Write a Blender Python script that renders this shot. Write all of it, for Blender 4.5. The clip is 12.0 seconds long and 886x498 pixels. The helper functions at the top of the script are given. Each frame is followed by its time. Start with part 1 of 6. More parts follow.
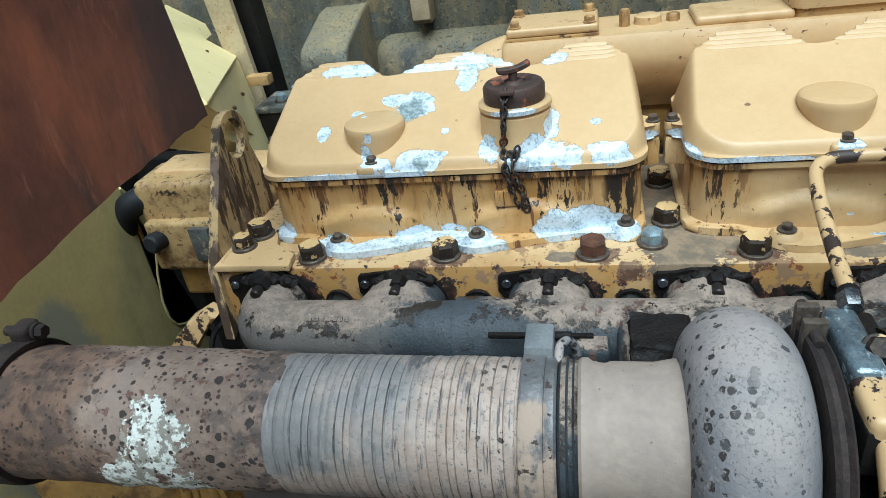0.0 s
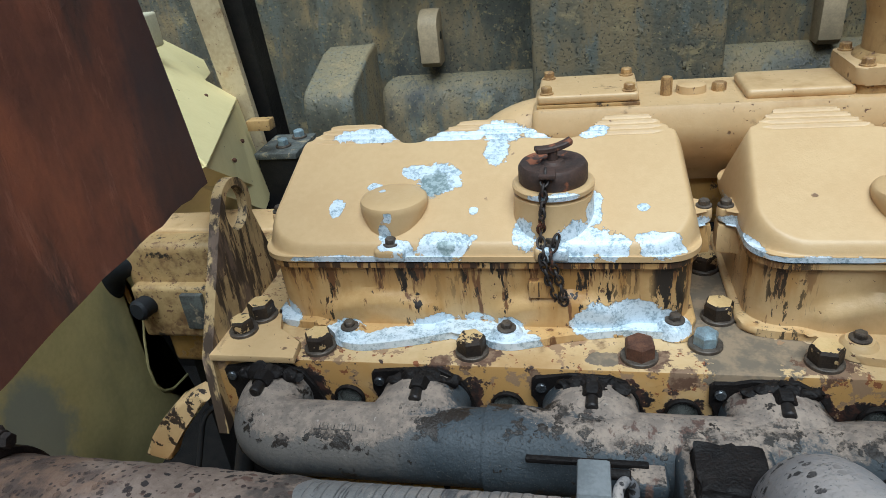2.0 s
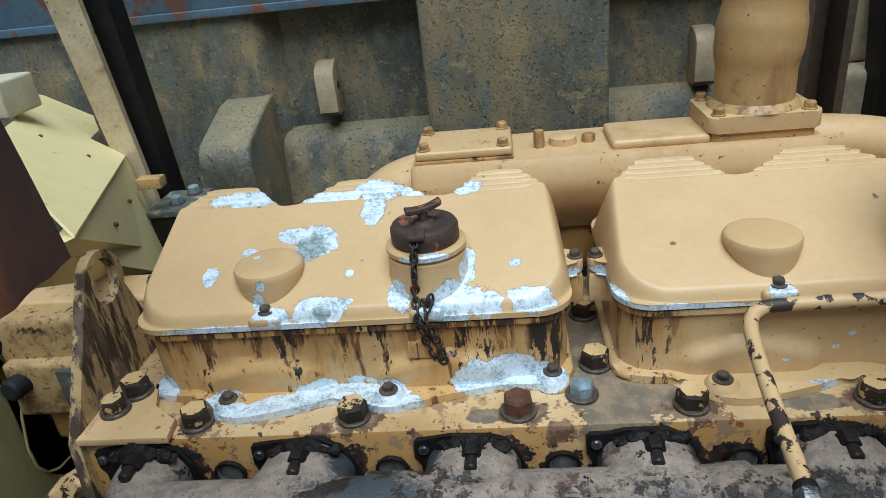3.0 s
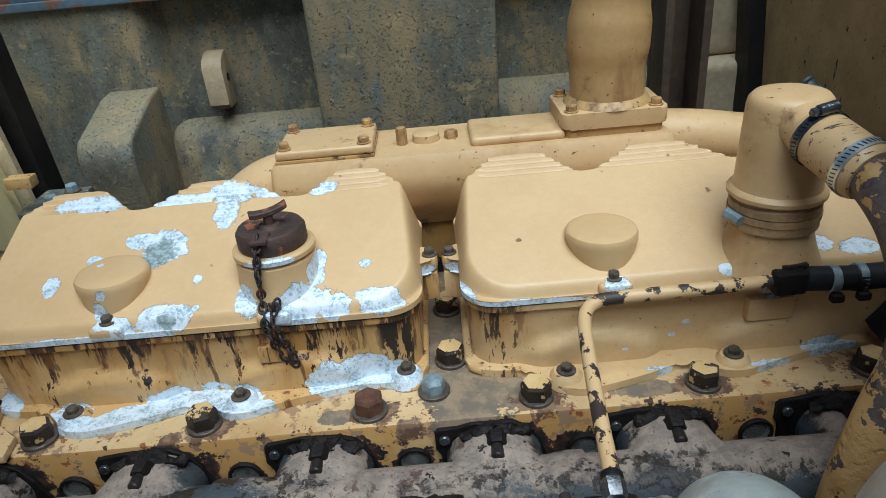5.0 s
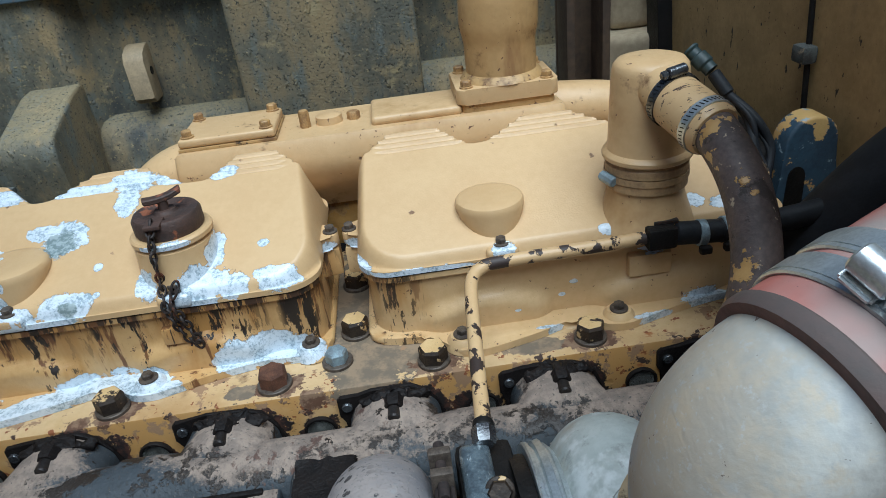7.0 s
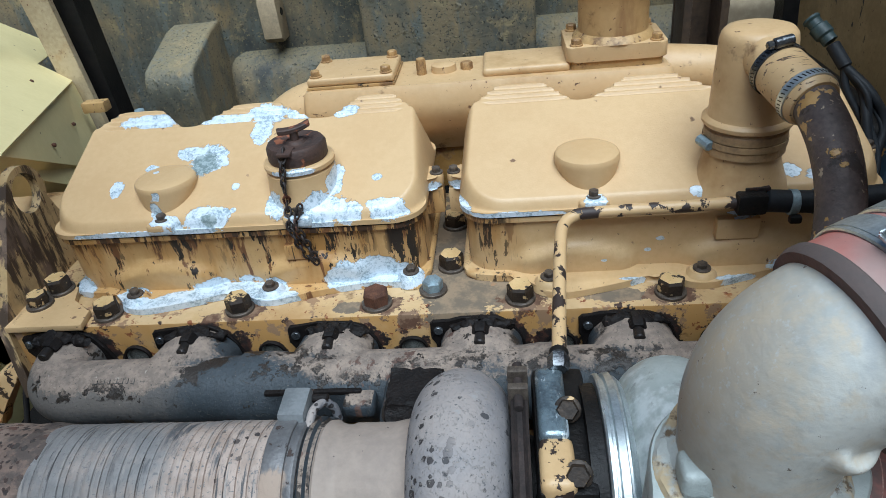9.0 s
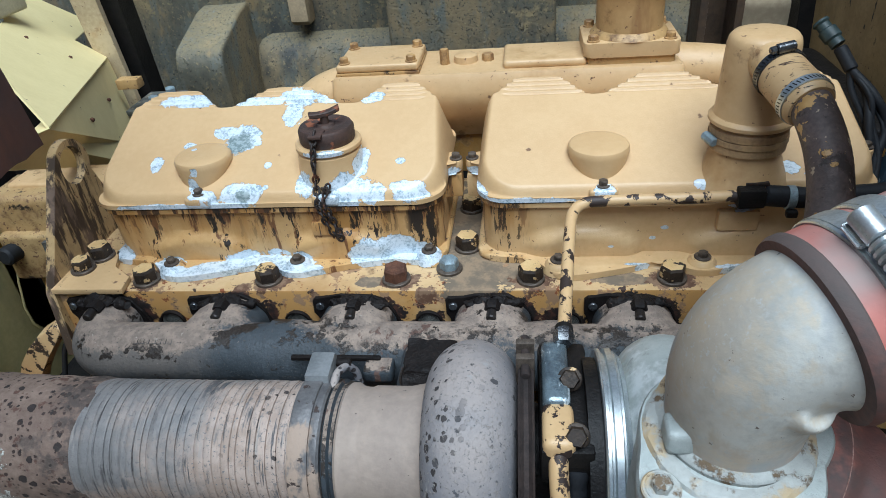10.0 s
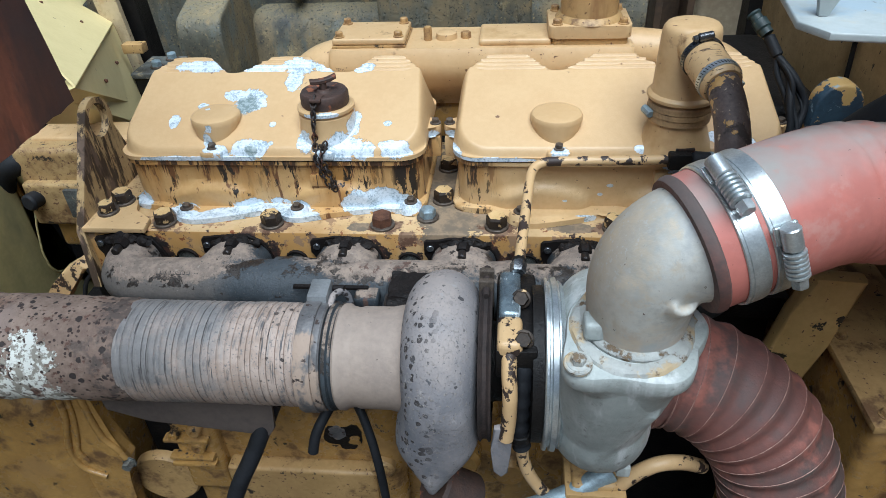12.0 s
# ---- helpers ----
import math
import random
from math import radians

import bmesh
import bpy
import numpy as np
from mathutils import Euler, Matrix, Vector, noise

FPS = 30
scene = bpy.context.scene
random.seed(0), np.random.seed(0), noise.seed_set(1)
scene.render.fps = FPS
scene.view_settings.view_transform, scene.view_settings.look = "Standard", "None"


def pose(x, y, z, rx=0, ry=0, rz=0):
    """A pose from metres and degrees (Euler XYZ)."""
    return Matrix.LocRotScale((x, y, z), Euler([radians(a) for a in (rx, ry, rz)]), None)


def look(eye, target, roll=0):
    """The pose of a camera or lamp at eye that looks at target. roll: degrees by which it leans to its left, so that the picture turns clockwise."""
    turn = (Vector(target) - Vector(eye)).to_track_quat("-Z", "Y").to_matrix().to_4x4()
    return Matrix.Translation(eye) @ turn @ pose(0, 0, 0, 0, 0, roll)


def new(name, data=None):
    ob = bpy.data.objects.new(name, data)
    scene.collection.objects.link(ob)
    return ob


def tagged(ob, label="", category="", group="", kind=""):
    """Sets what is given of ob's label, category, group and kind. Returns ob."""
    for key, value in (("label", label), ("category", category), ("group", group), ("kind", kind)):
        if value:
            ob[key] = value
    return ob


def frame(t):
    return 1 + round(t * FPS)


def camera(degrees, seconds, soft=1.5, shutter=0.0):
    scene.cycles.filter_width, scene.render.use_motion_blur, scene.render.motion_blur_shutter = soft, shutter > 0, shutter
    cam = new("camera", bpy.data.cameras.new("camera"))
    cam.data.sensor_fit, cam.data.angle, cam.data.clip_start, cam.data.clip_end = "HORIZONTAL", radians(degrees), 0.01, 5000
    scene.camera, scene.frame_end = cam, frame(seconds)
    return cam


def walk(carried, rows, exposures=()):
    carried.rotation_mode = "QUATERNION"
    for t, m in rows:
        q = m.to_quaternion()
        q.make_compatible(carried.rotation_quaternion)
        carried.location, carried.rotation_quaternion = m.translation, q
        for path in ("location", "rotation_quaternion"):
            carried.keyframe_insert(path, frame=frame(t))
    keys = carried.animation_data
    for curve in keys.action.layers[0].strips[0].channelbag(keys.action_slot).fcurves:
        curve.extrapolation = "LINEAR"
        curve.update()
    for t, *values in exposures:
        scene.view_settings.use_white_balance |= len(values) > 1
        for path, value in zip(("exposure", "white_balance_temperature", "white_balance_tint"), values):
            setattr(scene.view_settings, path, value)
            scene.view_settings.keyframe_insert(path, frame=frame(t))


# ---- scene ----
cam = camera(66.6, 12.0, soft=0.6)
PATH = [
    (0, (0.334, -0.648, 1.38), (-0.11, 1.028, 0.382), -8.5),
    (0.5, (0.308, -0.631, 1.382), (-0.169, 1.058, 0.421), -7.1),
    (1, (0.279, -0.6, 1.398), (-0.208, 1.112, 0.487), -5.6),
    (1.5, (0.268, -0.567, 1.402), (-0.217, 1.133, 0.466), -6.4),
    (2, (0.278, -0.548, 1.406), (-0.133, 1.167, 0.464), -6.5),
    (2.5, (0.305, -0.533, 1.418), (0.011, 1.22, 0.501), -7.3),
    (3, (0.334, -0.527, 1.424), (0.129, 1.261, 0.552), -6.4),
    (3.5, (0.36, -0.522, 1.425), (0.228, 1.263, 0.534), -5.6),
    (3.7, (0.372, -0.52, 1.427), (0.294, 1.268, 0.534), -4.6),
    (5.3, (0.431, -0.52, 1.431), (0.431, 1.25, 0.498), -5.0),
    (5.5, (0.438, -0.529, 1.425), (0.456, 1.253, 0.518), -4.7),
    (6, (0.458, -0.539, 1.427), (0.502, 1.24, 0.514), -5.7),
    (6.5, (0.479, -0.546, 1.425), (0.544, 1.22, 0.488), -6.3),
    (7, (0.494, -0.556, 1.424), (0.57, 1.19, 0.452), -7.0),
    (7.5, (0.498, -0.571, 1.42), (0.511, 1.154, 0.409), -7.2),
    (7.7, (0.496, -0.581, 1.422), (0.479, 1.131, 0.388), -6.8),
    (9.3, (0.492, -0.63, 1.451), (0.246, 1.037, 0.374), -6.9),
    (9.5, (0.492, -0.64, 1.456), (0.232, 1.012, 0.358), -7.0),
    (10, (0.492, -0.666, 1.47), (0.242, 0.989, 0.375), -5.3),
    (10.5, (0.497, -0.689, 1.483), (0.229, 0.963, 0.389), -5.6),
    (11, (0.5, -0.727, 1.497), (0.269, 0.945, 0.424), -4.3),
    (11.5, (0.506, -0.77, 1.511), (0.314, 0.922, 0.462), -2.5),
    (12, (0.512, -0.805, 1.522), (0.32, 0.812, 0.361), -3.0),
]
walk(cam, [(t, look(eye, target, roll)) for t, eye, target, roll in PATH], exposures=[(0.0, 0.36, 5350, -4), (1.5, 0.20, 5350, -2), (2.5, 0.00, 5450, 0), (5.5, 0.00, 5450, 0), (7.0, 0.04, 5300, 1), (9.5, 0.16, 5300, 2), (12.0, 0.28, 5450, 4)])

# ---- world and light: an open yard under bright overcast sky ----
world = bpy.data.worlds.new("sky")
scene.world = world
world.use_nodes = True
wn = world.node_tree
sky = wn.nodes.new("ShaderNodeTexSky")
sky.sky_type, sky.sun_disc = "NISHITA", False
sky.sun_elevation, sky.sun_rotation = radians(67), radians(167)
sky.air_density, sky.dust_density, sky.ozone_density = 1.0, 3.0, 1.0
wn.links.new(sky.outputs[0], wn.nodes["Background"].inputs[0])
wn.nodes["Background"].inputs[1].default_value = 0.037
sun = new("sun", bpy.data.lights.new("sun", "SUN"))
sun.data.energy, sun.data.angle, sun.data.color = 3.95, radians(52), (1.0, 0.98, 0.95)
sun.matrix_world = look((0.60, -1.15, 4.0), (0.3, 0.1, 1.0))


# ---- materials ----
class Mat:
    """A node material built up in layers over a noisy base colour, by world position."""

    def __init__(self, name, base, base2=None, scale=30.0, rough=0.5, metal=0.0, bump=0.15, bump_scale=250.0, coat=0.0, spec=0.5):
        self.m = bpy.data.materials.new(name)
        self.m.use_nodes = True
        self.t = self.m.node_tree
        self.bsdf = self.t.nodes["Principled BSDF"]
        geo = self.t.nodes.new("ShaderNodeNewGeometry")
        self.pos = geo.outputs["Position"]
        self.isle = geo.outputs["Random Per Island"]
        self.normal = geo.outputs["Normal"]
        self.bsdf.inputs["Specular IOR Level"].default_value = spec
        a = self.noise(scale, 5, 0.6)
        b = self.noise(scale * 9, 3, 0.6)
        mixed = self.math("ADD", self.math("MULTIPLY", a, 0.65), self.math("MULTIPLY", b, 0.35))
        f = self.ramp(mixed, 0.35, 0.65)
        b2 = base2 or tuple(c * 0.8 for c in base)
        self.col = self.mix(f, base, b2)
        self.rough = self.math("ADD", self.math("MULTIPLY", mixed, 0.3), rough - 0.15)
        self.metal = None
        self.metal0 = metal
        self.h = self.math("MULTIPLY", self.noise(bump_scale, 3, 0.55), bump)
        self.coat = coat

    def node(self, kind, *links):
        n = self.t.nodes.new(kind)
        return n

    def put(self, socket, v):
        if isinstance(v, bpy.types.NodeSocket):
            self.t.links.new(v, socket)
        elif isinstance(v, (tuple, list)) and len(v) == 3 and socket.type == "RGBA":
            socket.default_value = (*v, 1)
        else:
            socket.default_value = v

    def math(self, op, a, b=0.0, clamp=False):
        n = self.node("ShaderNodeMath")
        n.operation, n.use_clamp = op, clamp
        self.put(n.inputs[0], a)
        self.put(n.inputs[1], b)
        return n.outputs[0]

    def vec(self, op, a, b):
        n = self.node("ShaderNodeVectorMath")
        n.operation = op
        self.put(n.inputs[0], a)
        self.put(n.inputs[1], b)
        return n.outputs["Value"] if op == "LENGTH" else n.outputs["Vector"]

    def noise(self, scale, detail=4, rough=0.6, stretch=(1, 1, 1), shift=0.0):
        n = self.node("ShaderNodeTexNoise")
        v = self.vec("MULTIPLY", self.pos, stretch)
        if shift:
            v = self.vec("ADD", v, (shift, shift * 1.7, shift * 0.6))
        self.put(n.inputs["Vector"], v)
        self.put(n.inputs["Scale"], scale)
        self.put(n.inputs["Detail"], detail)
        self.put(n.inputs["Roughness"], rough)
        return n.outputs["Fac"]

    def ramp(self, v, lo, hi):
        n = self.node("ShaderNodeMapRange")
        n.interpolation_type = "SMOOTHSTEP"
        self.put(n.inputs["Value"], v)
        self.put(n.inputs["From Min"], lo)
        self.put(n.inputs["From Max"], hi)
        return n.outputs[0]

    def mix(self, f, a, b):
        n = self.node("ShaderNodeMix")
        n.data_type = "RGBA"
        self.put(n.inputs[0], f)
        self.put(n.inputs[6], a)
        self.put(n.inputs[7], b)
        return n.outputs[2]

    def fmix(self, f, a, b):
        n = self.node("ShaderNodeMix")
        self.put(n.inputs[0], f)
        self.put(n.inputs[2], a)
        self.put(n.inputs[3], b)
        return n.outputs[0]

    def layer(self, mask, col, rough=None, metal=None, height=0.0):
        self.col = self.mix(mask, self.col, col)
        if rough is not None:
            self.rough = self.fmix(mask, self.rough, rough)
        if metal is not None:
            self.metal = self.fmix(mask, self.metal0 if self.metal is None else self.metal, metal)
        if height:
            self.h = self.math("ADD", self.h, self.math("MULTIPLY", mask, height))
        return self

    def spots(self, col, scale, lo, hi, stretch=(1, 1, 1), shift=0.0, rough=0.7, metal=None, height=0.0, within=None, detail=5):
        m = self.ramp(self.noise(scale, detail, 0.65, stretch, shift), lo, hi)
        if within is not None:
            m = self.math("MULTIPLY", m, within)
        return self.layer(m, col, rough, metal, height)

    def pits(self, col, scale, size, shift=0.0, rough=0.8, height=-0.6, within=None, share=0.5):
        """Round pits of uneven size, in a share of the cells."""
        n = self.node("ShaderNodeTexVoronoi")
        v = self.vec("ADD", self.pos, (shift, shift * 1.3, shift * 0.7))
        wob = self.math("MULTIPLY", self.math("SUBTRACT", self.noise(scale * 2.2, 3, 0.6, shift=shift), 0.5), 0.55)
        self.put(n.inputs["Vector"], v)
        self.put(n.inputs["Scale"], scale)
        pick = self.node("ShaderNodeSeparateXYZ")
        self.put(pick.inputs[0], n.outputs["Color"])
        chance = self.ramp(self.math("SUBTRACT", pick.outputs[0], 1.0 - share), 0.0, 0.02)
        reach = self.math("MULTIPLY", size, self.math("ADD", 0.5, pick.outputs[1]))
        d = self.math("SUBTRACT", self.math("ADD", n.outputs["Distance"], wob), reach)
        mask = self.math("MULTIPLY", self.math("SUBTRACT", 1.0, self.ramp(d, -0.04, 0.04)), chance)
        if within is not None:
            mask = self.math("MULTIPLY", mask, within)
        return self.layer(mask, col, rough, None, height)

    def sep(self):
        n = self.node("ShaderNodeSeparateXYZ")
        self.put(n.inputs[0], self.pos)
        return n.outputs

    def facing_up(self):
        n = self.node("ShaderNodeSeparateXYZ")
        self.put(n.inputs[0], self.normal)
        return n.outputs[2]

    def band(self, axis, lo, hi, soft=0.01):
        v = self.sep()["XYZ".index(axis)]
        return self.math("MULTIPLY", self.ramp(v, lo - soft, lo + soft), self.math("SUBTRACT", 1.0, self.ramp(v, hi - soft, hi + soft)))

    def blobs(self, places, rag=0.55, fine=60.0):
        """A ragged mask round ellipsoids (x, y, z, rx, ry, rz)."""
        least = None
        for x, y, z, rx, ry, rz in places:
            d = self.vec("LENGTH", self.vec("MULTIPLY", self.vec("SUBTRACT", self.pos, (x, y, z)), (1 / rx, 1 / ry, 1 / rz)), (0, 0, 0))
            least = d if least is None else self.math("MINIMUM", least, d)
        w = self.math("ADD", self.math("MULTIPLY", self.math("SUBTRACT", self.noise(fine, 5, 0.65, shift=3.1), 0.5), rag * 2.4), self.math("MULTIPLY", self.math("SUBTRACT", self.noise(fine * 4, 3, 0.6, shift=5.5), 0.5), rag * 0.9))
        return self.math("ADD", least, w)

    def bump(self, tex_h, amount):
        self.h = self.math("ADD", self.h, self.math("MULTIPLY", tex_h, amount))
        return self

    def done(self, depth=0.0025):
        self.put(self.bsdf.inputs["Base Color"], self.col)
        self.put(self.bsdf.inputs["Roughness"], self.rough)
        self.put(self.bsdf.inputs["Metallic"], self.metal0 if self.metal is None else self.metal)
        if self.coat:
            self.put(self.bsdf.inputs["Coat Weight"], self.coat)
            self.put(self.bsdf.inputs["Coat Roughness"], 0.35)
        n = self.node("ShaderNodeBump")
        self.put(n.inputs["Height"], self.h)
        self.put(n.inputs["Distance"], depth)
        n.inputs["Strength"].default_value = 0.7
        self.put(self.bsdf.inputs["Normal"], n.outputs[0])
        return self.m


YEL, YEL2 = (0.600, 0.412, 0.208), (0.555, 0.368, 0.178)
SOOT = (0.022, 0.016, 0.012)


def yellow(name, base=YEL, base2=YEL2, chips=0.66, grime=0.0, rough=0.42):
    m = Mat(name, base, base2, scale=14, rough=rough, bump=0.12, bump_scale=420, coat=0.1)
    if grime:
        m.spots((0.40, 0.24, 0.095), 9, 0.5, 0.75, shift=2.0, rough=0.55)
        m.spots((0.16, 0.085, 0.035), 22, 0.62 - grime * 0.3, 0.75 - grime * 0.2, shift=6.0, rough=0.65)
        m.spots(SOOT, 38, 0.72 - grime * 0.25, 0.76 - grime * 0.2, shift=9.0, rough=0.6)
    m.spots((0.16, 0.085, 0.045), 120, chips, chips + 0.02, shift=4.0, rough=0.7, height=-0.3)
    m.pits((0.20, 0.115, 0.06), 38, 0.055, shift=0.4, share=0.22, rough=0.7, height=-0.3)
    return m


def streaked(name, lo, hi, amount, base=(0.60, 0.385, 0.165), base2=(0.52, 0.315, 0.12)):
    """Paint of the lower housings: dark oil and rust runs hang from the joint."""
    m = yellow(name, base, base2, rough=0.38)
    where = m.band("X", lo, hi, 0.02)
    high = m.ramp(m.sep()[2], 0.995, 1.06)
    # amber wash, then brown runs, then black broken dashes in clusters
    wash = m.math("ADD", m.noise(26, 4, 0.6, (1, 1, 0.12), 1.0), m.math("MULTIPLY", high, 0.16))
    m.layer(m.math("MULTIPLY", m.math("MULTIPLY", m.ramp(wash, 0.52, 0.74), where), amount), (0.44, 0.235, 0.07), 0.4)
    runs = m.math("ADD", m.noise(75, 5, 0.65, (1, 1, 0.14), 3.0), m.math("MULTIPLY", high, 0.10))
    m.layer(m.math("MULTIPLY", m.math("MULTIPLY", m.ramp(runs, 0.60, 0.67), where), amount), (0.17, 0.075, 0.028), 0.5)
    group = m.ramp(m.noise(22, 2, 0.5, (1, 1, 0.05), 9.0), 0.44, 0.56)
    for a, b in ((0.343, 0.378), (0.163, 0.205), (0.452, 0.488)):
        group = m.math("MAXIMUM", group, m.math("MULTIPLY", m.band("X", a, b, 0.006), 1.0))
    dash = m.math("ADD", m.noise(120, 4, 0.7, (1, 1, 0.24), 5.0), m.math("MULTIPLY", high, 0.07))
    m.layer(m.math("MULTIPLY", m.math("MULTIPLY", m.math("MULTIPLY", m.ramp(m.math("ADD", dash, m.math("MULTIPLY", m.math("ADD", m.band("X", 0.343, 0.378, 0.004), m.band("X", 0.452, 0.488, 0.004)), 0.07)), 0.60, 0.63), group), where), amount), SOOT, 0.45)
    fringe = m.math("ADD", m.noise(110, 3, 0.6, (1, 1, 0.05), 14.0), m.math("MULTIPLY", m.ramp(m.sep()[2], 1.04, 1.066), 0.14))
    m.layer(m.math("MULTIPLY", m.math("MULTIPLY", m.ramp(fringe, 0.67, 0.72), where), amount), (0.06, 0.032, 0.018), 0.5)
    return m


def bare_patches(m, places, rag=0.50, cores=None):
    d = m.blobs(places, rag)
    edge = m.math("SUBTRACT", 1.0, m.ramp(d, 1.0, 1.05))
    m.layer(m.math("MULTIPLY", edge, m.ramp(m.noise(45, 3, 0.6, shift=12), 0.46, 0.62)), (0.36, 0.24, 0.12), 0.6)
    inner = m.math("SUBTRACT", 1.0, m.ramp(d, 0.94, 1.0))
    tone = m.mix(m.ramp(m.noise(160, 5, 0.75, shift=1.3), 0.48, 0.72), (0.70, 0.77, 0.83), (0.37, 0.46, 0.53))
    tone = m.mix(m.ramp(m.noise(42, 6, 0.8, (1, 1.6, 1), shift=2.3), 0.47, 0.58), tone, m.mix(m.ramp(m.noise(300, 3, 0.6, shift=6.3), 0.42, 0.58), (0.30, 0.38, 0.44), (0.60, 0.68, 0.74)))
    m.layer(inner, tone, 0.5, 0.12, -0.6)
    if cores:
        c = m.math("SUBTRACT", 1.0, m.ramp(m.blobs(cores, 0.5, 90), 0.80, 1.0))
        m.layer(c, m.mix(m.ramp(m.noise(200, 3, 0.6, shift=8), 0.4, 0.62), (0.20, 0.26, 0.26), (0.40, 0.47, 0.48)), 0.45, 0.3)
    return m


M = {}
M["yellow"] = yellow("yellow_paint", grime=0.05).done()
M["yellow_dirty"] = yellow("grimy_yellow_paint", (0.50, 0.32, 0.13), (0.40, 0.25, 0.095), chips=0.62, grime=0.35, rough=0.5).done()
M["yellow_oily"] = yellow("oily_yellow_paint", (0.50, 0.295, 0.090), (0.36, 0.205, 0.062), chips=0.68, grime=0.42, rough=0.24).done()
M["yellow_sheet"] = yellow("pale_yellow_sheet", (0.86, 0.73, 0.37), (0.80, 0.675, 0.33), chips=0.74, rough=0.5).done()
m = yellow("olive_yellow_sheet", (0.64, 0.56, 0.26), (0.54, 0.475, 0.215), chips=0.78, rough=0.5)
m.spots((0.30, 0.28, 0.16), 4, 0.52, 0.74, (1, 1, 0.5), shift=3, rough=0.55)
# Dark patches low on the guard paint the bay's shade into its colour.
low_shade = m.blobs([(-0.44, 0.02, 0.68, 0.06, 0.12, 0.07), (-0.44, 0.16, 0.62, 0.06, 0.12, 0.08), (-0.46, -0.10, 0.60, 0.06, 0.2, 0.06)], 0.35, 8)
m.layer(m.math("MULTIPLY", m.math("SUBTRACT", 1.0, m.ramp(low_shade, 0.3, 1.3)), 0.4), (0.10, 0.095, 0.065), 0.5)
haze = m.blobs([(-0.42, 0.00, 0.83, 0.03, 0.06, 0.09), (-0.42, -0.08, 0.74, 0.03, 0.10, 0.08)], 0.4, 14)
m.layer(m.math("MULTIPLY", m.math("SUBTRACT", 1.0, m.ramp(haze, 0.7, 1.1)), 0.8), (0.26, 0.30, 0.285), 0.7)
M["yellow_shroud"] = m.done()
# patches of bare, oxidised aluminium on the lids: x, y and radii, laid on the sloping top
def on_lid(places):
    return [(x, y, 1.086 + (y - 0.048) * 0.475, rx, ry, 0.020) for x, y, rx, ry in places]


spots1 = [(0.123, 0.126, 0.025, 0.028), (0.098, 0.134, 0.022, 0.010), (0.012, 0.088, 0.009, 0.012), (0.137, 0.046, 0.030, 0.014), (0.185, 0.190, 0.028, 0.016), (0.182, 0.163, 0.015, 0.022),
          (0.236, 0.188, 0.028, 0.012), (0.03, 0.190, 0.046, 0.012), (0.13, 0.185, 0.05, 0.007), (0.285, 0.186, 0.018, 0.012), (0.286, 0.085, 0.010, 0.030), (0.276, 0.050, 0.030, 0.018),
          (0.220, 0.056, 0.013, 0.020), (0.305, 0.044, 0.018, 0.010), (0.335, 0.084, 0.006, 0.005), (0.350, 0.046, 0.025, 0.011), (0.088, 0.040, 0.020, 0.008), (0.064, 0.097, 0.005, 0.005),
          (0.164, 0.082, 0.005, 0.005), (0.050, 0.115, 0.010, 0.005), (0.168, 0.050, 0.004, 0.004), (0.074, 0.052, 0.007, 0.006), (0.262, 0.036, 0.03, 0.008)]
M["cover_first"] = bare_patches(yellow("chipped_yellow_cover", chips=0.735), on_lid(spots1) + [(0.05, 0.034, 1.073, 0.09, 0.010, 0.004), (0.12, 0.034, 1.073, 0.03, 0.01, 0.004), (0.250, 0.046, 1.1325, 0.034, 0.014, 0.0045), (0.079, 0.046, 1.1125, 0.006, 0.010, 0.007), (0.392, 0.135, 1.074, 0.016, 0.03, 0.010)], 0.50, on_lid([(0.118, 0.118, 0.019, 0.019), (0.139, 0.042, 0.010, 0.005)])).done()
spots2 = [(0.581, 0.036, 0.014, 0.010), (0.79, 0.062, 0.010, 0.010), (0.825, 0.055, 0.020, 0.010), (0.69, 0.044, 0.010, 0.005)]
M["cover_second"] = bare_patches(yellow("clean_yellow_cover", chips=0.745), on_lid(spots2) + [(0.49, 0.036, 1.0725, 0.07, 0.012, 0.0036), (0.431, 0.135, 1.074, 0.018, 0.05, 0.008), (0.436, 0.07, 1.074, 0.012, 0.05, 0.006)]).done()
side1 = [(-0.068, 0.060, 1.020, 0.008, 0.020, 0.032), (-0.058, 0.040, 0.995, 0.020, 0.02, 0.014), (0.022, 0.018, 0.992, 0.022, 0.018, 0.009), (0.050, 0.002, 0.990, 0.030, 0.014, 0.014), (0.090, 0.012, 0.992, 0.030, 0.016, 0.014), (0.130, 0.026, 0.995, 0.030, 0.018, 0.010), (0.165, 0.026, 0.997, 0.026, 0.018, 0.010),
         (0.195, 0.016, 0.995, 0.026, 0.020, 0.012), (0.218, 0.008, 0.990, 0.016, 0.012, 0.014), (0.290, 0.036, 1.000, 0.022, 0.016, 0.018), (0.325, 0.040, 1.003, 0.030, 0.014, 0.018), (0.358, 0.036, 0.997, 0.022, 0.016, 0.014)]
M["housing_first"] = bare_patches(streaked("streaked_yellow_housing", -0.08, 0.40, 1.0), [(x, y, z, rx * 1.15, ry * 1.25, rz * 1.15) for x, y, z, rx, ry, rz in side1], 0.36).done()
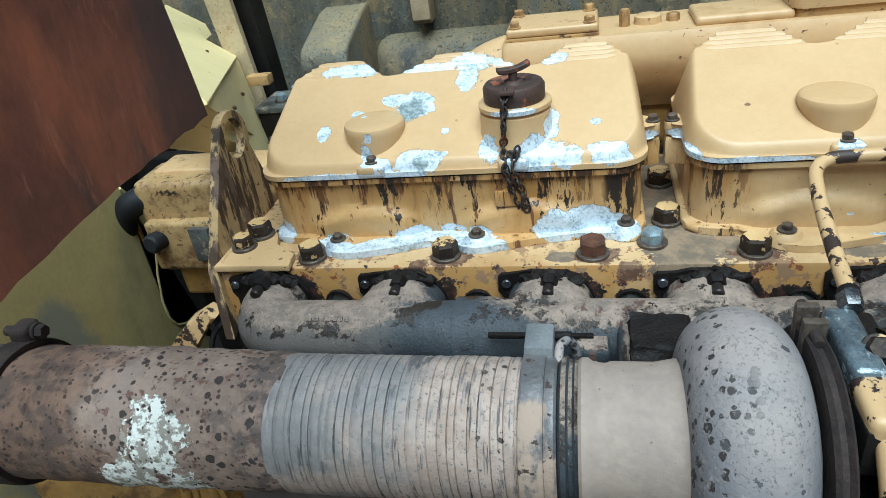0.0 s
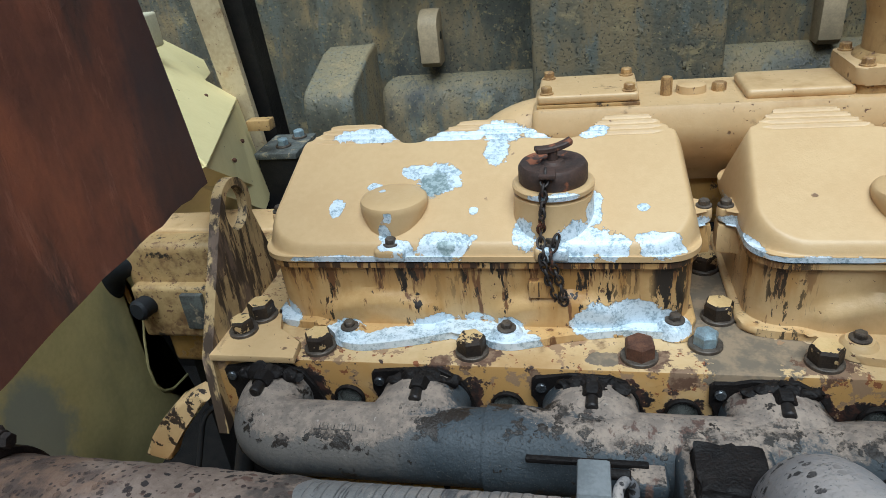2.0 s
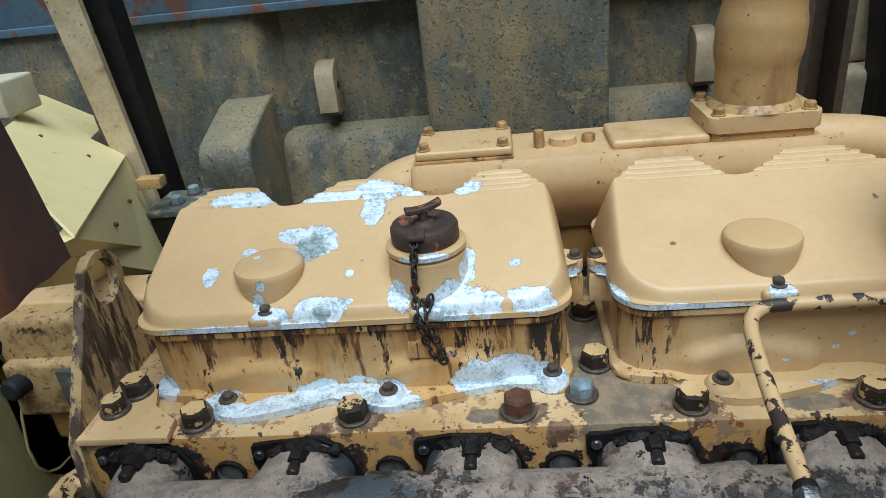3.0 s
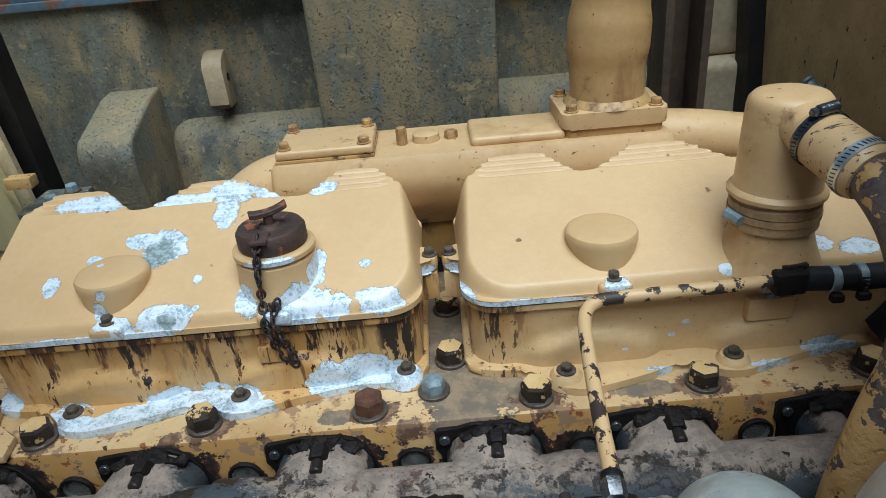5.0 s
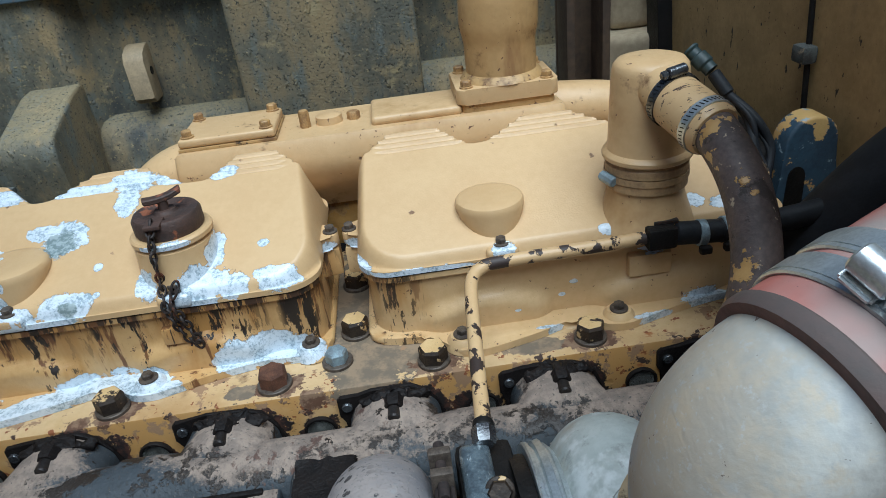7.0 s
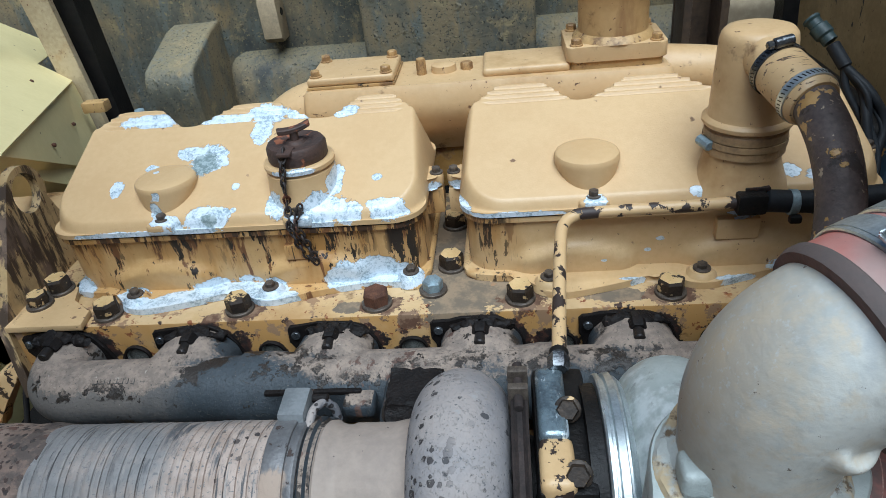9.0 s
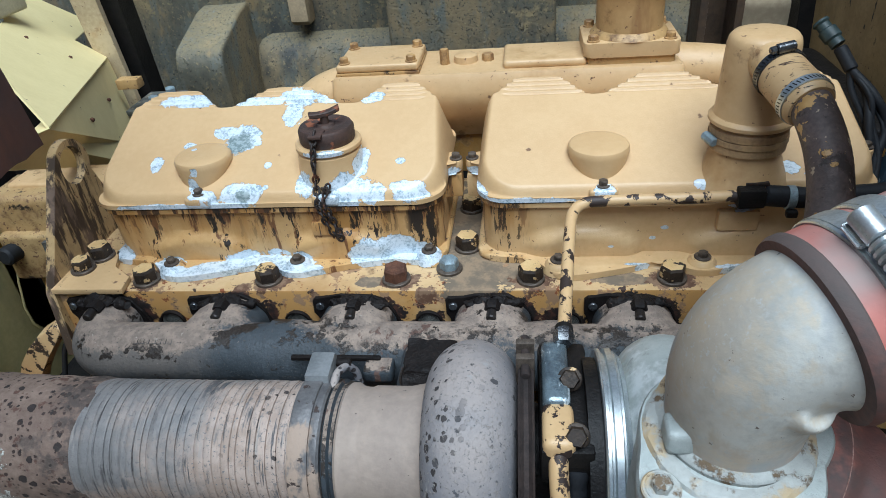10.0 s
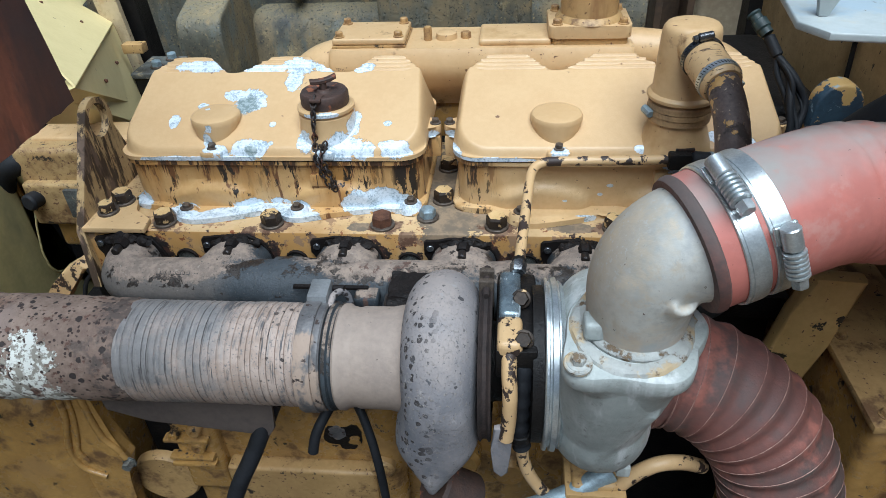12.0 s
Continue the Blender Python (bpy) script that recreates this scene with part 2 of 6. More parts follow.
side2 = [(0.655, 0.042, 1.028, 0.0050, 0.010, 0.0035), (0.642, 0.040, 1.013, 0.0045, 0.012, 0.0030), (0.592, 0.040, 1.008, 0.0040, 0.012, 0.0020), (0.745, 0.012, 0.988, 0.04, 0.008, 0.008), (0.80, 0.030, 0.992, 0.03, 0.010, 0.012), (0.62, 0.018, 0.988, 0.03, 0.004, 0.006), (0.74, 0.034, 1.058, 0.022, 0.02, 0.005)]
M["housing_second"] = bare_patches(streaked("clean_yellow_housing", 0.43, 0.492, 0.9, (0.65, 0.455, 0.235), (0.58, 0.39, 0.185)), side2).done()
m = yellow("rust_stained_deck", (0.58, 0.41, 0.215), (0.50, 0.335, 0.155), chips=0.66, grime=0.03)
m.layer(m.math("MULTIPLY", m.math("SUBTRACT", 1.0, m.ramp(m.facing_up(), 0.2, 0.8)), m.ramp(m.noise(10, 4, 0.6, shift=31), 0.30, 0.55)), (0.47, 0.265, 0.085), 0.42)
m.spots((0.30, 0.185, 0.10), 34, 0.56, 0.59, shift=11, rough=0.75)
m.spots((0.34, 0.13, 0.04), 26, 0.63, 0.70, shift=14, rough=0.75)
m.spots((0.22, 0.075, 0.026), 60, 0.61, 0.63, shift=17, rough=0.75)
m.spots((0.05, 0.028, 0.020), 45, 0.63, 0.645, shift=27, rough=0.7, height=0.2)
# grey grit between the covers, rust round the bolts, soot round the ports
grit = m.blobs([(0.425, 0.03, 0.984, 0.045, 0.09, 0.03), (0.475, 0.012, 0.984, 0.05, 0.022, 0.03), (0.412, 0.15, 0.984, 0.03, 0.12, 0.03), (0.30, -0.006, 0.984, 0.02, 0.012, 0.02), (0.60, 0.0, 0.984, 0.04, 0.012, 0.02)], 0.7, 40)
m.layer(m.math("SUBTRACT", 1.0, m.ramp(grit, 0.92, 1.02)), m.mix(m.ramp(m.noise(45, 4, 0.65, shift=15), 0.42, 0.60), (0.150, 0.118, 0.082), (0.255, 0.185, 0.115)), 0.8, height=0.25)
ring = m.blobs([(x, y, z, rx * 0.84, ry * 0.86, rz) for x, y, z, rx, ry, rz in ((0.0, 0.002, 0.984, 0.029, 0.026, 0.02), (0.172, -0.002, 0.984, 0.031, 0.024, 0.020), (0.334, -0.002, 0.984, 0.032, 0.022, 0.018), (0.495, -0.004, 0.984, 0.03, 0.024, 0.02), (0.66, -0.002, 0.984, 0.034, 0.024, 0.02), (0.825, 0.0, 0.984, 0.03, 0.024, 0.02),
                (0.135, -0.016, 0.984, 0.014, 0.012, 0.010), (0.37, -0.02, 0.975, 0.02, 0.014, 0.012), (0.23, -0.02, 0.968, 0.010, 0.01, 0.014))], 0.8, 70)
m.layer(m.math("SUBTRACT", 1.0, m.ramp(ring, 0.90, 1.0)), m.mix(m.ramp(m.noise(70, 4, 0.65, shift=19), 0.42, 0.58), (0.215, 0.135, 0.080), (0.105, 0.052, 0.028)), 0.75, height=0.2)
soot = m.blobs([(-0.048 + 0.1655 * i + 0.006, -0.024, 0.944, 0.056, 0.016, 0.036) for i in range(6)] + [(0.2015, -0.024, 0.925, 0.02, 0.01, 0.03), (0.37, -0.024, 0.925, 0.024, 0.01, 0.03), (0.53, -0.024, 0.93, 0.03, 0.01, 0.03)], 0.5, 60)
m.layer(m.math("SUBTRACT", 1.0, m.ramp(soot, 0.93, 1.0)), m.mix(m.ramp(m.noise(90, 4, 0.65, shift=29), 0.45, 0.60), (0.016, 0.012, 0.011), (0.07, 0.03, 0.02)), 0.6, height=0.4)
M["deck"] = m.done()
m = Mat("dark_bolt_flanks", (0.050, 0.034, 0.022), (0.020, 0.015, 0.012), scale=60, rough=0.55, metal=0.3, bump=0.3)
m.spots((0.50, 0.34, 0.155), 70, 0.60, 0.62, shift=2, rough=0.45, metal=0.0, height=0.3)
M["bolt"] = m.done()
m = Mat("yellow_bolt_top", (0.62, 0.44, 0.21), (0.54, 0.36, 0.155), scale=60, rough=0.45, bump=0.2)
m.spots((0.035, 0.024, 0.018), 75, 0.555, 0.575, shift=5, rough=0.6, height=-0.3)
M["bolt_top"] = m.done()
M["bolt_rusty"] = Mat("rusty_bolt", (0.15, 0.065, 0.035), (0.07, 0.032, 0.02), scale=90, rough=0.75, metal=0.2, bump=0.5).done()
M["bolt_black"] = Mat("black_oily_bolt", (0.035, 0.03, 0.028), (0.015, 0.013, 0.012), scale=90, rough=0.4, metal=0.4, bump=0.3).done()
M["bolt_blue"] = Mat("bluish_zinc_bolt", (0.32, 0.42, 0.47), (0.20, 0.24, 0.26), scale=90, rough=0.5, metal=0.4, bump=0.3).done()
M["bolt_yellow"] = Mat("painted_bolt", (0.50, 0.31, 0.12), (0.20, 0.11, 0.05), scale=80, rough=0.5, bump=0.3).done()
m = Mat("sooty_cast_iron", (0.046, 0.056, 0.066), (0.024, 0.031, 0.037), scale=9, rough=0.65, bump=0.5, bump_scale=320)
# tan-grey scale on the first third, tan dust settled on what faces up, black flakes along its edge
m.layer(m.math("MULTIPLY", m.math("SUBTRACT", 1.0, m.ramp(m.math("ADD", m.sep()[0], m.math("MULTIPLY", m.noise(20, 4, 0.6, shift=40), 0.10)), 0.11, 0.19)), m.ramp(m.math("ADD", m.facing_up(), m.math("MULTIPLY", m.noise(180, 4, 0.7, shift=43), 0.9)), -0.1, 0.9)), (0.135, 0.120, 0.107), 0.82)
worn = m.math("ADD", m.math("MULTIPLY", m.band("X", 0.12, 0.27, 0.04), 0.17), m.math("MULTIPLY", m.band("X", 0.44, 0.62, 0.03), 0.07))
dust = m.math("SUBTRACT", m.math("ADD", m.math("MULTIPLY", m.noise(15, 6, 0.78, shift=3), 0.60), m.math("MULTIPLY", m.facing_up(), 0.60)), m.math("SUBTRACT", m.math("ADD", worn, 0.16), m.math("ADD", m.math("MULTIPLY", m.ramp(m.sep()[1], -0.085, -0.055), 0.16), m.math("MULTIPLY", m.noise(210, 4, 0.75, shift=46), 0.20))))
m.layer(m.ramp(dust, 0.66, 0.76), m.mix(m.ramp(m.noise(70, 5, 0.7, shift=6), 0.38, 0.62), (0.285, 0.225, 0.178), (0.185, 0.148, 0.122)), 0.88, height=0.3)
m.spots((0.10, 0.058, 0.044), 30, 0.58, 0.64, (1.6, 1, 0.5), shift=66, rough=0.8, within=m.band("X", 0.28, 0.46, 0.02))
m.spots((0.34, 0.29, 0.245), 150, 0.66, 0.70, shift=36, rough=0.85, height=0.2, within=m.ramp(m.facing_up(), 0.1, 0.6))
edge = m.math("MULTIPLY", m.ramp(dust, 0.56, 0.62), m.math("SUBTRACT", 1.0, m.ramp(dust, 0.74, 0.82)))
m.spots(SOOT, 40, 0.52, 0.535, shift=12, rough=0.5, height=0.5, within=edge)
m.spots((0.095, 0.088, 0.080), 320, 0.60, 0.66, shift=57, rough=0.85, height=-0.3)
m.spots(SOOT, 45, 0.65, 0.665, shift=52, rough=0.5, height=0.5)
m.bump(m.noise(60, 4, 0.6, shift=70), 0.5)
M["manifold"] = m.done()
m = Mat("burnt_black_gasket", (0.006, 0.005, 0.005), (0.013, 0.010, 0.009), scale=60, rough=0.6, bump=0.8, bump_scale=320, spec=0.2)
m.spots((0.09, 0.06, 0.05), 190, 0.66, 0.69, shift=4, rough=0.8)
M["gasket"] = m.done()
m = Mat("heat_scaled_iron", (0.25, 0.237, 0.240), (0.175, 0.172, 0.184), scale=14, rough=0.7, bump=0.35)
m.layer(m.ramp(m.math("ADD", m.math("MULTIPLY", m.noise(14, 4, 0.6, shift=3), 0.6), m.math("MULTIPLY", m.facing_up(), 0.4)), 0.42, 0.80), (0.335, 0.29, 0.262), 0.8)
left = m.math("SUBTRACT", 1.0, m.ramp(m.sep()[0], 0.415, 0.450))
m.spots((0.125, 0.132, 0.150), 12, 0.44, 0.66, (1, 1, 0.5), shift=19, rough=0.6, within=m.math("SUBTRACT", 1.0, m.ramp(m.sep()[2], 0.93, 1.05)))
m.spots((0.080, 0.082, 0.090), 50, 0.655, 0.67, (1, 1, 0.7), shift=23, rough=0.6, height=0.3)
m.pits((0.035, 0.030, 0.030), 130, 0.36, shift=0.9, share=0.50, within=left)
m.pits((0.065, 0.062, 0.064), 105, 0.28, shift=1.9, share=0.07, height=-0.4)
m.spots((0.30, 0.285, 0.275), 60, 0.60, 0.70, (1, 1, 0.3), shift=29, rough=0.7)
m.spots((0.27, 0.245, 0.225), 300, 0.56, 0.66, shift=39, rough=0.8, height=0.2)
m.spots((0.10, 0.098, 0.10), 260, 0.60, 0.68, shift=49, rough=0.7)
M["turbine"] = m.done()
m = Mat("pinkish_pipe_stub", (0.335, 0.272, 0.222), (0.26, 0.212, 0.178), scale=14, rough=0.75, bump=0.25)
m.spots((0.22, 0.17, 0.16), 10, 0.56, 0.70, shift=3, rough=0.7)
m.spots((0.05, 0.035, 0.03), 110, 0.70, 0.72, shift=9, rough=0.7)
M["stub"] = m.done()
m = Mat("scaled_exhaust_steel", (0.275, 0.205, 0.16), (0.165, 0.115, 0.09), scale=14, rough=0.75, metal=0.0, bump=0.7, bump_scale=180)
m.spots((0.20, 0.15, 0.125), 9, 0.52, 0.66, shift=14, rough=0.85)
m.spots((0.12, 0.065, 0.048), 60, 0.58, 0.64, shift=24, rough=0.8, height=-0.3)
m.pits((0.032, 0.024, 0.022), 105, 0.30, shift=5, share=0.55)
sooty = m.math("ADD", m.sep()[0], m.math("MULTIPLY", m.noise(18, 5, 0.65, shift=81), 0.16))
m.layer(m.math("MULTIPLY", m.math("SUBTRACT", 1.0, m.ramp(sooty, -0.06, -0.01)), 0.85), m.mix(m.ramp(m.noise(40, 4, 0.6, shift=83), 0.42, 0.6), (0.07, 0.045, 0.036), (0.17, 0.10, 0.065)), 0.85)
m.layer(m.math("MULTIPLY", m.math("MULTIPLY", m.ramp(sooty, 0.095, 0.115), m.ramp(m.noise(60, 4, 0.6, shift=85), 0.40, 0.55)), 0.8), (0.06, 0.05, 0.045), 0.8)
flake = m.math("SUBTRACT", 1.0, m.ramp(m.blobs([(-0.050, -0.280, 0.970, 0.030, 0.05, 0.036), (-0.085, -0.290, 0.93, 0.030, 0.05, 0.03), (-0.030, -0.28, 0.915, 0.026, 0.03, 0.03), (-0.075, -0.275, 0.895, 0.050, 0.04, 0.026)], 0.9, 40), 0.92, 1.0))
m.layer(flake, m.mix(m.ramp(m.noise(90, 4, 0.7, shift=2), 0.46, 0.54), (0.68, 0.69, 0.64), (0.26, 0.24, 0.20)), 0.7, height=0.7)
m.pits((0.05, 0.032, 0.027), 190, 0.28, shift=6.1, share=0.4, height=-0.4)
M["pipe_scaled"] = m.done()
m = Mat("grey_flexible_steel", (0.245, 0.235, 0.228), (0.175, 0.170, 0.168), scale=12, rough=0.6, metal=0.15, bump=0.4)
# tan heat scale, more towards the clamp and underneath, and dark scuffs along the wraps
pale = m.math("ADD", m.noise(11, 5, 0.65, shift=5), m.math("ADD", m.math("MULTIPLY", m.ramp(m.sep()[0], 0.05, 0.27), 0.22), m.math("MULTIPLY", m.ramp(m.facing_up(), 0.3, -0.4), 0.10)))
m.layer(m.ramp(pale, 0.50, 0.76), m.mix(m.ramp(m.noise(40, 4, 0.6, shift=15), 0.4, 0.62), (0.43, 0.345, 0.29), (0.34, 0.265, 0.215)), 0.75)
m.spots((0.31, 0.285, 0.262), 90, 0.56, 0.72, (1.6, 0.15, 0.15), shift=2, rough=0.65)
m.spots((0.10, 0.10, 0.105), 34, 0.57, 0.68, (1.4, 0.4, 0.4), shift=22, rough=0.6)
m.spots((0.085, 0.08, 0.08), 150, 0.58, 0.66, (1.5, 0.12, 0.12), shift=7, rough=0.6)
m.pits((0.055, 0.045, 0.042), 120, 0.24, shift=3.1, share=0.22, within=m.ramp(m.sep()[0], 0.18, 0.26))
m.spots((0.16, 0.155, 0.155), 330, 0.56, 0.66, shift=37, rough=0.7)
M["flex"] = m.done()
m = Mat("dull_steel", (0.20, 0.195, 0.195), (0.12, 0.118, 0.12), scale=30, rough=0.5, metal=0.4, bump=0.3)
m.spots((0.34, 0.26, 0.20), 26, 0.52, 0.62, (1, 0.6, 0.6), shift=4, rough=0.75, metal=0.0)
m.spots((0.05, 0.035, 0.03), 70, 0.60, 0.63, shift=8, rough=0.7, metal=0.0, height=-0.3)
M["steel_band"] = m.done()
M["bright_steel"] = Mat("bright_steel", (0.66, 0.71, 0.72), (0.44, 0.48, 0.49), scale=60, rough=0.32, metal=0.75, bump=0.1).done()
M["wet_steel"] = Mat("wet_dark_steel", (0.16, 0.17, 0.18), (0.05, 0.05, 0.055), scale=70, rough=0.25, metal=0.7, bump=0.3).done()
M["plug_steel"] = Mat("dull_plug_steel", (0.36, 0.37, 0.34), (0.12, 0.12, 0.11), scale=80, rough=0.28, metal=0.6, bump=0.15).done()
m = Mat("cast_aluminium", (0.45, 0.485, 0.465), (0.35, 0.385, 0.37), scale=14, rough=0.55, metal=0.1, bump=0.3, bump_scale=500)
m.spots((0.60, 0.63, 0.62), 16, 0.54, 0.66, (1.4, 1, 0.25), shift=14, rough=0.5)
m.spots((0.40, 0.34, 0.25), 9, 0.58, 0.76, shift=4, rough=0.6)
m.spots((0.30, 0.315, 0.30), 70, 0.56, 0.70, shift=34, rough=0.6)
m.spots((0.13, 0.12, 0.11), 30, 0.66, 0.74, shift=8, rough=0.6)
M["aluminium"] = m.done()
m = Mat("dusty_aluminium_elbow", (0.63, 0.62, 0.565), (0.55, 0.55, 0.505), scale=9, rough=0.65, metal=0.1, bump=0.14, bump_scale=350)
m.spots((0.37, 0.395, 0.385), 7, 0.45, 0.60, shift=9, rough=0.55)
m.spots((0.55, 0.46, 0.33), 9, 0.50, 0.68, shift=4, rough=0.75)
m.spots((0.60, 0.575, 0.51), 13, 0.54, 0.66, shift=54, rough=0.7)
m.spots((0.50, 0.45, 0.36), 40, 0.52, 0.68, (0.6, 1, 0.3), shift=24, rough=0.8)
m.spots((0.40, 0.39, 0.355), 45, 0.46, 0.78, shift=61, rough=0.6)
m.spots((0.54, 0.48, 0.38), 60, 0.50, 0.70, (1, 0.5, 1), shift=45, rough=0.75)
low = m.math("SUBTRACT", 1.0, m.ramp(m.math("ADD", m.sep()[2], m.math("MULTIPLY", m.noise(30, 4, 0.6, shift=21), 0.05)), 1.135, 1.165))
m.layer(m.math("MULTIPLY", low, 0.35), (0.46, 0.32, 0.24), 0.75)
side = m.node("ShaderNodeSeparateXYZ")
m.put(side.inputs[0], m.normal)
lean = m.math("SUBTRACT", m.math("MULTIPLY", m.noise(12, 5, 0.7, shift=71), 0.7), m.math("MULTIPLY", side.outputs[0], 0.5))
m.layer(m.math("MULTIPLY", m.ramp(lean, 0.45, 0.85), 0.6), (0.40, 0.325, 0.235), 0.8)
m.spots((0.42, 0.43, 0.42), 22, 0.52, 0.66, (1, 1, 0.6), shift=79, rough=0.6)
m.spots((0.58, 0.50, 0.38), 30, 0.57, 0.82, (0.5, 1, 1), shift=76, rough=0.8)
m.spots((0.45, 0.455, 0.435), 240, 0.54, 0.74, shift=73, rough=0.6)
m.bump(m.noise(40, 4, 0.6, shift=78), 0.25)
m.spots((0.16, 0.13, 0.11), 130, 0.68, 0.70, shift=33, rough=0.8)
M["elbow"] = m.done()
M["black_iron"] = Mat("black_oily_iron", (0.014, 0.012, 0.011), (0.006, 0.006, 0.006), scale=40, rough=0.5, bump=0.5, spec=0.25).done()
M["washer"] = Mat("dull_washer_steel", (0.13, 0.105, 0.082), (0.05, 0.038, 0.03), scale=120, rough=0.5, metal=0.3, bump=0.2).done()
m = Mat("dirty_flange_face", (0.42, 0.435, 0.41), (0.34, 0.35, 0.33), scale=20, rough=0.6, metal=0.1, bump=0.5)
m.spots((0.46, 0.36, 0.22), 26, 0.48, 0.60, shift=4, rough=0.8, height=0.3)
m.spots((0.16, 0.115, 0.07), 55, 0.56, 0.64, shift=14, rough=0.8, height=0.4)
M["flange_dirt"] = m.done()
m = Mat("faded_red_silicone", (0.46, 0.155, 0.122), (0.38, 0.132, 0.106), scale=10, rough=0.6, bump=0.15)
grey = m.math("ADD", m.math("MULTIPLY", m.noise(9, 4, 0.6, shift=5), 0.8), m.math("MULTIPLY", m.ramp(m.facing_up(), 0.40, 1.0), 0.40))
m.layer(m.ramp(grey, 0.56, 0.90), (0.29, 0.282, 0.26), 0.78)
m.spots((0.42, 0.20, 0.165), 30, 0.54, 0.70, shift=17, rough=0.7)
m.spots((0.10, 0.06, 0.05), 160, 0.70, 0.72, shift=27, rough=0.7)
M["red_hose"] = m.done()
m = Mat("brown_ribbed_rubber", (0.215, 0.090, 0.072), (0.140, 0.072, 0.063), scale=9, rough=0.6, bump=0.3)
m.spots((0.105, 0.080, 0.073), 7, 0.46, 0.62, shift=6, rough=0.65)
m.spots((0.38, 0.145, 0.11), 12, 0.56, 0.70, shift=16, rough=0.6)
M["brown_hose"] = m.done()
M["hose_wire"] = Mat("pale_hose_edge", (0.50, 0.33, 0.27), (0.22, 0.10, 0.08), scale=60, rough=0.6).done()
m = Mat("old_dark_rubber", (0.135, 0.10, 0.088), (0.072, 0.056, 0.052), scale=30, rough=0.6, bump=0.7, bump_scale=160)
low = m.math("SUBTRACT", 1.0, m.ramp(m.sep()[2], 1.075, 1.125))
m.spots((0.045, 0.035, 0.032), 40, 0.55, 0.65, shift=32, rough=0.7, height=-0.4)
m.layer(m.ramp(m.math("ADD", m.noise(28, 5, 0.65, shift=5), m.math("MULTIPLY", low, 0.17)), 0.605, 0.62), m.mix(m.ramp(m.noise(20, 3, 0.6, shift=8), 0.4, 0.6), (0.54, 0.335, 0.125), (0.44, 0.26, 0.085)), 0.42, height=0.4)
m.spots((0.42, 0.33, 0.23), 75, 0.63, 0.66, shift=2, rough=0.5)
M["hose_dark"] = m.done()
m = yellow("flaking_yellow_tube", chips=0.9)
m.spots((0.035, 0.022, 0.017), 45, 0.535, 0.555, shift=6, rough=0.6, height=-0.5)
M["tube"] = m.done()
M["rubber"] = Mat("black_rubber", (0.010, 0.011, 0.013), (0.018, 0.020, 0.024), scale=50, rough=0.6, bump=0.2, spec=0.3).done()
m = Mat("rusted_sheet", (0.36, 0.155, 0.105), (0.25, 0.115, 0.085), scale=9, rough=0.7, bump=0.35, bump_scale=200)
m.spots((0.58, 0.24, 0.135), 7, 0.45, 0.70, (1, 1, 0.4), shift=4, rough=0.8)
m.spots((0.16, 0.098, 0.085), 10, 0.54, 0.68, (1, 1, 0.35), shift=8, rough=0.6)
m.spots((0.52, 0.25, 0.17), 40, 0.56, 0.72, (1, 1, 0.3), shift=2, rough=0.8, height=0.3)
m.spots((0.13, 0.07, 0.055), 55, 0.64, 0.78, (1, 1, 0.4), shift=63, rough=0.7, height=-0.3)
side = m.math("ADD", m.math("MULTIPLY", m.noise(14, 5, 0.65, (1, 1, 0.4), 4.4), 0.12), m.math("MULTIPLY", m.sep()[2], -0.10))
m.layer(m.math("MULTIPLY", m.ramp(m.math("ADD", m.sep()[1], side), -0.095, -0.055), 0.82), m.mix(m.ramp(m.noise(6, 4, 0.6, shift=71), 0.4, 0.62), (0.135, 0.082, 0.078), (0.10, 0.085, 0.095)), 0.6)
M["rust_sheet"] = m.done()
m = Mat("oily_grey_casting", (0.165, 0.153, 0.110), (0.090, 0.091, 0.072), scale=6, rough=0.55, bump=0.3, bump_scale=260)
m.bump(m.ramp(m.noise(48, 3, 0.6, (1, 1, 0.6), shift=30), 0.60, 0.74), 1.0)
m.bump(m.noise(110, 4, 0.65, shift=35), 0.8)
m.bump(m.noise(9, 3, 0.5, shift=33), 1.2)
m.spots((0.25, 0.195, 0.108), 5, 0.46, 0.62, (1, 1, 0.6), shift=3, rough=0.7)
m.spots((0.30, 0.225, 0.115), 11, 0.54, 0.66, (1, 1, 0.5), shift=63, rough=0.7)
m.spots((0.155, 0.165, 0.14), 22, 0.50, 0.66, (1, 1, 0.35), shift=93, rough=0.5)
m.spots((0.050, 0.056, 0.055), 4, 0.54, 0.70, (1, 1, 0.6), shift=7, rough=0.45)
m.spots((0.29, 0.24, 0.13), 110, 0.58, 0.66, shift=12, rough=0.75, height=0.3)
m.spots((0.33, 0.265, 0.14), 14, 0.57, 0.70, shift=22, rough=0.75)
m.layer(m.math("MULTIPLY", m.ramp(m.facing_up(), 0.35, 0.9), m.ramp(m.noise(90, 4, 0.7, shift=44), 0.3, 0.6)), (0.22, 0.185, 0.108), 0.8)
m.spots((0.05, 0.048, 0.036), 170, 0.56, 0.66, shift=77, rough=0.6, height=-0.4)
m.spots((0.015, 0.016, 0.015), 110, 0.66, 0.69, (1, 1, 0.5), shift=48, rough=0.5, height=-0.8)
M["casting"] = m.done(0.003)
m = Mat("blue_grey_rail", (0.10, 0.16, 0.22), (0.07, 0.10, 0.13), scale=9, rough=0.5, bump=0.4)
m.spots((0.16, 0.07, 0.04), 12, 0.52, 0.60, shift=3, rough=0.7)
M["blue_rail"] = m.done()
m = yellow("oil_stained_yellow_panel", (0.44, 0.29, 0.125), (0.33, 0.215, 0.09), chips=0.64, rough=0.5)
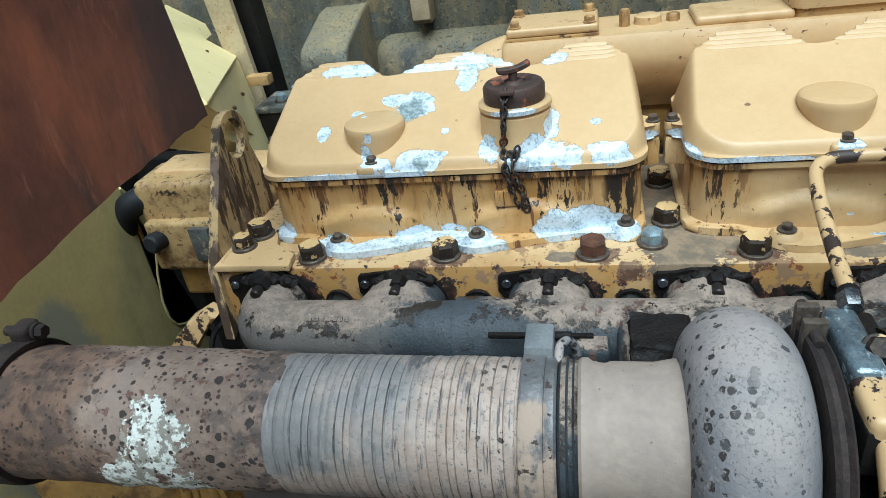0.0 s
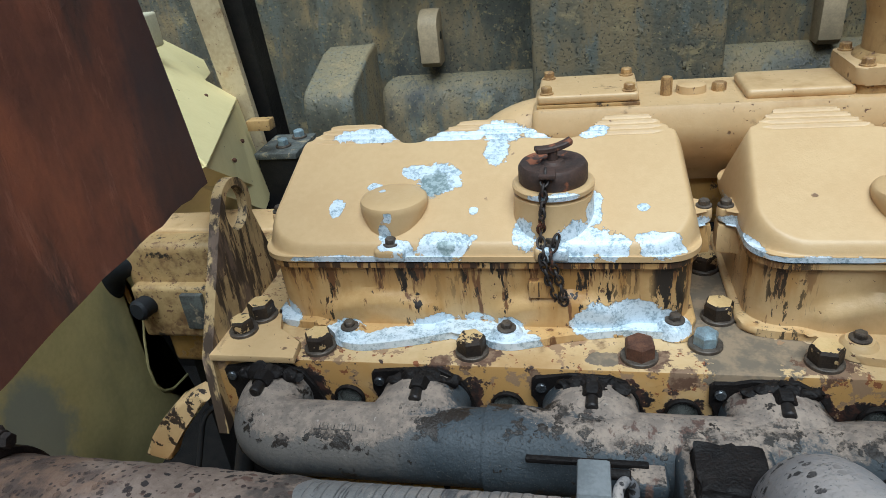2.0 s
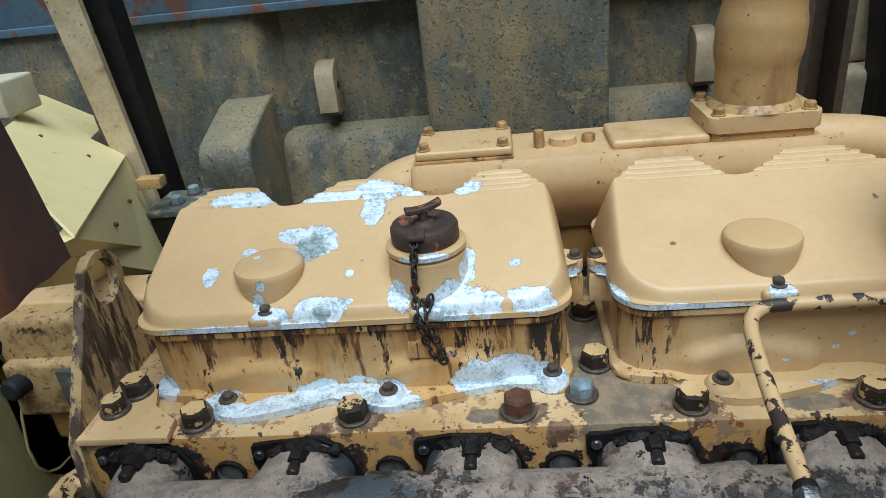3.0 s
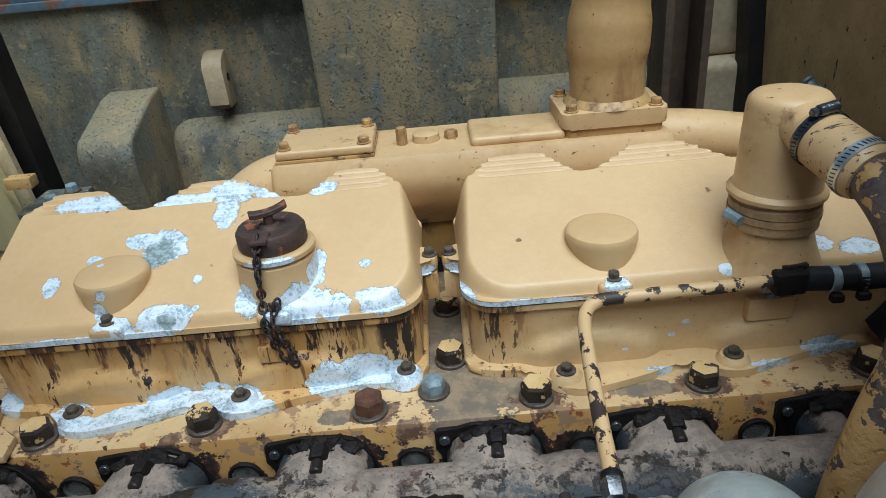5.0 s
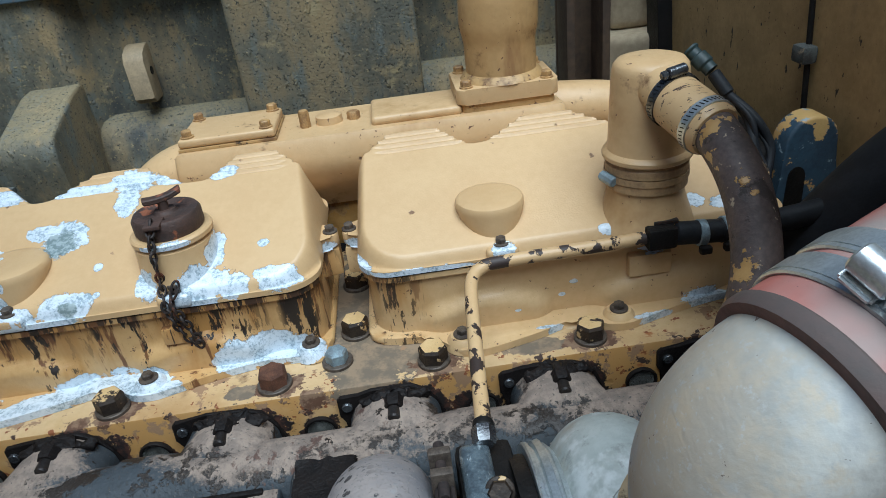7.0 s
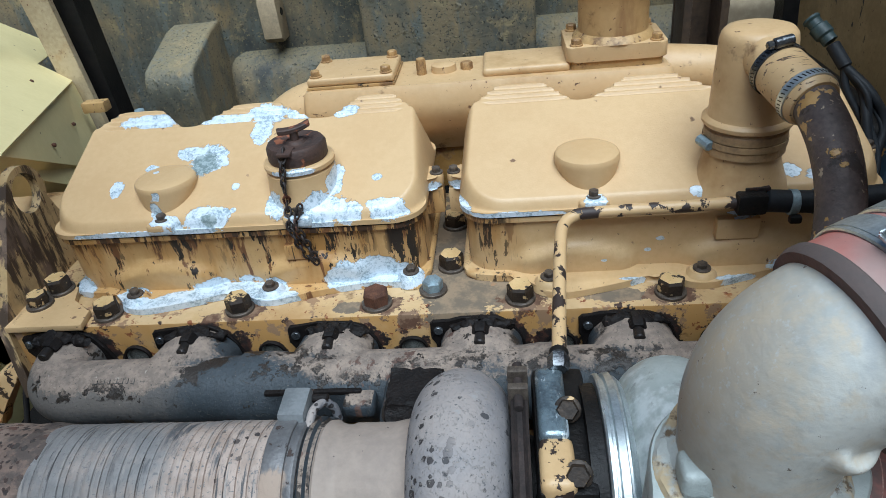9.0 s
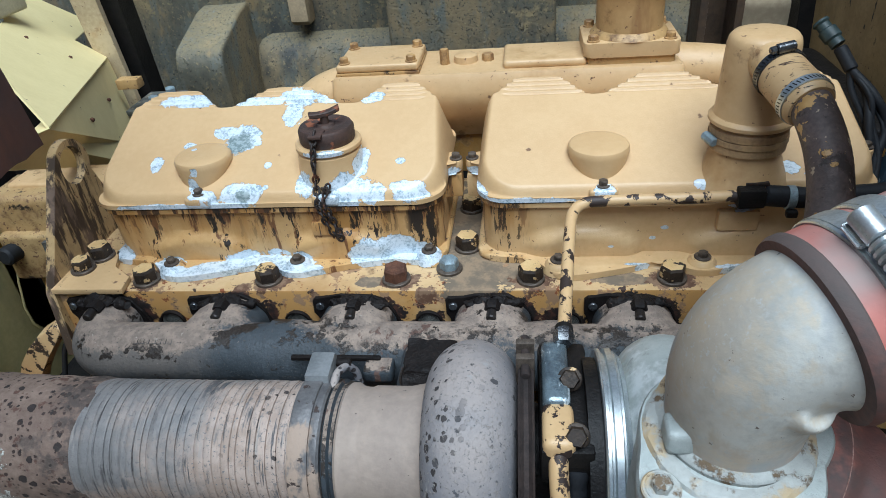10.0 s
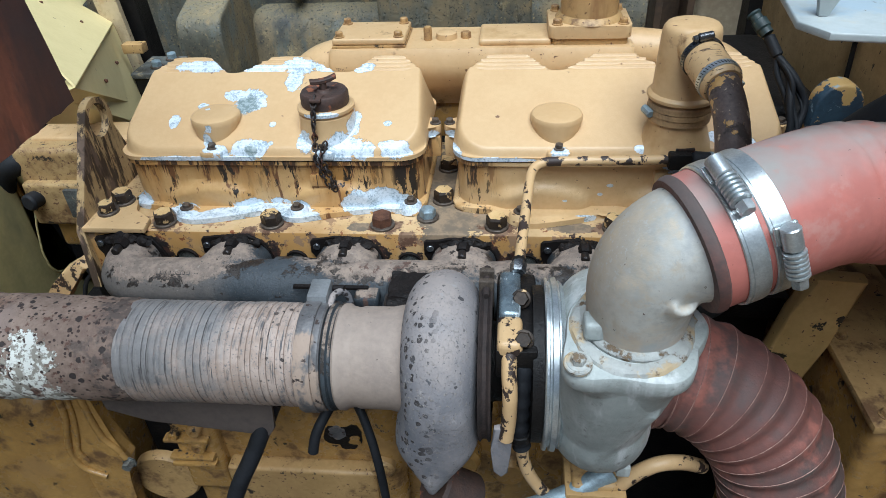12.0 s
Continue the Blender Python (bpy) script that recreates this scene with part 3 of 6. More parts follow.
m.spots((0.13, 0.095, 0.055), 6, 0.54, 0.70, (1, 1, 0.4), shift=5, rough=0.5)
m.spots((0.02, 0.016, 0.014), 40, 0.64, 0.66, (1, 1, 0.35), shift=15, rough=0.6)
M["panel"] = m.done()
m = Mat("chipped_blue_paint", (0.045, 0.085, 0.125), (0.03, 0.05, 0.075), scale=20, rough=0.5, bump=0.3)
m.layer(m.math("SUBTRACT", 1.0, m.ramp(m.blobs([(1.020, 0.24, 1.108, 0.040, 0.05, 0.014), (1.030, 0.22, 1.088, 0.010, 0.03, 0.018)], 0.8, 60), 0.9, 1.0)), (0.58, 0.38, 0.14), 0.5)
m.spots((0.55, 0.34, 0.12), 34, 0.60, 0.62, shift=5, rough=0.5)
m.spots((0.30, 0.38, 0.42), 60, 0.62, 0.66, shift=9, rough=0.6)
M["blue"] = m.done()
m = Mat("pale_grey_plate", (0.43, 0.47, 0.465), (0.35, 0.39, 0.385), scale=12, rough=0.5, bump=0.15)
m.spots((0.46, 0.43, 0.34), 14, 0.52, 0.68, shift=3, rough=0.6)
m.spots((0.34, 0.42, 0.47), 10, 0.54, 0.64, shift=9, rough=0.5)
m.spots((0.16, 0.15, 0.13), 70, 0.66, 0.70, shift=13, rough=0.7)
M["grey_plate"] = m.done()
M["dark_steel"] = Mat("dark_brown_steel", (0.115, 0.075, 0.045), (0.055, 0.038, 0.027), scale=10, rough=0.55, bump=0.3).done()
M["concrete"] = Mat("dusty_masonry", (0.50, 0.41, 0.27), (0.34, 0.27, 0.175), scale=8, rough=0.85, bump=0.7, bump_scale=60).done()
M["ground"] = Mat("packed_brown_earth", (0.16, 0.115, 0.075), (0.10, 0.075, 0.05), scale=2.5, rough=0.9, bump=0.8, bump_scale=40).done(0.01)
m = yellow("worn_lifting_eye", (0.50, 0.35, 0.17), (0.38, 0.26, 0.12), chips=0.62)
m.spots((0.055, 0.035, 0.022), 55, 0.47, 0.55, (1, 1, 0.16), shift=3, rough=0.6)
m.spots((0.15, 0.10, 0.07), 30, 0.55, 0.65, (1, 1, 0.3), shift=8, rough=0.7)
M["eye"] = m.done()
m = Mat("rusty_cap", (0.075, 0.042, 0.031), (0.038, 0.026, 0.022), scale=40, rough=0.65, bump=0.4)
m.spots((0.24, 0.085, 0.04), 34, 0.58, 0.64, shift=3, rough=0.8)
M["cap"] = m.done()

m = Mat("sooty_rusty_chain", (0.040, 0.028, 0.023), (0.018, 0.014, 0.013), scale=90, rough=0.6, metal=0.2, bump=0.4)
m.spots((0.14, 0.05, 0.025), 60, 0.56, 0.62, shift=3, rough=0.8)
M["chain_rust"] = m.done()
M["teal"] = Mat("teal_plastic", (0.042, 0.070, 0.072), (0.022, 0.036, 0.037), scale=40, rough=0.5, bump=0.1).done()
M["dark_rust"] = Mat("sooty_rust", (0.045, 0.032, 0.028), (0.022, 0.018, 0.017), scale=50, rough=0.8, bump=0.8, bump_scale=150, spec=0.3).done()
M["bracket_steel"] = Mat("pale_blue_steel", (0.23, 0.24, 0.245), (0.14, 0.15, 0.155), scale=30, rough=0.5, metal=0.2, bump=0.2).done()
m = yellow("amber_pipe_paint", (0.50, 0.325, 0.14), (0.42, 0.262, 0.105), rough=0.45, grime=0.08)
m.spots((0.30, 0.17, 0.07), 14, 0.52, 0.66, (1, 1, 0.3), shift=5, rough=0.5)
M["amber"] = m.done()
m = Mat("wet_blue_steel", (0.24, 0.30, 0.33), (0.08, 0.10, 0.12), scale=50, rough=0.28, metal=0.5, bump=0.3)
# Near-white streaks paint the wet metal's glints into the colour.
m.spots((0.70, 0.78, 0.82), 60, 0.58, 0.64, (1.5, 0.4, 1), shift=3, rough=0.35)
M["blue_steel"] = m.done()
m = yellow("chipped_bracket_yellow", (0.60, 0.40, 0.15), (0.50, 0.32, 0.11), rough=0.4)
m.spots(SOOT, 16, 0.60, 0.61, shift=6, rough=0.5, height=-0.4)
M["bracket_yellow"] = m.done()
M["cream"] = Mat("dusty_cream_steel", (0.62, 0.57, 0.40), (0.48, 0.44, 0.31), scale=20, rough=0.6, bump=0.2).done()
M["grimy"] = yellow("very_grimy_yellow", (0.46, 0.32, 0.145), (0.36, 0.24, 0.10), chips=0.60, grime=0.5, rough=0.45).done()
m = yellow("cracked_yellow_cuff")
m.spots((0.07, 0.04, 0.025), 150, 0.60, 0.615, (0.25, 1.6, 1.2), shift=8, rough=0.7, height=-0.5)
M["cuff"] = m.done()
m = Mat("dull_red_hose_end", (0.165, 0.075, 0.060), (0.085, 0.055, 0.050), scale=18, rough=0.65, bump=0.2)
m.layer(m.math("MULTIPLY", m.ramp(m.math("ADD", m.facing_up(), m.math("MULTIPLY", m.noise(30, 4, 0.6, shift=4), 0.5)), 0.4, 1.0), 0.8), (0.085, 0.074, 0.068), 0.8)
M["hose_lip"] = m.done()
M["sleeve"] = Mat("grimy_sleeve", (0.44, 0.29, 0.14), (0.24, 0.155, 0.085), scale=30, rough=0.6, bump=0.3).done()
M["stay"] = Mat("brown_sheet_steel", (0.13, 0.105, 0.09), (0.085, 0.07, 0.064), scale=12, rough=0.65, bump=0.2).done()
M["lug_tan"] = Mat("tan_worn_lug", (0.42, 0.32, 0.19), (0.28, 0.22, 0.135), scale=25, rough=0.65, bump=0.4).done()
M["tan_bar"] = yellow("dusty_tan_bar", (0.50, 0.41, 0.26), (0.36, 0.28, 0.165), chips=0.64, grime=0.12, rough=0.6).done()
m = Mat("dusty_dark_steel", (0.12, 0.13, 0.12), (0.05, 0.05, 0.046), scale=40, rough=0.6, bump=0.3)
m.spots((0.30, 0.25, 0.17), 50, 0.56, 0.66, shift=3, rough=0.8)
M["dusty_dark"] = m.done()


# ---- mesh helpers ----
def thing(name, at, label, category, group="", kind=""):
    ob = new(name)
    ob.location = at
    ob.empty_display_size = 0.02
    return tagged(ob, label, category, group, kind)


def origin(ob):
    p = Vector((0, 0, 0))
    while ob:
        p = p + ob.location
        ob = ob.parent
    return p


def finish(name, bm, mat, angle=38):
    me = bpy.data.meshes.new(name)
    bmesh.ops.recalc_face_normals(bm, faces=bm.faces)
    bm.to_mesh(me)
    bm.free()
    me.materials.append(M[mat])
    me.polygons.foreach_set("use_smooth", [True] * len(me.polygons))
    me.set_sharp_from_angle(angle=radians(angle))
    return me


def part(name, bm, mat, parent, label="", angle=38):
    """Links a bmesh, made in world coordinates, as one mesh under its thing or part."""
    o = origin(parent)
    bmesh.ops.translate(bm, vec=-o, verts=bm.verts)
    ob = new(name, finish(name, bm, mat, angle))
    ob.parent = parent
    return tagged(ob, label)


def cast(name, pieces, mat, parent, label="", voxel=0.004, rounds=8):
    """One casting: overlapping solids fused into a single skin with soft fillets."""
    bm = bmesh.new()
    for p in pieces:
        me = bpy.data.meshes.new("core")
        bmesh.ops.recalc_face_normals(p, faces=p.faces)
        p.to_mesh(me)
        p.free()
        bm.from_mesh(me)
        bpy.data.meshes.remove(me)
    ob = part(name, bm, mat, parent, label, 180)
    fuse = ob.modifiers.new("fuse", "REMESH")
    fuse.mode, fuse.voxel_size, fuse.use_smooth_shade = "VOXEL", voxel, True
    soft = ob.modifiers.new("soft", "SMOOTH")
    soft.factor, soft.iterations = 0.5, rounds
    return ob


def solo(name, bm, mat, at, label, category, group="", kind="", angle=38):
    bmesh.ops.translate(bm, vec=-Vector(at), verts=bm.verts)
    ob = new(name, finish(name, bm, mat, angle))
    ob.location = at
    return tagged(ob, label, category, group, kind)


def piece(name, me, m, parent, label=""):
    """A part on shared mesh data, posed by m in world coordinates."""
    ob = new(name, me)
    ob.parent = parent
    ob.matrix_basis = Matrix.Translation(-origin(parent)) @ m
    return tagged(ob, label)


def box(x0, x1, y0, y1, z0, z1, bevel=0.0, seg=2, bm=None):
    bm = bm or bmesh.new()
    got = bmesh.ops.create_cube(bm, size=1, matrix=Matrix.LocRotScale(((x0 + x1) / 2, (y0 + y1) / 2, (z0 + z1) / 2), None, (x1 - x0, y1 - y0, z1 - z0)))
    if bevel:
        edges = list({e for v in got["verts"] for e in v.link_edges})
        bmesh.ops.bevel(bm, geom=edges, offset=bevel, segments=seg, affect="EDGES", profile=0.6)
    return bm


def prism(points, axis, lo, hi, bevel=0.0, seg=2, bm=None):
    """A polygon of (a, b) in the plane across an axis, given thickness from lo to hi."""
    bm = bm or bmesh.new()
    place = {"X": lambda a, b, c: (c, a, b), "Y": lambda a, b, c: (a, c, b), "Z": lambda a, b, c: (a, b, c)}[axis]
    low = [bm.verts.new(place(a, b, lo)) for a, b in points]
    high = [bm.verts.new(place(a, b, hi)) for a, b in points]
    n = len(points)
    faces = [bm.faces.new(low[::-1]), bm.faces.new(high)]
    for i in range(n):
        faces.append(bm.faces.new((low[i], low[(i + 1) % n], high[(i + 1) % n], high[i])))
    if bevel:
        rim = list(faces[0].edges) + list(faces[1].edges)
        bmesh.ops.bevel(bm, geom=rim, offset=bevel, segments=seg, affect="EDGES", profile=0.6)
    return bm


def lathe(profile, m=None, n=48, bm=None):
    """A profile of (radius, height) turned round z, then posed by m."""
    bm = bm or bmesh.new()
    m = m or Matrix()
    rings = []
    for r, h in profile:
        if r < 1e-5:
            rings.append([bm.verts.new(m @ Vector((0, 0, h)))])
        else:
            rings.append([bm.verts.new(m @ Vector((r * math.cos(2 * math.pi * i / n), r * math.sin(2 * math.pi * i / n), h))) for i in range(n)])
    for a, b in zip(rings, rings[1:]):
        for i in range(n):
            q = [a[i % len(a)], a[(i + 1) % len(a)], b[(i + 1) % len(b)], b[i % len(b)]]
            q = list(dict.fromkeys(q))
            if len(q) > 2:
                bm.faces.new(q)
    return bm


def along(p, q):
    """The pose that turns z to point from p to q, at p."""
    d = Vector(q) - Vector(p)
    return Matrix.Translation(p) @ d.to_track_quat("Z", "Y").to_matrix().to_4x4()


def rod(p, q, r, bevel=0.0, n=32, bm=None):
    h = (Vector(q) - Vector(p)).length
    b = bevel
    prof = [(0, 0), (r - b, 0), (r, b), (r, h - b), (r - b, h), (0, h)] if b else [(0, 0), (r, 0), (r, h), (0, h)]
    return lathe(prof, along(p, q), n, bm)


def smooth_path(points, steps=12):
    """A smooth line through points (Catmull-Rom)."""
    pts = [Vector(p) for p in points]
    pts = [2 * pts[0] - pts[1]] + pts + [2 * pts[-1] - pts[-2]]
    out = []
    for a, b, c, d in zip(pts, pts[1:], pts[2:], pts[3:]):
        for i in range(steps):
            t = i / steps
            out.append(0.5 * ((2 * b) + (c - a) * t + (2 * a - 5 * b + 4 * c - d) * t * t + (3 * b - a - 3 * c + d) * t ** 3))
    return out + [pts[-2]]


def sweep(path, radius, n=24, wall=0.0, bm=None, caps=True):
    """A tube along a line of points; radius is a number or a function of (share of the way, angle)."""
    bm = bm or bmesh.new()
    path = [Vector(p) for p in path]
    length = [0.0]
    for a, b in zip(path, path[1:]):
        length.append(length[-1] + (b - a).length)
    side = None
    rings = []
    for i, p in enumerate(path):
        d = (path[min(i + 1, len(path) - 1)] - path[max(i - 1, 0)]).normalized()
        if side is None:
            side = d.orthogonal().normalized()
        side = (side - d * side.dot(d)).normalized()
        other = d.cross(side)
        ring = []
        for k in range(n):
            a = 2 * math.pi * k / n
            r = radius(length[i] / length[-1], a) if callable(radius) else radius
            ring.append(bm.verts.new(p + r * (math.cos(a) * side + math.sin(a) * other)))
        rings.append(ring)
    for a, b in zip(rings, rings[1:]):
        for k in range(n):
            bm.faces.new((a[k], a[(k + 1) % n], b[(k + 1) % n], b[k]))
    if caps:
        bm.faces.new(rings[0][::-1])
        bm.faces.new(rings[-1])
    return bm


def loft(rings, bm=None, cap=True):
    bm = bm or bmesh.new()
    vs = [[bm.verts.new(p) for p in r] for r in rings]
    n = len(vs[0])
    for a, b in zip(vs, vs[1:]):
        for k in range(n):
            bm.faces.new((a[k], a[(k + 1) % n], b[(k + 1) % n], b[k]))
    if cap:
        bm.faces.new(vs[0][::-1])
        bm.faces.new(vs[-1])
    return bm


def rounded(x0, x1, y0, y1, r, seg=10):
    out = []
    for cx, cy, a0 in ((x1 - r, y1 - r, 0), (x0 + r, y1 - r, 90), (x0 + r, y0 + r, 180), (x1 - r, y0 + r, 270)):
        for i in range(seg + 1):
            a = radians(a0 + 90 * i / seg)
            out.append((cx + r * math.cos(a), cy + r * math.sin(a)))
    return out


def hex_profile(af, h, washer=0.0, wt=0.0035, dome=0.0):
    """A hexagon head across flats af, chamfered, on its washer; base at z = 0."""
    bm = bmesh.new()
    z = 0.0
    if washer:
        lathe([(0, 0), (washer, 0), (washer, wt * 0.8), (washer - 0.0008, wt), (0, wt)], n=28, bm=bm)
        z = wt - 0.0004
    R = af / math.sqrt(3)
    rings = []
    for k, (s, zz) in enumerate(((1, z), (1, z + h * 0.82), (0.86, z + h), (0.5, z + h + dome))):
        rings.append([(R * s * math.cos(math.pi * i / 3), R * s * math.sin(math.pi * i / 3), zz) for i in range(6)])
    return loft(rings, bm)


def bolts(name, bm, mat, top=None):
    me = finish(name, bm, mat, 30)
    if top:
        me.materials.append(M[top])
        high = max(v.co.z for v in me.vertices)
        for p in me.polygons:
            if p.normal.z > 0.7 and p.center.z > high - 0.004:
                p.material_index = 1
        me.materials.append(M["washer"])
        for p in me.polygons:
            if max(me.vertices[k].co.z for k in p.vertices) < 0.0041:
                p.material_index = 2
    return me
BIG = bolts("head_bolt", hex_profile(0.0262, 0.0170, 0.0172, 0.004, 0.0005), "bolt", "bolt_top")
MID = bolts("eye_bolt", hex_profile(0.022, 0.014, 0.016, 0.004, 0.0005), "bolt", "bolt_top")
BIG_RUSTY = bolts("head_bolt_rusty", hex_profile(0.0262, 0.0170, 0.0180, 0.004, 0.0005), "bolt_rusty", "bolt_rusty")
BLUE_BOLT = bolts("zinc_bolt", hex_profile(0.021, 0.013, 0.0165, 0.004, 0.0015), "bolt_blue", "bolt_blue")
SMALL = bolts("cover_bolt", hex_profile(0.0100, 0.006, 0.0082, 0.002), "washer")
SMALL_YELLOW = bolts("painted_bolt", hex_profile(0.0118, 0.0075, 0.0085, 0.002), "bolt_yellow")
FLANGE_BOLT = bolts("flange_bolt", hex_profile(0.0105, 0.006, 0.0098, 0.002), "washer")


def turned(x, y, z, spin=0.0, tip=0.0, side=0.0):
    return pose(x, y, z, tip, side, spin)


# ---- ground and the black tray added under the engine ----
bm = bmesh.new()
bmesh.ops.create_grid(bm, x_segments=40, y_segments=40, size=60)
for v in bm.verts:
    v.co.z = 0.03 * noise.noise(v.co * 0.35)
solo("ground", bm, "ground", (0, 0, -0.03), "packed brown earth of the open yard", "ground", kind="structure")

# Unseen black tray and rails, added to keep the gaps below the engine dark.
pan = thing("gap_tray", (0.3, 0.2, 0.0), "black tray added beneath the engine to darken the gaps", "tray", kind="structure")
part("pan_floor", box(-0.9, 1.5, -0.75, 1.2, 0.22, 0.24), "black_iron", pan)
part("added_rail", box(-0.9, 1.5, -0.62, -0.5, 0.0, 0.50, 0.01), "black_iron", pan)
part("added_rail", box(-0.9, 1.5, 0.86, 0.92, 0.0, 0.78, 0.01), "black_iron", pan)
part("added_end_plate", box(-1.02, -0.9, -0.75, 1.2, 0.0, 0.9, 0.01), "black_iron", pan)

# ---- engine block and head ----
engine = thing("engine_block", (0.38, 0.12, 0.24), "yellow six-cylinder diesel engine block with oily grime", "engine")
part("crankcase", box(-0.04, 0.68, -0.10, 0.30, 0.24, 0.88, 0.012), "yellow_oily", engine)
# Added black box stands in for the shaded void below the lifting bracket.
part("front_gap_filler", box(-0.13, -0.042, -0.06, 0.30, 0.24, 0.66, 0.012), "black_iron", engine)
part("front_housing", box(-0.415, -0.190, -0.165, 0.04, 0.24, 0.765, 0.045, 5), "yellow_oily", engine)
flange = part("housing_flange", prism([(-0.212, 0.26), (-0.214, 0.60), (-0.196, 0.68), (-0.178, 0.80), (-0.122, 0.80), (-0.124, 0.68), (-0.102, 0.62), (-0.128, 0.555), (-0.150, 0.26)], "Y", -0.150, -0.128, 0.006, 3), "yellow_oily", engine)
for pts, r in ((((-0.174, 0.790), (-0.176, 0.726), (-0.192, 0.671), (-0.204, 0.620), (-0.192, 0.585), (-0.160, 0.566)), 0.0055), (((-0.158, 0.770), (-0.163, 0.720), (-0.178, 0.660), (-0.187, 0.630), (-0.178, 0.606)), 0.0035), (((-0.136, 0.770), (-0.136, 0.708), (-0.131, 0.667), (-0.116, 0.640), (-0.110, 0.618)), 0.0055)):
    part("cast_rim", sweep(smooth_path([(x, -0.152, z) for x, z in pts], 6), r, 12), "yellow_oily", flange)
bm = hex_profile(0.016, 0.011, 0.012)
bmesh.ops.transform(bm, matrix=pose(-0.106, -0.151, 0.608, 90), verts=bm.verts)
part("flange_bolt", bm, "plug_steel", flange, "dull steel bolt")
part("round_cover", lathe([(0, 0), (0.060, 0), (0.060, 0.012), (0.056, 0.018), (0, 0.019)], pose(-0.085, -0.100, 0.515, 90), 40), "yellow_dirty", engine)
# Added black boxes stand in for the deep shade at the engine's rear.
part("rear_gap_filler", box(0.925, 1.035, 0.27, 0.66, 0.24, 1.045, 0.03, 4), "black_iron", engine)
part("low_gap_filler", box(0.68, 0.90, -0.02, 0.30, 0.24, 0.88, 0.012), "black_iron", engine)
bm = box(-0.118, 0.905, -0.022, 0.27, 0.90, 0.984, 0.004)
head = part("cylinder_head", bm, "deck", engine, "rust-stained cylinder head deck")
part("head_skirt", box(-0.105, 0.905, -0.045, 0.28, 0.862, 0.902, 0.006), "gasket", engine)
for i in range(5):
    x = 0.165 * i
    piece("head_bolt", BIG_RUSTY if i == 2 else BIG, turned(x, 0, 0.984, 17 * i), engine, "rusty hex bolt" if i == 2 else "hex bolt with flaking yellow paint")
piece("head_bolt", BIG, turned(0.825, 0.0, 0.984, 9), engine)
for x, y, s in ((0.4135, 0.071, 10), (0.413, 0.172, 33)):
    piece("head_bolt", BIG, turned(x, y, 0.984, s), engine)
piece("plug", BLUE_BOLT, turned(0.394, 0.022, 0.984, 12), engine, "bluish zinc-plated bolt")
PLUG = finish("core_plug", lathe([(0.0145, -0.012), (0.0145, 0.0), (0.0135, 0.001), (0.0118, 0.0005), (0.0110, -0.002), (0.006, -0.0012), (0, -0.001)], n=28), "plug_steel")
RIM = finish("plug_rim", lathe([(0.0140, -0.004), (0.0165, -0.002), (0.0172, 0.001), (0.0165, 0.003), (0.0143, 0.003), (0.0138, 0.001)], n=28), "gasket")
for i in range(6):
    x = 0.033 + 0.1685 * i
    m = pose(x, -0.0250, 0.938, 90, 0, 0)
    plug = piece("core_plug", PLUG, m, engine, "dull metal plug set in the head")
    piece("plug_rim", RIM, m, engine)
# low bosses and pads along the crankcase
for x, y, z, r in ((0.48, -0.10, 0.72, 0.022), (0.60, -0.10, 0.76, 0.03)):
    part("boss", lathe([(0, 0), (r, 0), (r, 0.018), (r * 0.8, 0.024), (r * 0.55, 0.024), (r * 0.5, 0.018), (0, 0.018)], pose(x, y, z, 90), 28), "yellow_oily", engine)
base = part("filter_base", box(-0.038, 0.038, -0.122, -0.04, 0.50, 0.80, 0.012, 3), "yellow_oily", engine)
for x, z, r in ((-0.010, 0.705, 0.016), (0.012, 0.668, 0.012), (0.010, 0.628, 0.013), (-0.026, 0.655, 0.009), (0.024, 0.745, 0.010)):
    part("base_boss", lathe([(0, 0), (r, 0), (r, 0.012), (r * 0.8, 0.017), (r * 0.4, 0.017), (r * 0.35, 0.012), (0, 0.012)], pose(x, -0.120, z, 90), 24), "yellow_oily", base)
for z in (0.640, 0.596, 0.580):
    part("base_rib", box(-0.046, 0.030, -0.136, -0.118, z, z + 0.008, 0.003), "yellow_oily", base)
part("base_slot", box(-0.034, -0.026, -0.1245, -0.118, 0.672, 0.735, 0.002), "black_iron", base)
part("lower_ledge", box(0.042, 0.300, -0.128, -0.096, 0.40, 0.572, 0.008, 3), "yellow_dirty", engine)
pillar = part("pillar", rod((0.328, -0.125, 0.45), (0.328, -0.125, 0.86), 0.026, 0.006), "yellow_oily", engine)
part("ring_plug", lathe([(0, 0), (0.020, 0), (0.020, 0.012), (0.016, 0.016), (0.011, 0.016), (0.010, 0.010), (0, 0.010)], pose(0.322, -0.148, 0.632, 90), 28), "yellow_dirty", pillar)
for cx, cz, r, mat, lift in ((0.252, 0.632, 0.032, "black_iron", 0.0), (0.238, 0.645, 0.014, "steel_band", 0.0015), (0.266, 0.628, 0.010, "yellow_oily", 0.0015)):
    ring = [(cx + r * (1 + 0.5 * noise.noise(Vector((math.cos(a) * 1.6, math.sin(a) * 1.6, cx * 50)))) * math.cos(a), cz + r * (1 + 0.5 * noise.noise(Vector((math.cos(a) * 1.6, math.sin(a) * 1.6, cx * 50)))) * math.sin(a)) for a in [2 * math.pi * i / 26 for i in range(26)]]
    part("paint_loss", prism(ring, "Y", -0.1025 - lift, -0.0995), mat, engine)
for x, z, r in ((0.44, 0.62, 0.035), (0.52, 0.60, 0.028), (0.60, 0.64, 0.04)):
    part("boss", lathe([(0, 0), (r, 0), (r, 0.03), (r * 0.8, 0.038), (0, 0.038)], pose(x, -0.10, z, 90), 28), "yellow_oily", engine)
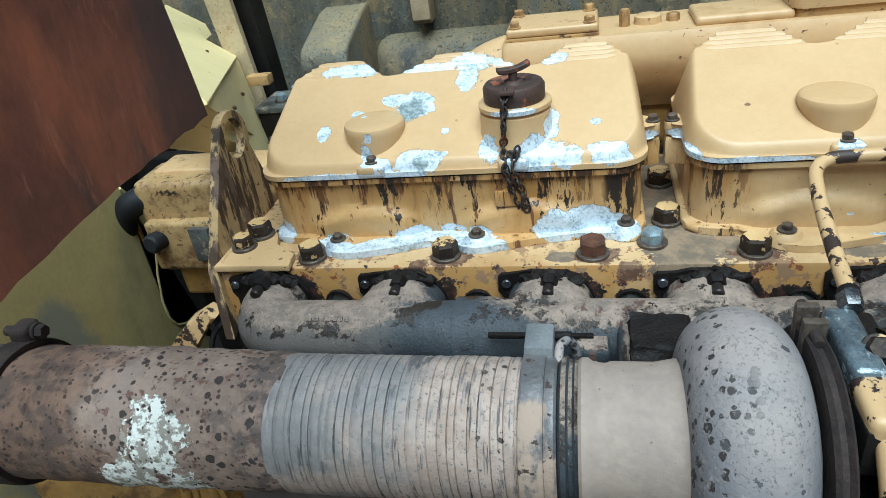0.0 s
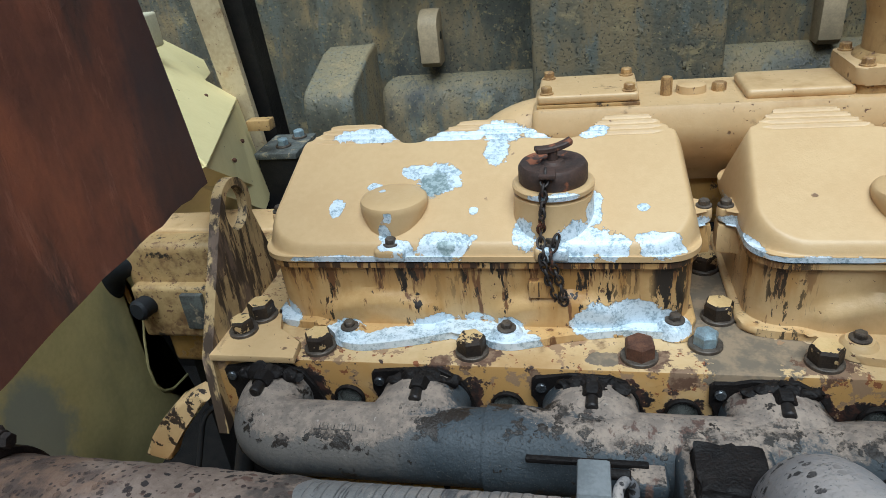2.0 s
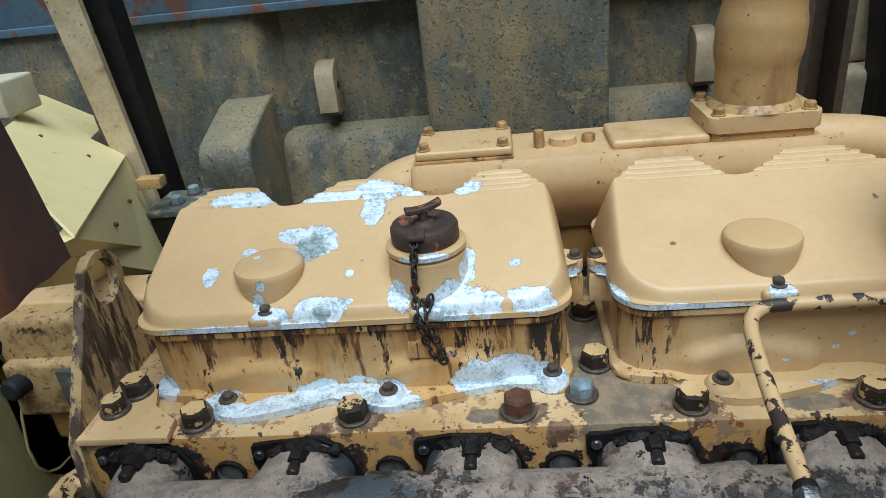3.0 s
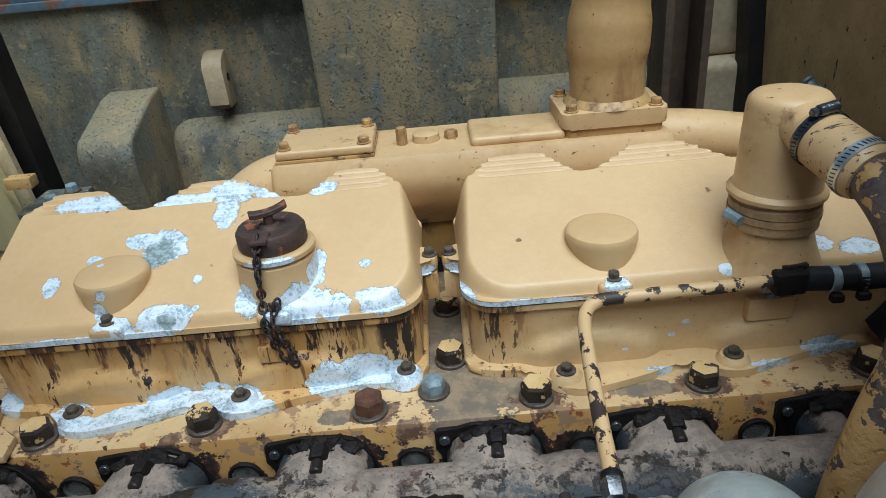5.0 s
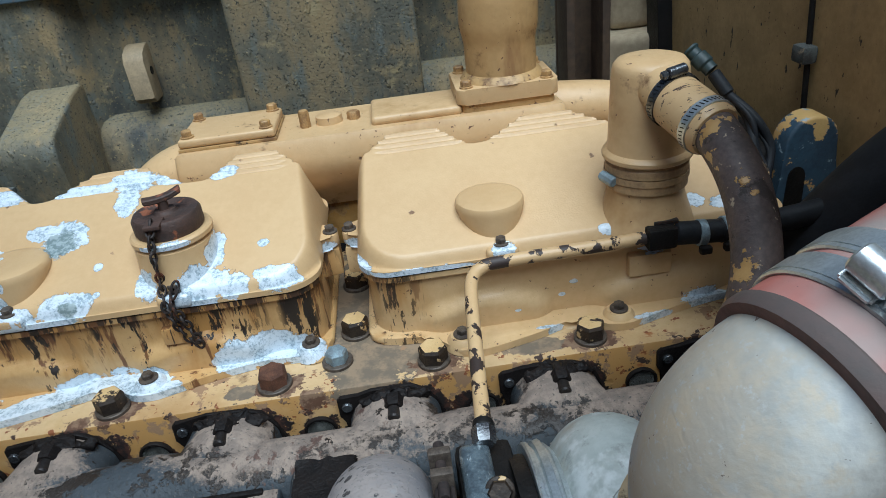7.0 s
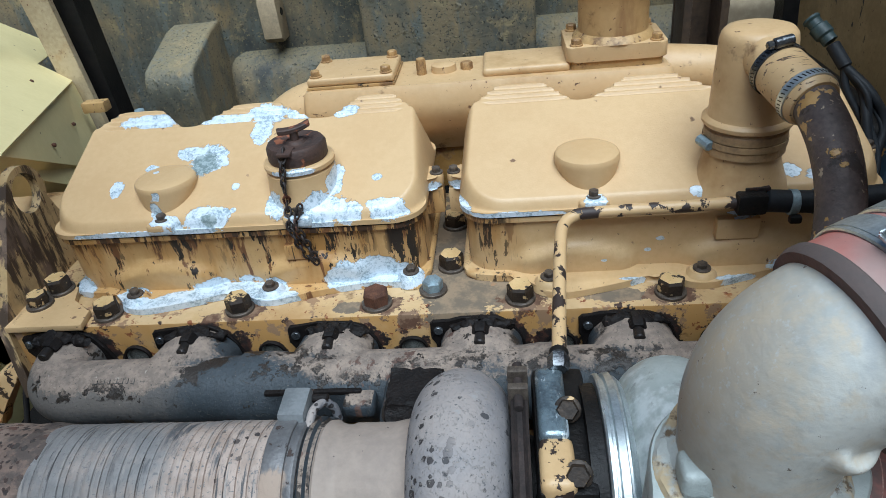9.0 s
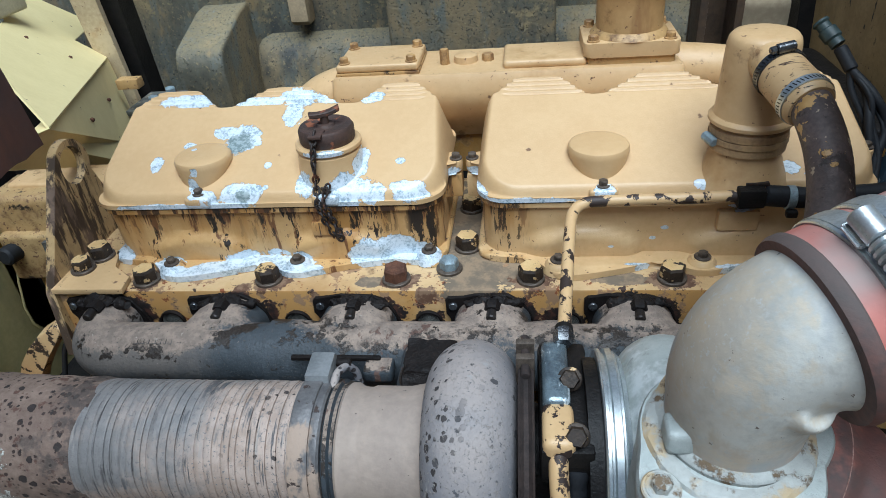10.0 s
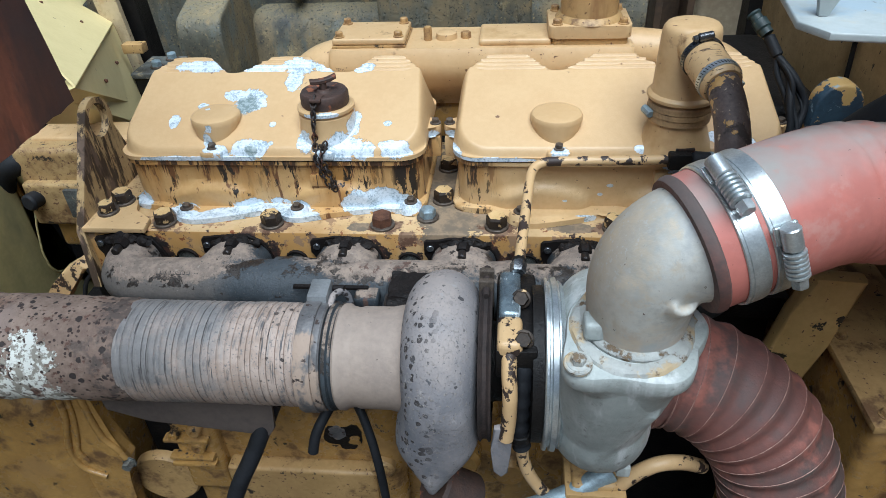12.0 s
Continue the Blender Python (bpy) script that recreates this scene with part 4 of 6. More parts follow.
part("oil_cooler", rod((0.62, -0.13, 0.70), (0.62, -0.13, 0.86), 0.05, 0.01), "yellow_oily", engine)


# ---- valve covers ----
def sdf(x, y, x0, x1, y0, y1, r):
    qx, qy = abs(x - (x0 + x1) / 2) - (x1 - x0) / 2 + r, abs(y - (y0 + y1) / 2) - (y1 - y0) / 2 + r
    return r - math.hypot(max(qx, 0), max(qy, 0)) - min(max(qx, qy), 0)


def smin(a, b, k):
    h = max(k - abs(a - b), 0) / k
    return min(a, b) - h * h * k / 4


def bumpf(x, c, w, soft):
    """1 within w of c, falling to 0 over soft."""
    t = min(max((abs(x - c) - w) / soft, 0), 1)
    return 1 - t * t * (3 - 2 * t)


RIB = 0.0074
LONG = 0.460


def crest(s):
    """Where the ribbed crest ends, along the cover: three stepped humps with dips between."""
    c = 0.0335 * max(bumpf(s, 0.077, 0.018, 0.054), bumpf(s, 0.236, 0.014, 0.074), bumpf(s, 0.393, 0.012, 0.052))
    k, f = divmod(c / RIB, 1)
    t = min(max((f - 0.45) / 0.35, 0), 1)
    return 0.1765 + RIB * (k + 0.5 * f + 0.5 * t * t * (3 - 2 * t))


def cover_top(s, y):
    z = 1.090 + (y - 0.048) * 0.455
    c = crest(s)
    if 0.177 < y < c:
        k, f = divmod((y - 0.177) / RIB, 1)
        t = min(max((f - 0.55) / 0.30, 0), 1)
        step = 1.090 + (0.177 - 0.048) * 0.455 + RIB * 0.455 * (k + 1.0 * t * t * (3 - 2 * t)) + 0.0004 * math.sin(min(f / 0.55, 1) * math.pi)
        near = min(max((c - 0.180) / 0.006, 0), 1) * min(max((min(s, LONG - s) - 0.030) / 0.010, 0), 1)
        z += (step - z) * near
    if y > c:
        z = 1.090 + (c - 0.048) * 0.455 - 1.3 * (y - c)
    return z


def valve_cover(x0, skin, wall_skin, label):
    """A two-part rocker cover, 0.46 m long, with its left end at x0."""
    x1, y0, y1 = x0 + LONG, 0.036, 0.262
    seam = 1.070
    t = thing("valve_cover", (x0 + 0.22, 0.12, 0.984), label, "valve cover", "valve covers on the head")
    # flange on the head, with ears round its bolts
    front = [(-0.002, 0.062), (0.006, 0.044), (0.030, 0.036), (0.060, 0.032), (0.078, 0.018), (0.092, 0.002), (0.112, -0.004), (0.135, -0.001), (0.180, 0.011), (0.215, 0.023),
             (0.238, 0.016), (0.255, 0.006), (0.275, 0.004), (0.296, 0.010), (0.335, 0.022), (0.385, 0.032), (0.425, 0.031), (0.448, 0.038), (0.459, 0.058)]
    line = [p.to_2d() for p in smooth_path([(a, b, 0) for a, b in front], 5)]
    outline = [(x0 + p.x, p.y) for p in line] + [(x1, 0.25), (x0, 0.25)]
    part("base_flange", prism(outline, "Z", 0.9845, 0.9930, 0.0042, 3), wall_skin, t)
    # housing wall with two swellings low on the front
    rings = []
    for k in range(15):
        f = k / 14
        z = 0.990 + (seam - 0.993) * f
        ring = []
        for x, y in rounded(x0 + 0.006, x1 - 0.006, 0.046 - 0.003 * f, y1 - 0.012, 0.036, 14):
            ring.append((x, y, z))
        more = []
        for (ax, ay, az), (bx, by, bz) in zip(ring, ring[1:] + ring[:1]):
            n = 40 if abs(ax - bx) > 0.2 else (12 if abs(ay - by) > 0.1 else 1)
            for i in range(n):
                q = i / n
                x, y = ax + (bx - ax) * q, ay + (by - ay) * q
                if y < 0.052:
                    s = x - x0
                    low = 1 - min(max((f - 0.42 + 0.25 * ((s - 0.13) / 0.07) ** 2 * (s < 0.2) + 0.25 * ((s - 0.32) / 0.07) ** 2 * (s >= 0.2)) / 0.16, 0), 1)
                    swell = max(bumpf(s, 0.13, 0.05, 0.03), bumpf(s, 0.32, 0.05, 0.03))
                    y -= 0.011 * swell * low
                more.append((x, y, az))
        rings.append(more)
    part("housing", loft(rings), wall_skin, t, "lower housing with dark oil runs" if skin == "cover_first" else "")
    part("rim", prism(rounded(x0 + 0.002, x1 - 0.002, y0 + 0.002, y1, 0.038, 12), "Z", 1.0615, 1.0675, 0.002), wall_skin, t)
    part("gasket", prism(rounded(x0 + 0.002, x1 - 0.002, y0 + 0.003, y1, 0.037, 12), "Z", 1.0670, seam), "gasket", t, "black gasket line")
    # sloping lid with ribbed crest
    ys = [y0 + 0.024 * (i / 26) ** 1.6 for i in range(26)] + [0.060 + 0.090 * i / 40 for i in range(40)] + [0.150 + 0.062 * i / 84 for i in range(84)] + [0.212 + (y1 - 0.212) * i / 14 for i in range(15)]
    n = 180
    bm = bmesh.new()
    rows = []
    r = 0.038
    for y in ys:
        cut = 0.0
        if y < y0 + r:
            cut = r - math.sqrt(max(r * r - (y0 + r - y) ** 2, 0))
        if y > y1 - r:
            cut = r - math.sqrt(max(r * r - (y - y1 + r) ** 2, 0))
        row = []
        for i in range(n + 1):
            u = i / n
            u = 0.5 - 0.5 * (0.45 * math.cos(math.pi * u) + 0.55 * (1 - 2 * u))
            x = x0 + cut + (x1 - x0 - 2 * cut) * u
            d = max(sdf(x, y, x0, x1, y0, y1, r + 0.016), 0)
            w = seam + 0.010 + 6.2 * d
            row.append(bm.verts.new((x, y, max(smin(cover_top(x - x0, y), w, 0.050), seam + 0.006))))
        rows.append(row)
    for a, b in zip(rows, rows[1:]):
        for i in range(n):
            bm.faces.new((a[i], a[i + 1], b[i + 1], b[i]))
    edge = [e for e in bm.edges if e.is_boundary]
    down = bmesh.ops.extrude_edge_only(bm, edges=edge)
    for v in down["geom"]:
        if isinstance(v, bmesh.types.BMVert):
            v.co.z = seam
    part("lid", bm, skin, t, "chipped lid with bare metal patches" if skin == "cover_first" else "", 50)
    # round boss and bolt lugs
    bx, by = x0 + 0.147, 0.088
    rings = []
    for r, dy, z in ((0.010, -0.026, 1.066), (0.024, -0.014, 1.086), (0.033, -0.004, 1.102), (0.0365, 0.0, 1.112), (0.0365, 0.0, 1.1175), (0.0350, 0.0, 1.1205), (0.0315, 0.0005, 1.1222), (0.022, 0.001, 1.1232)):
        rings.append([(bx + r * math.cos(a), by + dy + r * math.sin(a), z) for a in [2 * math.pi * i / 56 for i in range(56)]])
    part("boss", loft(rings), skin, t)
    for s in (0.150, 0.315):
        lug = box(x0 + s - 0.017, x0 + s + 0.017, 0.033, 0.066, 1.0705, 1.0855, 0.0055, 3)
        lug = part("lug", lug, skin, t)
        piece("cover_bolt", SMALL, turned(x0 + s, 0.046, 1.0855, 20), lug, "small steel hex bolt")
    for s in (-0.0085, 0.4690):
        way = -1 if s < 0.2 else 1
        tab = [(x0 + s - way * 0.026, 0.096), (x0 + s - way * 0.010, 0.112)] + [(x0 + s + way * 0.0085 * math.cos(a), 0.128 + 0.0115 * math.sin(a)) for a in [math.pi * (i / 10 - 0.5) for i in range(11)]] + [(x0 + s - way * 0.010, 0.145), (x0 + s - way * 0.026, 0.162)]
        lug = part("lug", prism(tab, "Z", 1.0705, 1.086, 0.003, 2), skin, t)
        part("lug_web", prism([(x0 + s - way * 0.022, 0.112), (x0 + s + way * 0.0075, 0.118), (x0 + s + way * 0.0075, 0.138), (x0 + s - way * 0.022, 0.144)], "Z", 1.035, 1.0685, 0.004, 2), wall_skin, t)
        piece("cover_bolt", SMALL, turned(x0 + s, 0.128, 1.086, 40), lug, "small steel hex bolt")
    for s, y in ((0.0985, 0.019), (0.268, 0.023), (0.436, 0.043)):
        ear = part("ear", lathe([(0.019, 0.985), (0.0165, 0.994), (0.0125, 0.9985), (0, 0.999)], Matrix.Translation((x0 + s, y, 0)), 28), wall_skin, t)
        piece("flange_bolt", FLANGE_BOLT, turned(x0 + s, y, 0.999, 15), ear, "dark flange bolt")
    return t


first = valve_cover(-0.069, "cover_first", "housing_first", "peeling yellow valve cover with bare aluminium patches, on the engine head")
second = valve_cover(0.430, "cover_second", "housing_second", "smooth yellow valve cover with few chips, on the engine head")
part("raised_pad", box(0.222, 0.252, 0.034, 0.045, 1.028, 1.048, 0.003), "housing_first", first)
part("raised_pad", box(0.712, 0.758, 0.034, 0.047, 1.028, 1.054, 0.003), "housing_second", second)

# filler neck, cap and its chain
nx, ny = 0.247, 0.088
part("filler_neck", lathe([(0.046, 1.085), (0.0425, 1.098), (0.0405, 1.110), (0.0400, 1.125), (0.0372, 1.1265), (0.0372, 1.1285), (0.0410, 1.130), (0.0412, 1.1345), (0.039, 1.1365), (0.030, 1.1365), (0.030, 1.130), (0, 1.130)], Matrix.Translation((nx, ny, 0)), 56), "cover_first", first)
cap = thing("oil_filler_cap", (nx, ny, 1.1365), "rusty oil filler cap with a wing handle, on the neck", "cap")
part("lid", lathe([(0, 1.136), (0.033, 1.136), (0.0345, 1.139), (0.0345, 1.152), (0.032, 1.156), (0.026, 1.1565), (0.022, 1.154), (0.012, 1.155), (0.010, 1.158), (0, 1.158)], Matrix.Translation((nx, ny, 0)), 56), "cap", cap)
bm = rod((nx, ny, 1.155), (nx, ny, 1.172), 0.005)
part("stem", bm, "cap", cap)
bm = bmesh.new()
bmesh.ops.create_cube(bm, size=1, matrix=pose(nx + 0.001, ny, 1.1705, 0, -4, 22) @ Matrix.Diagonal((0.037, 0.010, 0.006, 1)))
bmesh.ops.subdivide_edges(bm, edges=[e for e in bm.edges if e.calc_length() > 0.03], cuts=5)
for v in bm.verts:
    u = ((v.co - Vector((nx, ny, v.co.z))).length / 0.021)
    v.co.z += 0.004 * u * u - 0.001
    v.co.y += (v.co.y - ny) * 0.25 * u
bmesh.ops.bevel(bm, geom=list(bm.edges), offset=0.0012, segments=1, affect="EDGES")
part("wing_handle", bm, "cap", cap)
part("chain_tab", box(nx - 0.012, nx + 0.004, ny - 0.040, ny - 0.018, 1.153, 1.157, 0.001), "cap", cap)


def link_mesh():
    path = [(0.0060 * math.cos(a), 0.0038 * math.sin(a), 0) for a in [2 * math.pi * i / 14 for i in range(15)]]
    return finish("link", sweep(path, 0.0014, 6, caps=False), "chain_rust", 60)


LINK = link_mesh()
chain = thing("chain", (nx - 0.004, ny - 0.036, 1.02), "short rusty chain hanging from the filler cap", "chain")
trail = smooth_path([(nx - 0.006, ny - 0.030, 1.157), (nx - 0.007, ny - 0.040, 1.145), (nx - 0.009, ny - 0.046, 1.120), (nx - 0.011, 0.046, 1.097), (nx - 0.010, 0.034, 1.083), (nx - 0.007, 0.031, 1.062), (nx + 0.001, 0.035, 1.035), (nx + 0.006, 0.036, 1.022),
                     (nx + 0.011, 0.033, 1.026), (nx + 0.006, 0.031, 1.052), (nx - 0.001, 0.029, 1.078), (nx + 0.004, 0.038, 1.094)], 8)
gone = 0.0
k = 0
for a, b in zip(trail, trail[1:]):
    gone += (b - a).length
    while gone > 0.0082 * k and k < 60:
        m = along(b, b + (b - a)) @ pose(0, 0, 0, 0, 90, 0) @ pose(0, 0, 0, 90 * (k % 2) + random.uniform(-20, 20), 0, 0)
        piece("link", LINK, m, chain)
        k += 1

# ---- breather on the second cover ----
bx, by = 0.738, 0.066
br = thing("breather", (bx, by, 1.095), "yellow crankcase breather canister clamped on the valve cover", "breather")
B = Matrix.Translation((bx, by, 0))
part("neck", lathe([(0.052, 1.080), (0.0470, 1.092), (0.0425, 1.104), (0.0395, 1.114), (0.0380, 1.124), (0.0375, 1.150), (0, 1.15)], B, 56), "yellow", br)
part("hose_sleeve", lathe([(0.039, 1.124), (0.0415, 1.125), (0.0415, 1.133), (0.0398, 1.1345), (0.0398, 1.140), (0.0415, 1.1415), (0.0415, 1.149), (0.0398, 1.151), (0.0398, 1.158), (0, 1.158)], B, 56), "sleeve", br, "grimy rubber sleeve")
part("canister", lathe([(0.036, 1.154), (0.0430, 1.154), (0.0446, 1.1555), (0.0448, 1.1590), (0.0432, 1.1612), (0.0400, 1.1630), (0.0390, 1.168), (0.0384, 1.19), (0.0366, 1.239), (0.0352, 1.2455), (0.0315, 1.2500), (0.024, 1.2522), (0, 1.253)], B, 64), "yellow", br)
part("clamp_screw", rod((bx - 0.047, by - 0.002, 1.138), (bx - 0.040, by - 0.020, 1.136), 0.0056, 0.001, 8), "bolt_blue", br, "bluish clamp screw")
part("clamp_band", lathe([(0.0415, 1.134), (0.0425, 1.134), (0.0425, 1.1405), (0.0415, 1.1405), (0.0415, 1.134)], B, 48), "sleeve", br)
cuff_a, cuff_b = Vector((bx - 0.002, by - 0.020, 1.230)), Vector((bx + 0.018, by - 0.104, 1.209))
part("outlet", rod(cuff_a, cuff_a + (cuff_b - cuff_a) * 0.6, 0.022), "yellow", br)
hose = thing("breather_hose", (0.82, -0.05, 0.95), "dark rubber breather hose with flaking yellow paint", "hose")
line = smooth_path([cuff_b - (cuff_b - cuff_a) * 0.4, cuff_b, (0.759, -0.082, 1.186), (0.759, -0.112, 1.15), (0.750, -0.135, 1.11), (0.733, -0.143, 1.06), (0.719, -0.147, 0.99), (0.712, -0.150, 0.89)], 12)
part("rubber_hose", sweep(line, 0.0192, 28), "hose_dark", hose)
part("cuff", sweep([cuff_a + (cuff_b - cuff_a) * f for f in (0.22, 0.25, 0.6, 0.62, 0.95, 1.0)], lambda s, a: 0.0245 if 0.03 < s < 0.97 else 0.022, 36), "cuff", hose, "cracked yellow painted hose cuff")


def clamp(a, b, r, width, at, name, label, mat="bright_steel", screw=True, spin=(0, 0, 1), parent=None, slots=True):
    """A worm-drive band round the line a to b."""
    d = (Vector(b) - Vector(a)).normalized()
    c = Vector(a) + (Vector(b) - Vector(a)) * at
    m = along(c - d * width / 2, c + d)
    t = parent or thing(name, tuple(c), label, "hose clamp", "hose clamps")
    band = part("band", lathe([(r, 0), (r + 0.0014, 0), (r + 0.0014, width), (r, width), (r, 0)], m, 48), mat, t)
    if slots:
        bm = bmesh.new()
        for k in range(44):
            q = m @ Matrix.Rotation(2 * math.pi * k / 44, 4, "Z") @ Matrix.Translation((r + 0.0013, 0, width / 2)) @ Matrix.Rotation(0.35, 4, "X") @ Matrix.Diagonal((0.0007, 0.0009, width * 0.52, 1))
            bmesh.ops.create_cube(bm, size=1, matrix=q)
        part("slots", bm, "black_iron", band)
    if screw:
        s = Vector(spin)
        s = (s - d * s.dot(d)).normalized()
        o = d.cross(s)
        p = c + s * (r + 0.0045)
        shell = part("screw_housing", rod(p - o * 0.009, p + o * 0.009, 0.0052, 0.001, 14), mat, t)
        part("screw", rod(p + o * 0.009, p + o * 0.0155, 0.0038, 0.001, 6), mat, shell)
    return t


clamp(cuff_a, cuff_b, 0.0245, 0.009, 0.33, "hose_clamp", "small blued worm-drive clamp on the yellow hose cuff", "wet_steel", spin=(-0.2, 0.3, 1))
clamp(cuff_a, cuff_b, 0.0245, 0.009, 0.86, "hose_clamp", "bright slotted worm-drive clamp on the yellow hose cuff", "bright_steel", spin=(0.3, 1, -0.2))

# ---- lifting eye ----
eye = thing("lifting_eye", (-0.12, 0.04, 0.984), "worn yellow lifting eye bracket bolted to the head", "lifting bracket")
arc = [(0.098 + 0.036 * math.cos(radians(a)), 1.105 + 0.036 * math.sin(radians(a))) for a in range(150, -31, -15)]
out = [(-0.040, 0.89), (-0.028, 0.985)] + arc + [(0.15, 1.03), (0.15, 0.985), (0.10, 0.93)]
bm = bmesh.new()
hole = [(0.098 + 0.025 * math.cos(radians(a)), 1.106 + 0.026 * math.sin(radians(a))) for a in range(0, 360, 15)]
for lo, hi in ((-0.126, -0.114),):
    loops = []
    for c in (lo, hi):
        o = [bm.verts.new((c, a, b)) for a, b in out]
        h = [bm.verts.new((c, a, b)) for a, b in hole]
        oe = [bm.edges.new((o[i], o[(i + 1) % len(o)])) for i in range(len(o))]
        he = [bm.edges.new((h[i], h[(i + 1) % len(h)])) for i in range(len(h))]
        bmesh.ops.triangle_fill(bm, use_beauty=True, edges=oe + he)
        loops.append((o, h))
    for k in (0, 1):
        a, b = loops[0][k], loops[1][k]
        for i in range(len(a)):
            bm.faces.new((a[i], a[(i + 1) % len(a)], b[(i + 1) % len(a)], b[i]))
part("plate", bm, "eye", eye)
part("foot", prism([(-0.115, -0.030), (-0.018, -0.030), (-0.022, 0.0), (-0.055, 0.02), (-0.065, 0.06), (-0.115, 0.07)], "Z", 0.9845, 0.993, 0.002), "yellow", eye)
piece("bolt", BIG, turned(-0.084, 0.044, 0.993, 20), eye)
piece("bolt", MID, turned(-0.094, 0.014, 0.993, 4), eye)
# ---- exhaust manifold ----
AY, AZ, AR = -0.083, 0.936, 0.039
man = thing("exhaust_manifold", (0.36, AY, 0.89), "sooty cast-iron exhaust manifold along the head", "exhaust manifold")
left = smooth_path([(-0.044, -0.024, 0.940), (-0.044, -0.050, 0.940), (-0.036, -0.072, 0.938), (-0.014, AY, AZ), (0.02, AY, AZ), (0.10, AY, AZ), (0.19, AY, AZ)], 10)
part("front_section", sweep(left, 0.037, 40), "manifold", man)
part("centre_section", sweep([(0.188 + 0.34 * i / 20, AY, AZ) for i in range(21)], lambda s, a: AR + (0.002 if s < 0.12 or s > 0.9 else 0.0), 40), "manifold", man)
right = smooth_path([(0.526, AY, AZ), (0.60, AY, AZ), (0.70, AY, AZ), (0.755, AY, AZ), (0.777, -0.074, 0.938), (0.782, -0.050, 0.940), (0.782, -0.024, 0.940)], 10)
part("rear_section", sweep(right, 0.037, 40), "manifold", man)
for i in range(6):
    x = -0.048 + 0.1655 * i
    if 0 < i < 5:
        rings = []
        for y, z, rx, rz in ((-0.026, 0.940, 0.047, 0.038), (-0.038, 0.942, 0.046, 0.0395), (-0.050, 0.943, 0.048, 0.0400), (-0.060, 0.942, 0.053, 0.0400), (-0.070, 0.940, 0.062, 0.0395), (-0.080, 0.937, 0.074, 0.0378), (-0.090, 0.935, 0.082, 0.0350)):
            rings.append([(x + rx * math.cos(2 * math.pi * k / 32), y, z + rz * math.sin(2 * math.pi * k / 32)) for k in range(32)])
        part("runner", loft(rings), "manifold", man)
    # thin port gasket with a square ear, soot crust round the nut
    bm = prism([(x - 0.050, 0.905), (x - 0.050, 0.945), (x - 0.056, 0.953), (x - 0.056, 0.972), (x - 0.052, 0.976), (x - 0.034, 0.977), (x - 0.02, 0.981), (x + 0.018, 0.980), (x + 0.034, 0.973), (x + 0.046, 0.955), (x + 0.053, 0.930), (x + 0.060, 0.920), (x + 0.060, 0.905)], "Y", -0.0275, -0.0225, 0.001, 1)
    for v in bm.verts:
        v.co += 0.0022 * noise.noise_vector(v.co * 60)
    gasket = part("gasket", bm, "gasket", man, "burnt black port gasket")
    part("ear_pin", rod((x - 0.047, -0.027, 0.965), (x - 0.047, -0.031, 0.965), 0.0055, 0.001, 14), "wet_steel", gasket)
    for dx, dz, sx, sy, sz, amp in ((0.0, 0.978, 0.022, 0.010, 0.0065, 0.006), (0.024, 0.974, 0.016, 0.006, 0.006, 0.005), (-0.020, 0.975, 0.014, 0.007, 0.005, 0.005)):
        bm = bmesh.new()
        bmesh.ops.create_icosphere(bm, subdivisions=4, radius=1.0, matrix=Matrix.Translation((x + dx, -0.036, dz)) @ Matrix.Diagonal((sx, sy, sz, 1)))
        for v in bm.verts:
            v.co += amp * noise.noise_vector(v.co * 85) + amp * 0.4 * noise.noise_vector(v.co * 260)
        part("soot_crust", bm, "gasket", man, angle=60)
    stud = part("stud", rod((x + 0.002, -0.030, 0.980), (x + 0.001, -0.071, 0.979), 0.0062, 0.0015, 12), "bolt_black", man)
    bm = hex_profile(0.018, 0.014)
    bmesh.ops.transform(bm, matrix=along((x + 0.002, -0.044, 0.980), (x + 0.001, -0.068, 0.979)), verts=bm.verts)
    part("nut", bm, "gasket", stud)
for x, w in ((0.030, 0.004), (0.037, 0.006), (0.045, 0.003), (0.052, 0.005), (0.059, 0.005), (0.066, 0.003), (0.072, 0.005), (0.245, 0.005), (0.254, 0.005), (0.300, 0.005), (0.307, 0.003), (0.313, 0.005), (0.66, 0.005), (0.668, 0.005), (0.676, 0.003)):
    a = radians(62)
    p = Vector((x, AY - AR * math.cos(a) * 0.945, AZ + AR * math.sin(a) * 0.945))
    bm = bmesh.new()
    bmesh.ops.create_cube(bm, size=1, matrix=Matrix.Translation(p) @ pose(0, 0, 0, 28, 0, 0) @ Matrix.Diagonal((w, 0.0065, 0.0022, 1)))
    bmesh.ops.bevel(bm, geom=list(bm.edges), offset=0.0006, segments=1, affect="EDGES")
    part("raised_mark", bm, "manifold", man)
# outlet block up to the turbine
part("outlet_block", box(0.352, 0.432, -0.170, -0.080, 0.90, 0.973, 0.016, 4), "manifold", man)
bm = prism([(-0.174, 0.930), (-0.176, 0.975), (-0.166, 0.990), (-0.120, 0.992), (-0.120, 0.978), (-0.160, 0.975), (-0.165, 0.930)], "X", 0.362, 0.416, 0.003, 2)
bmesh.ops.subdivide_edges(bm, edges=list(bm.edges), cuts=6, use_grid_fill=True)
for v in bm.verts:
    v.co += 0.004 * noise.noise_vector(v.co * 110) + 0.002 * noise.noise_vector(v.co * 300)
part("outlet_pad", bm, "gasket", man, "black crusted pad", 60)
part("clip", box(0.228, 0.330, -0.128, -0.122, 0.966, 0.971, 0.0015), "gasket", man)
part("clip", box(0.312, 0.345, -0.146, -0.120, 0.950, 0.968, 0.006, 3), "manifold", man)

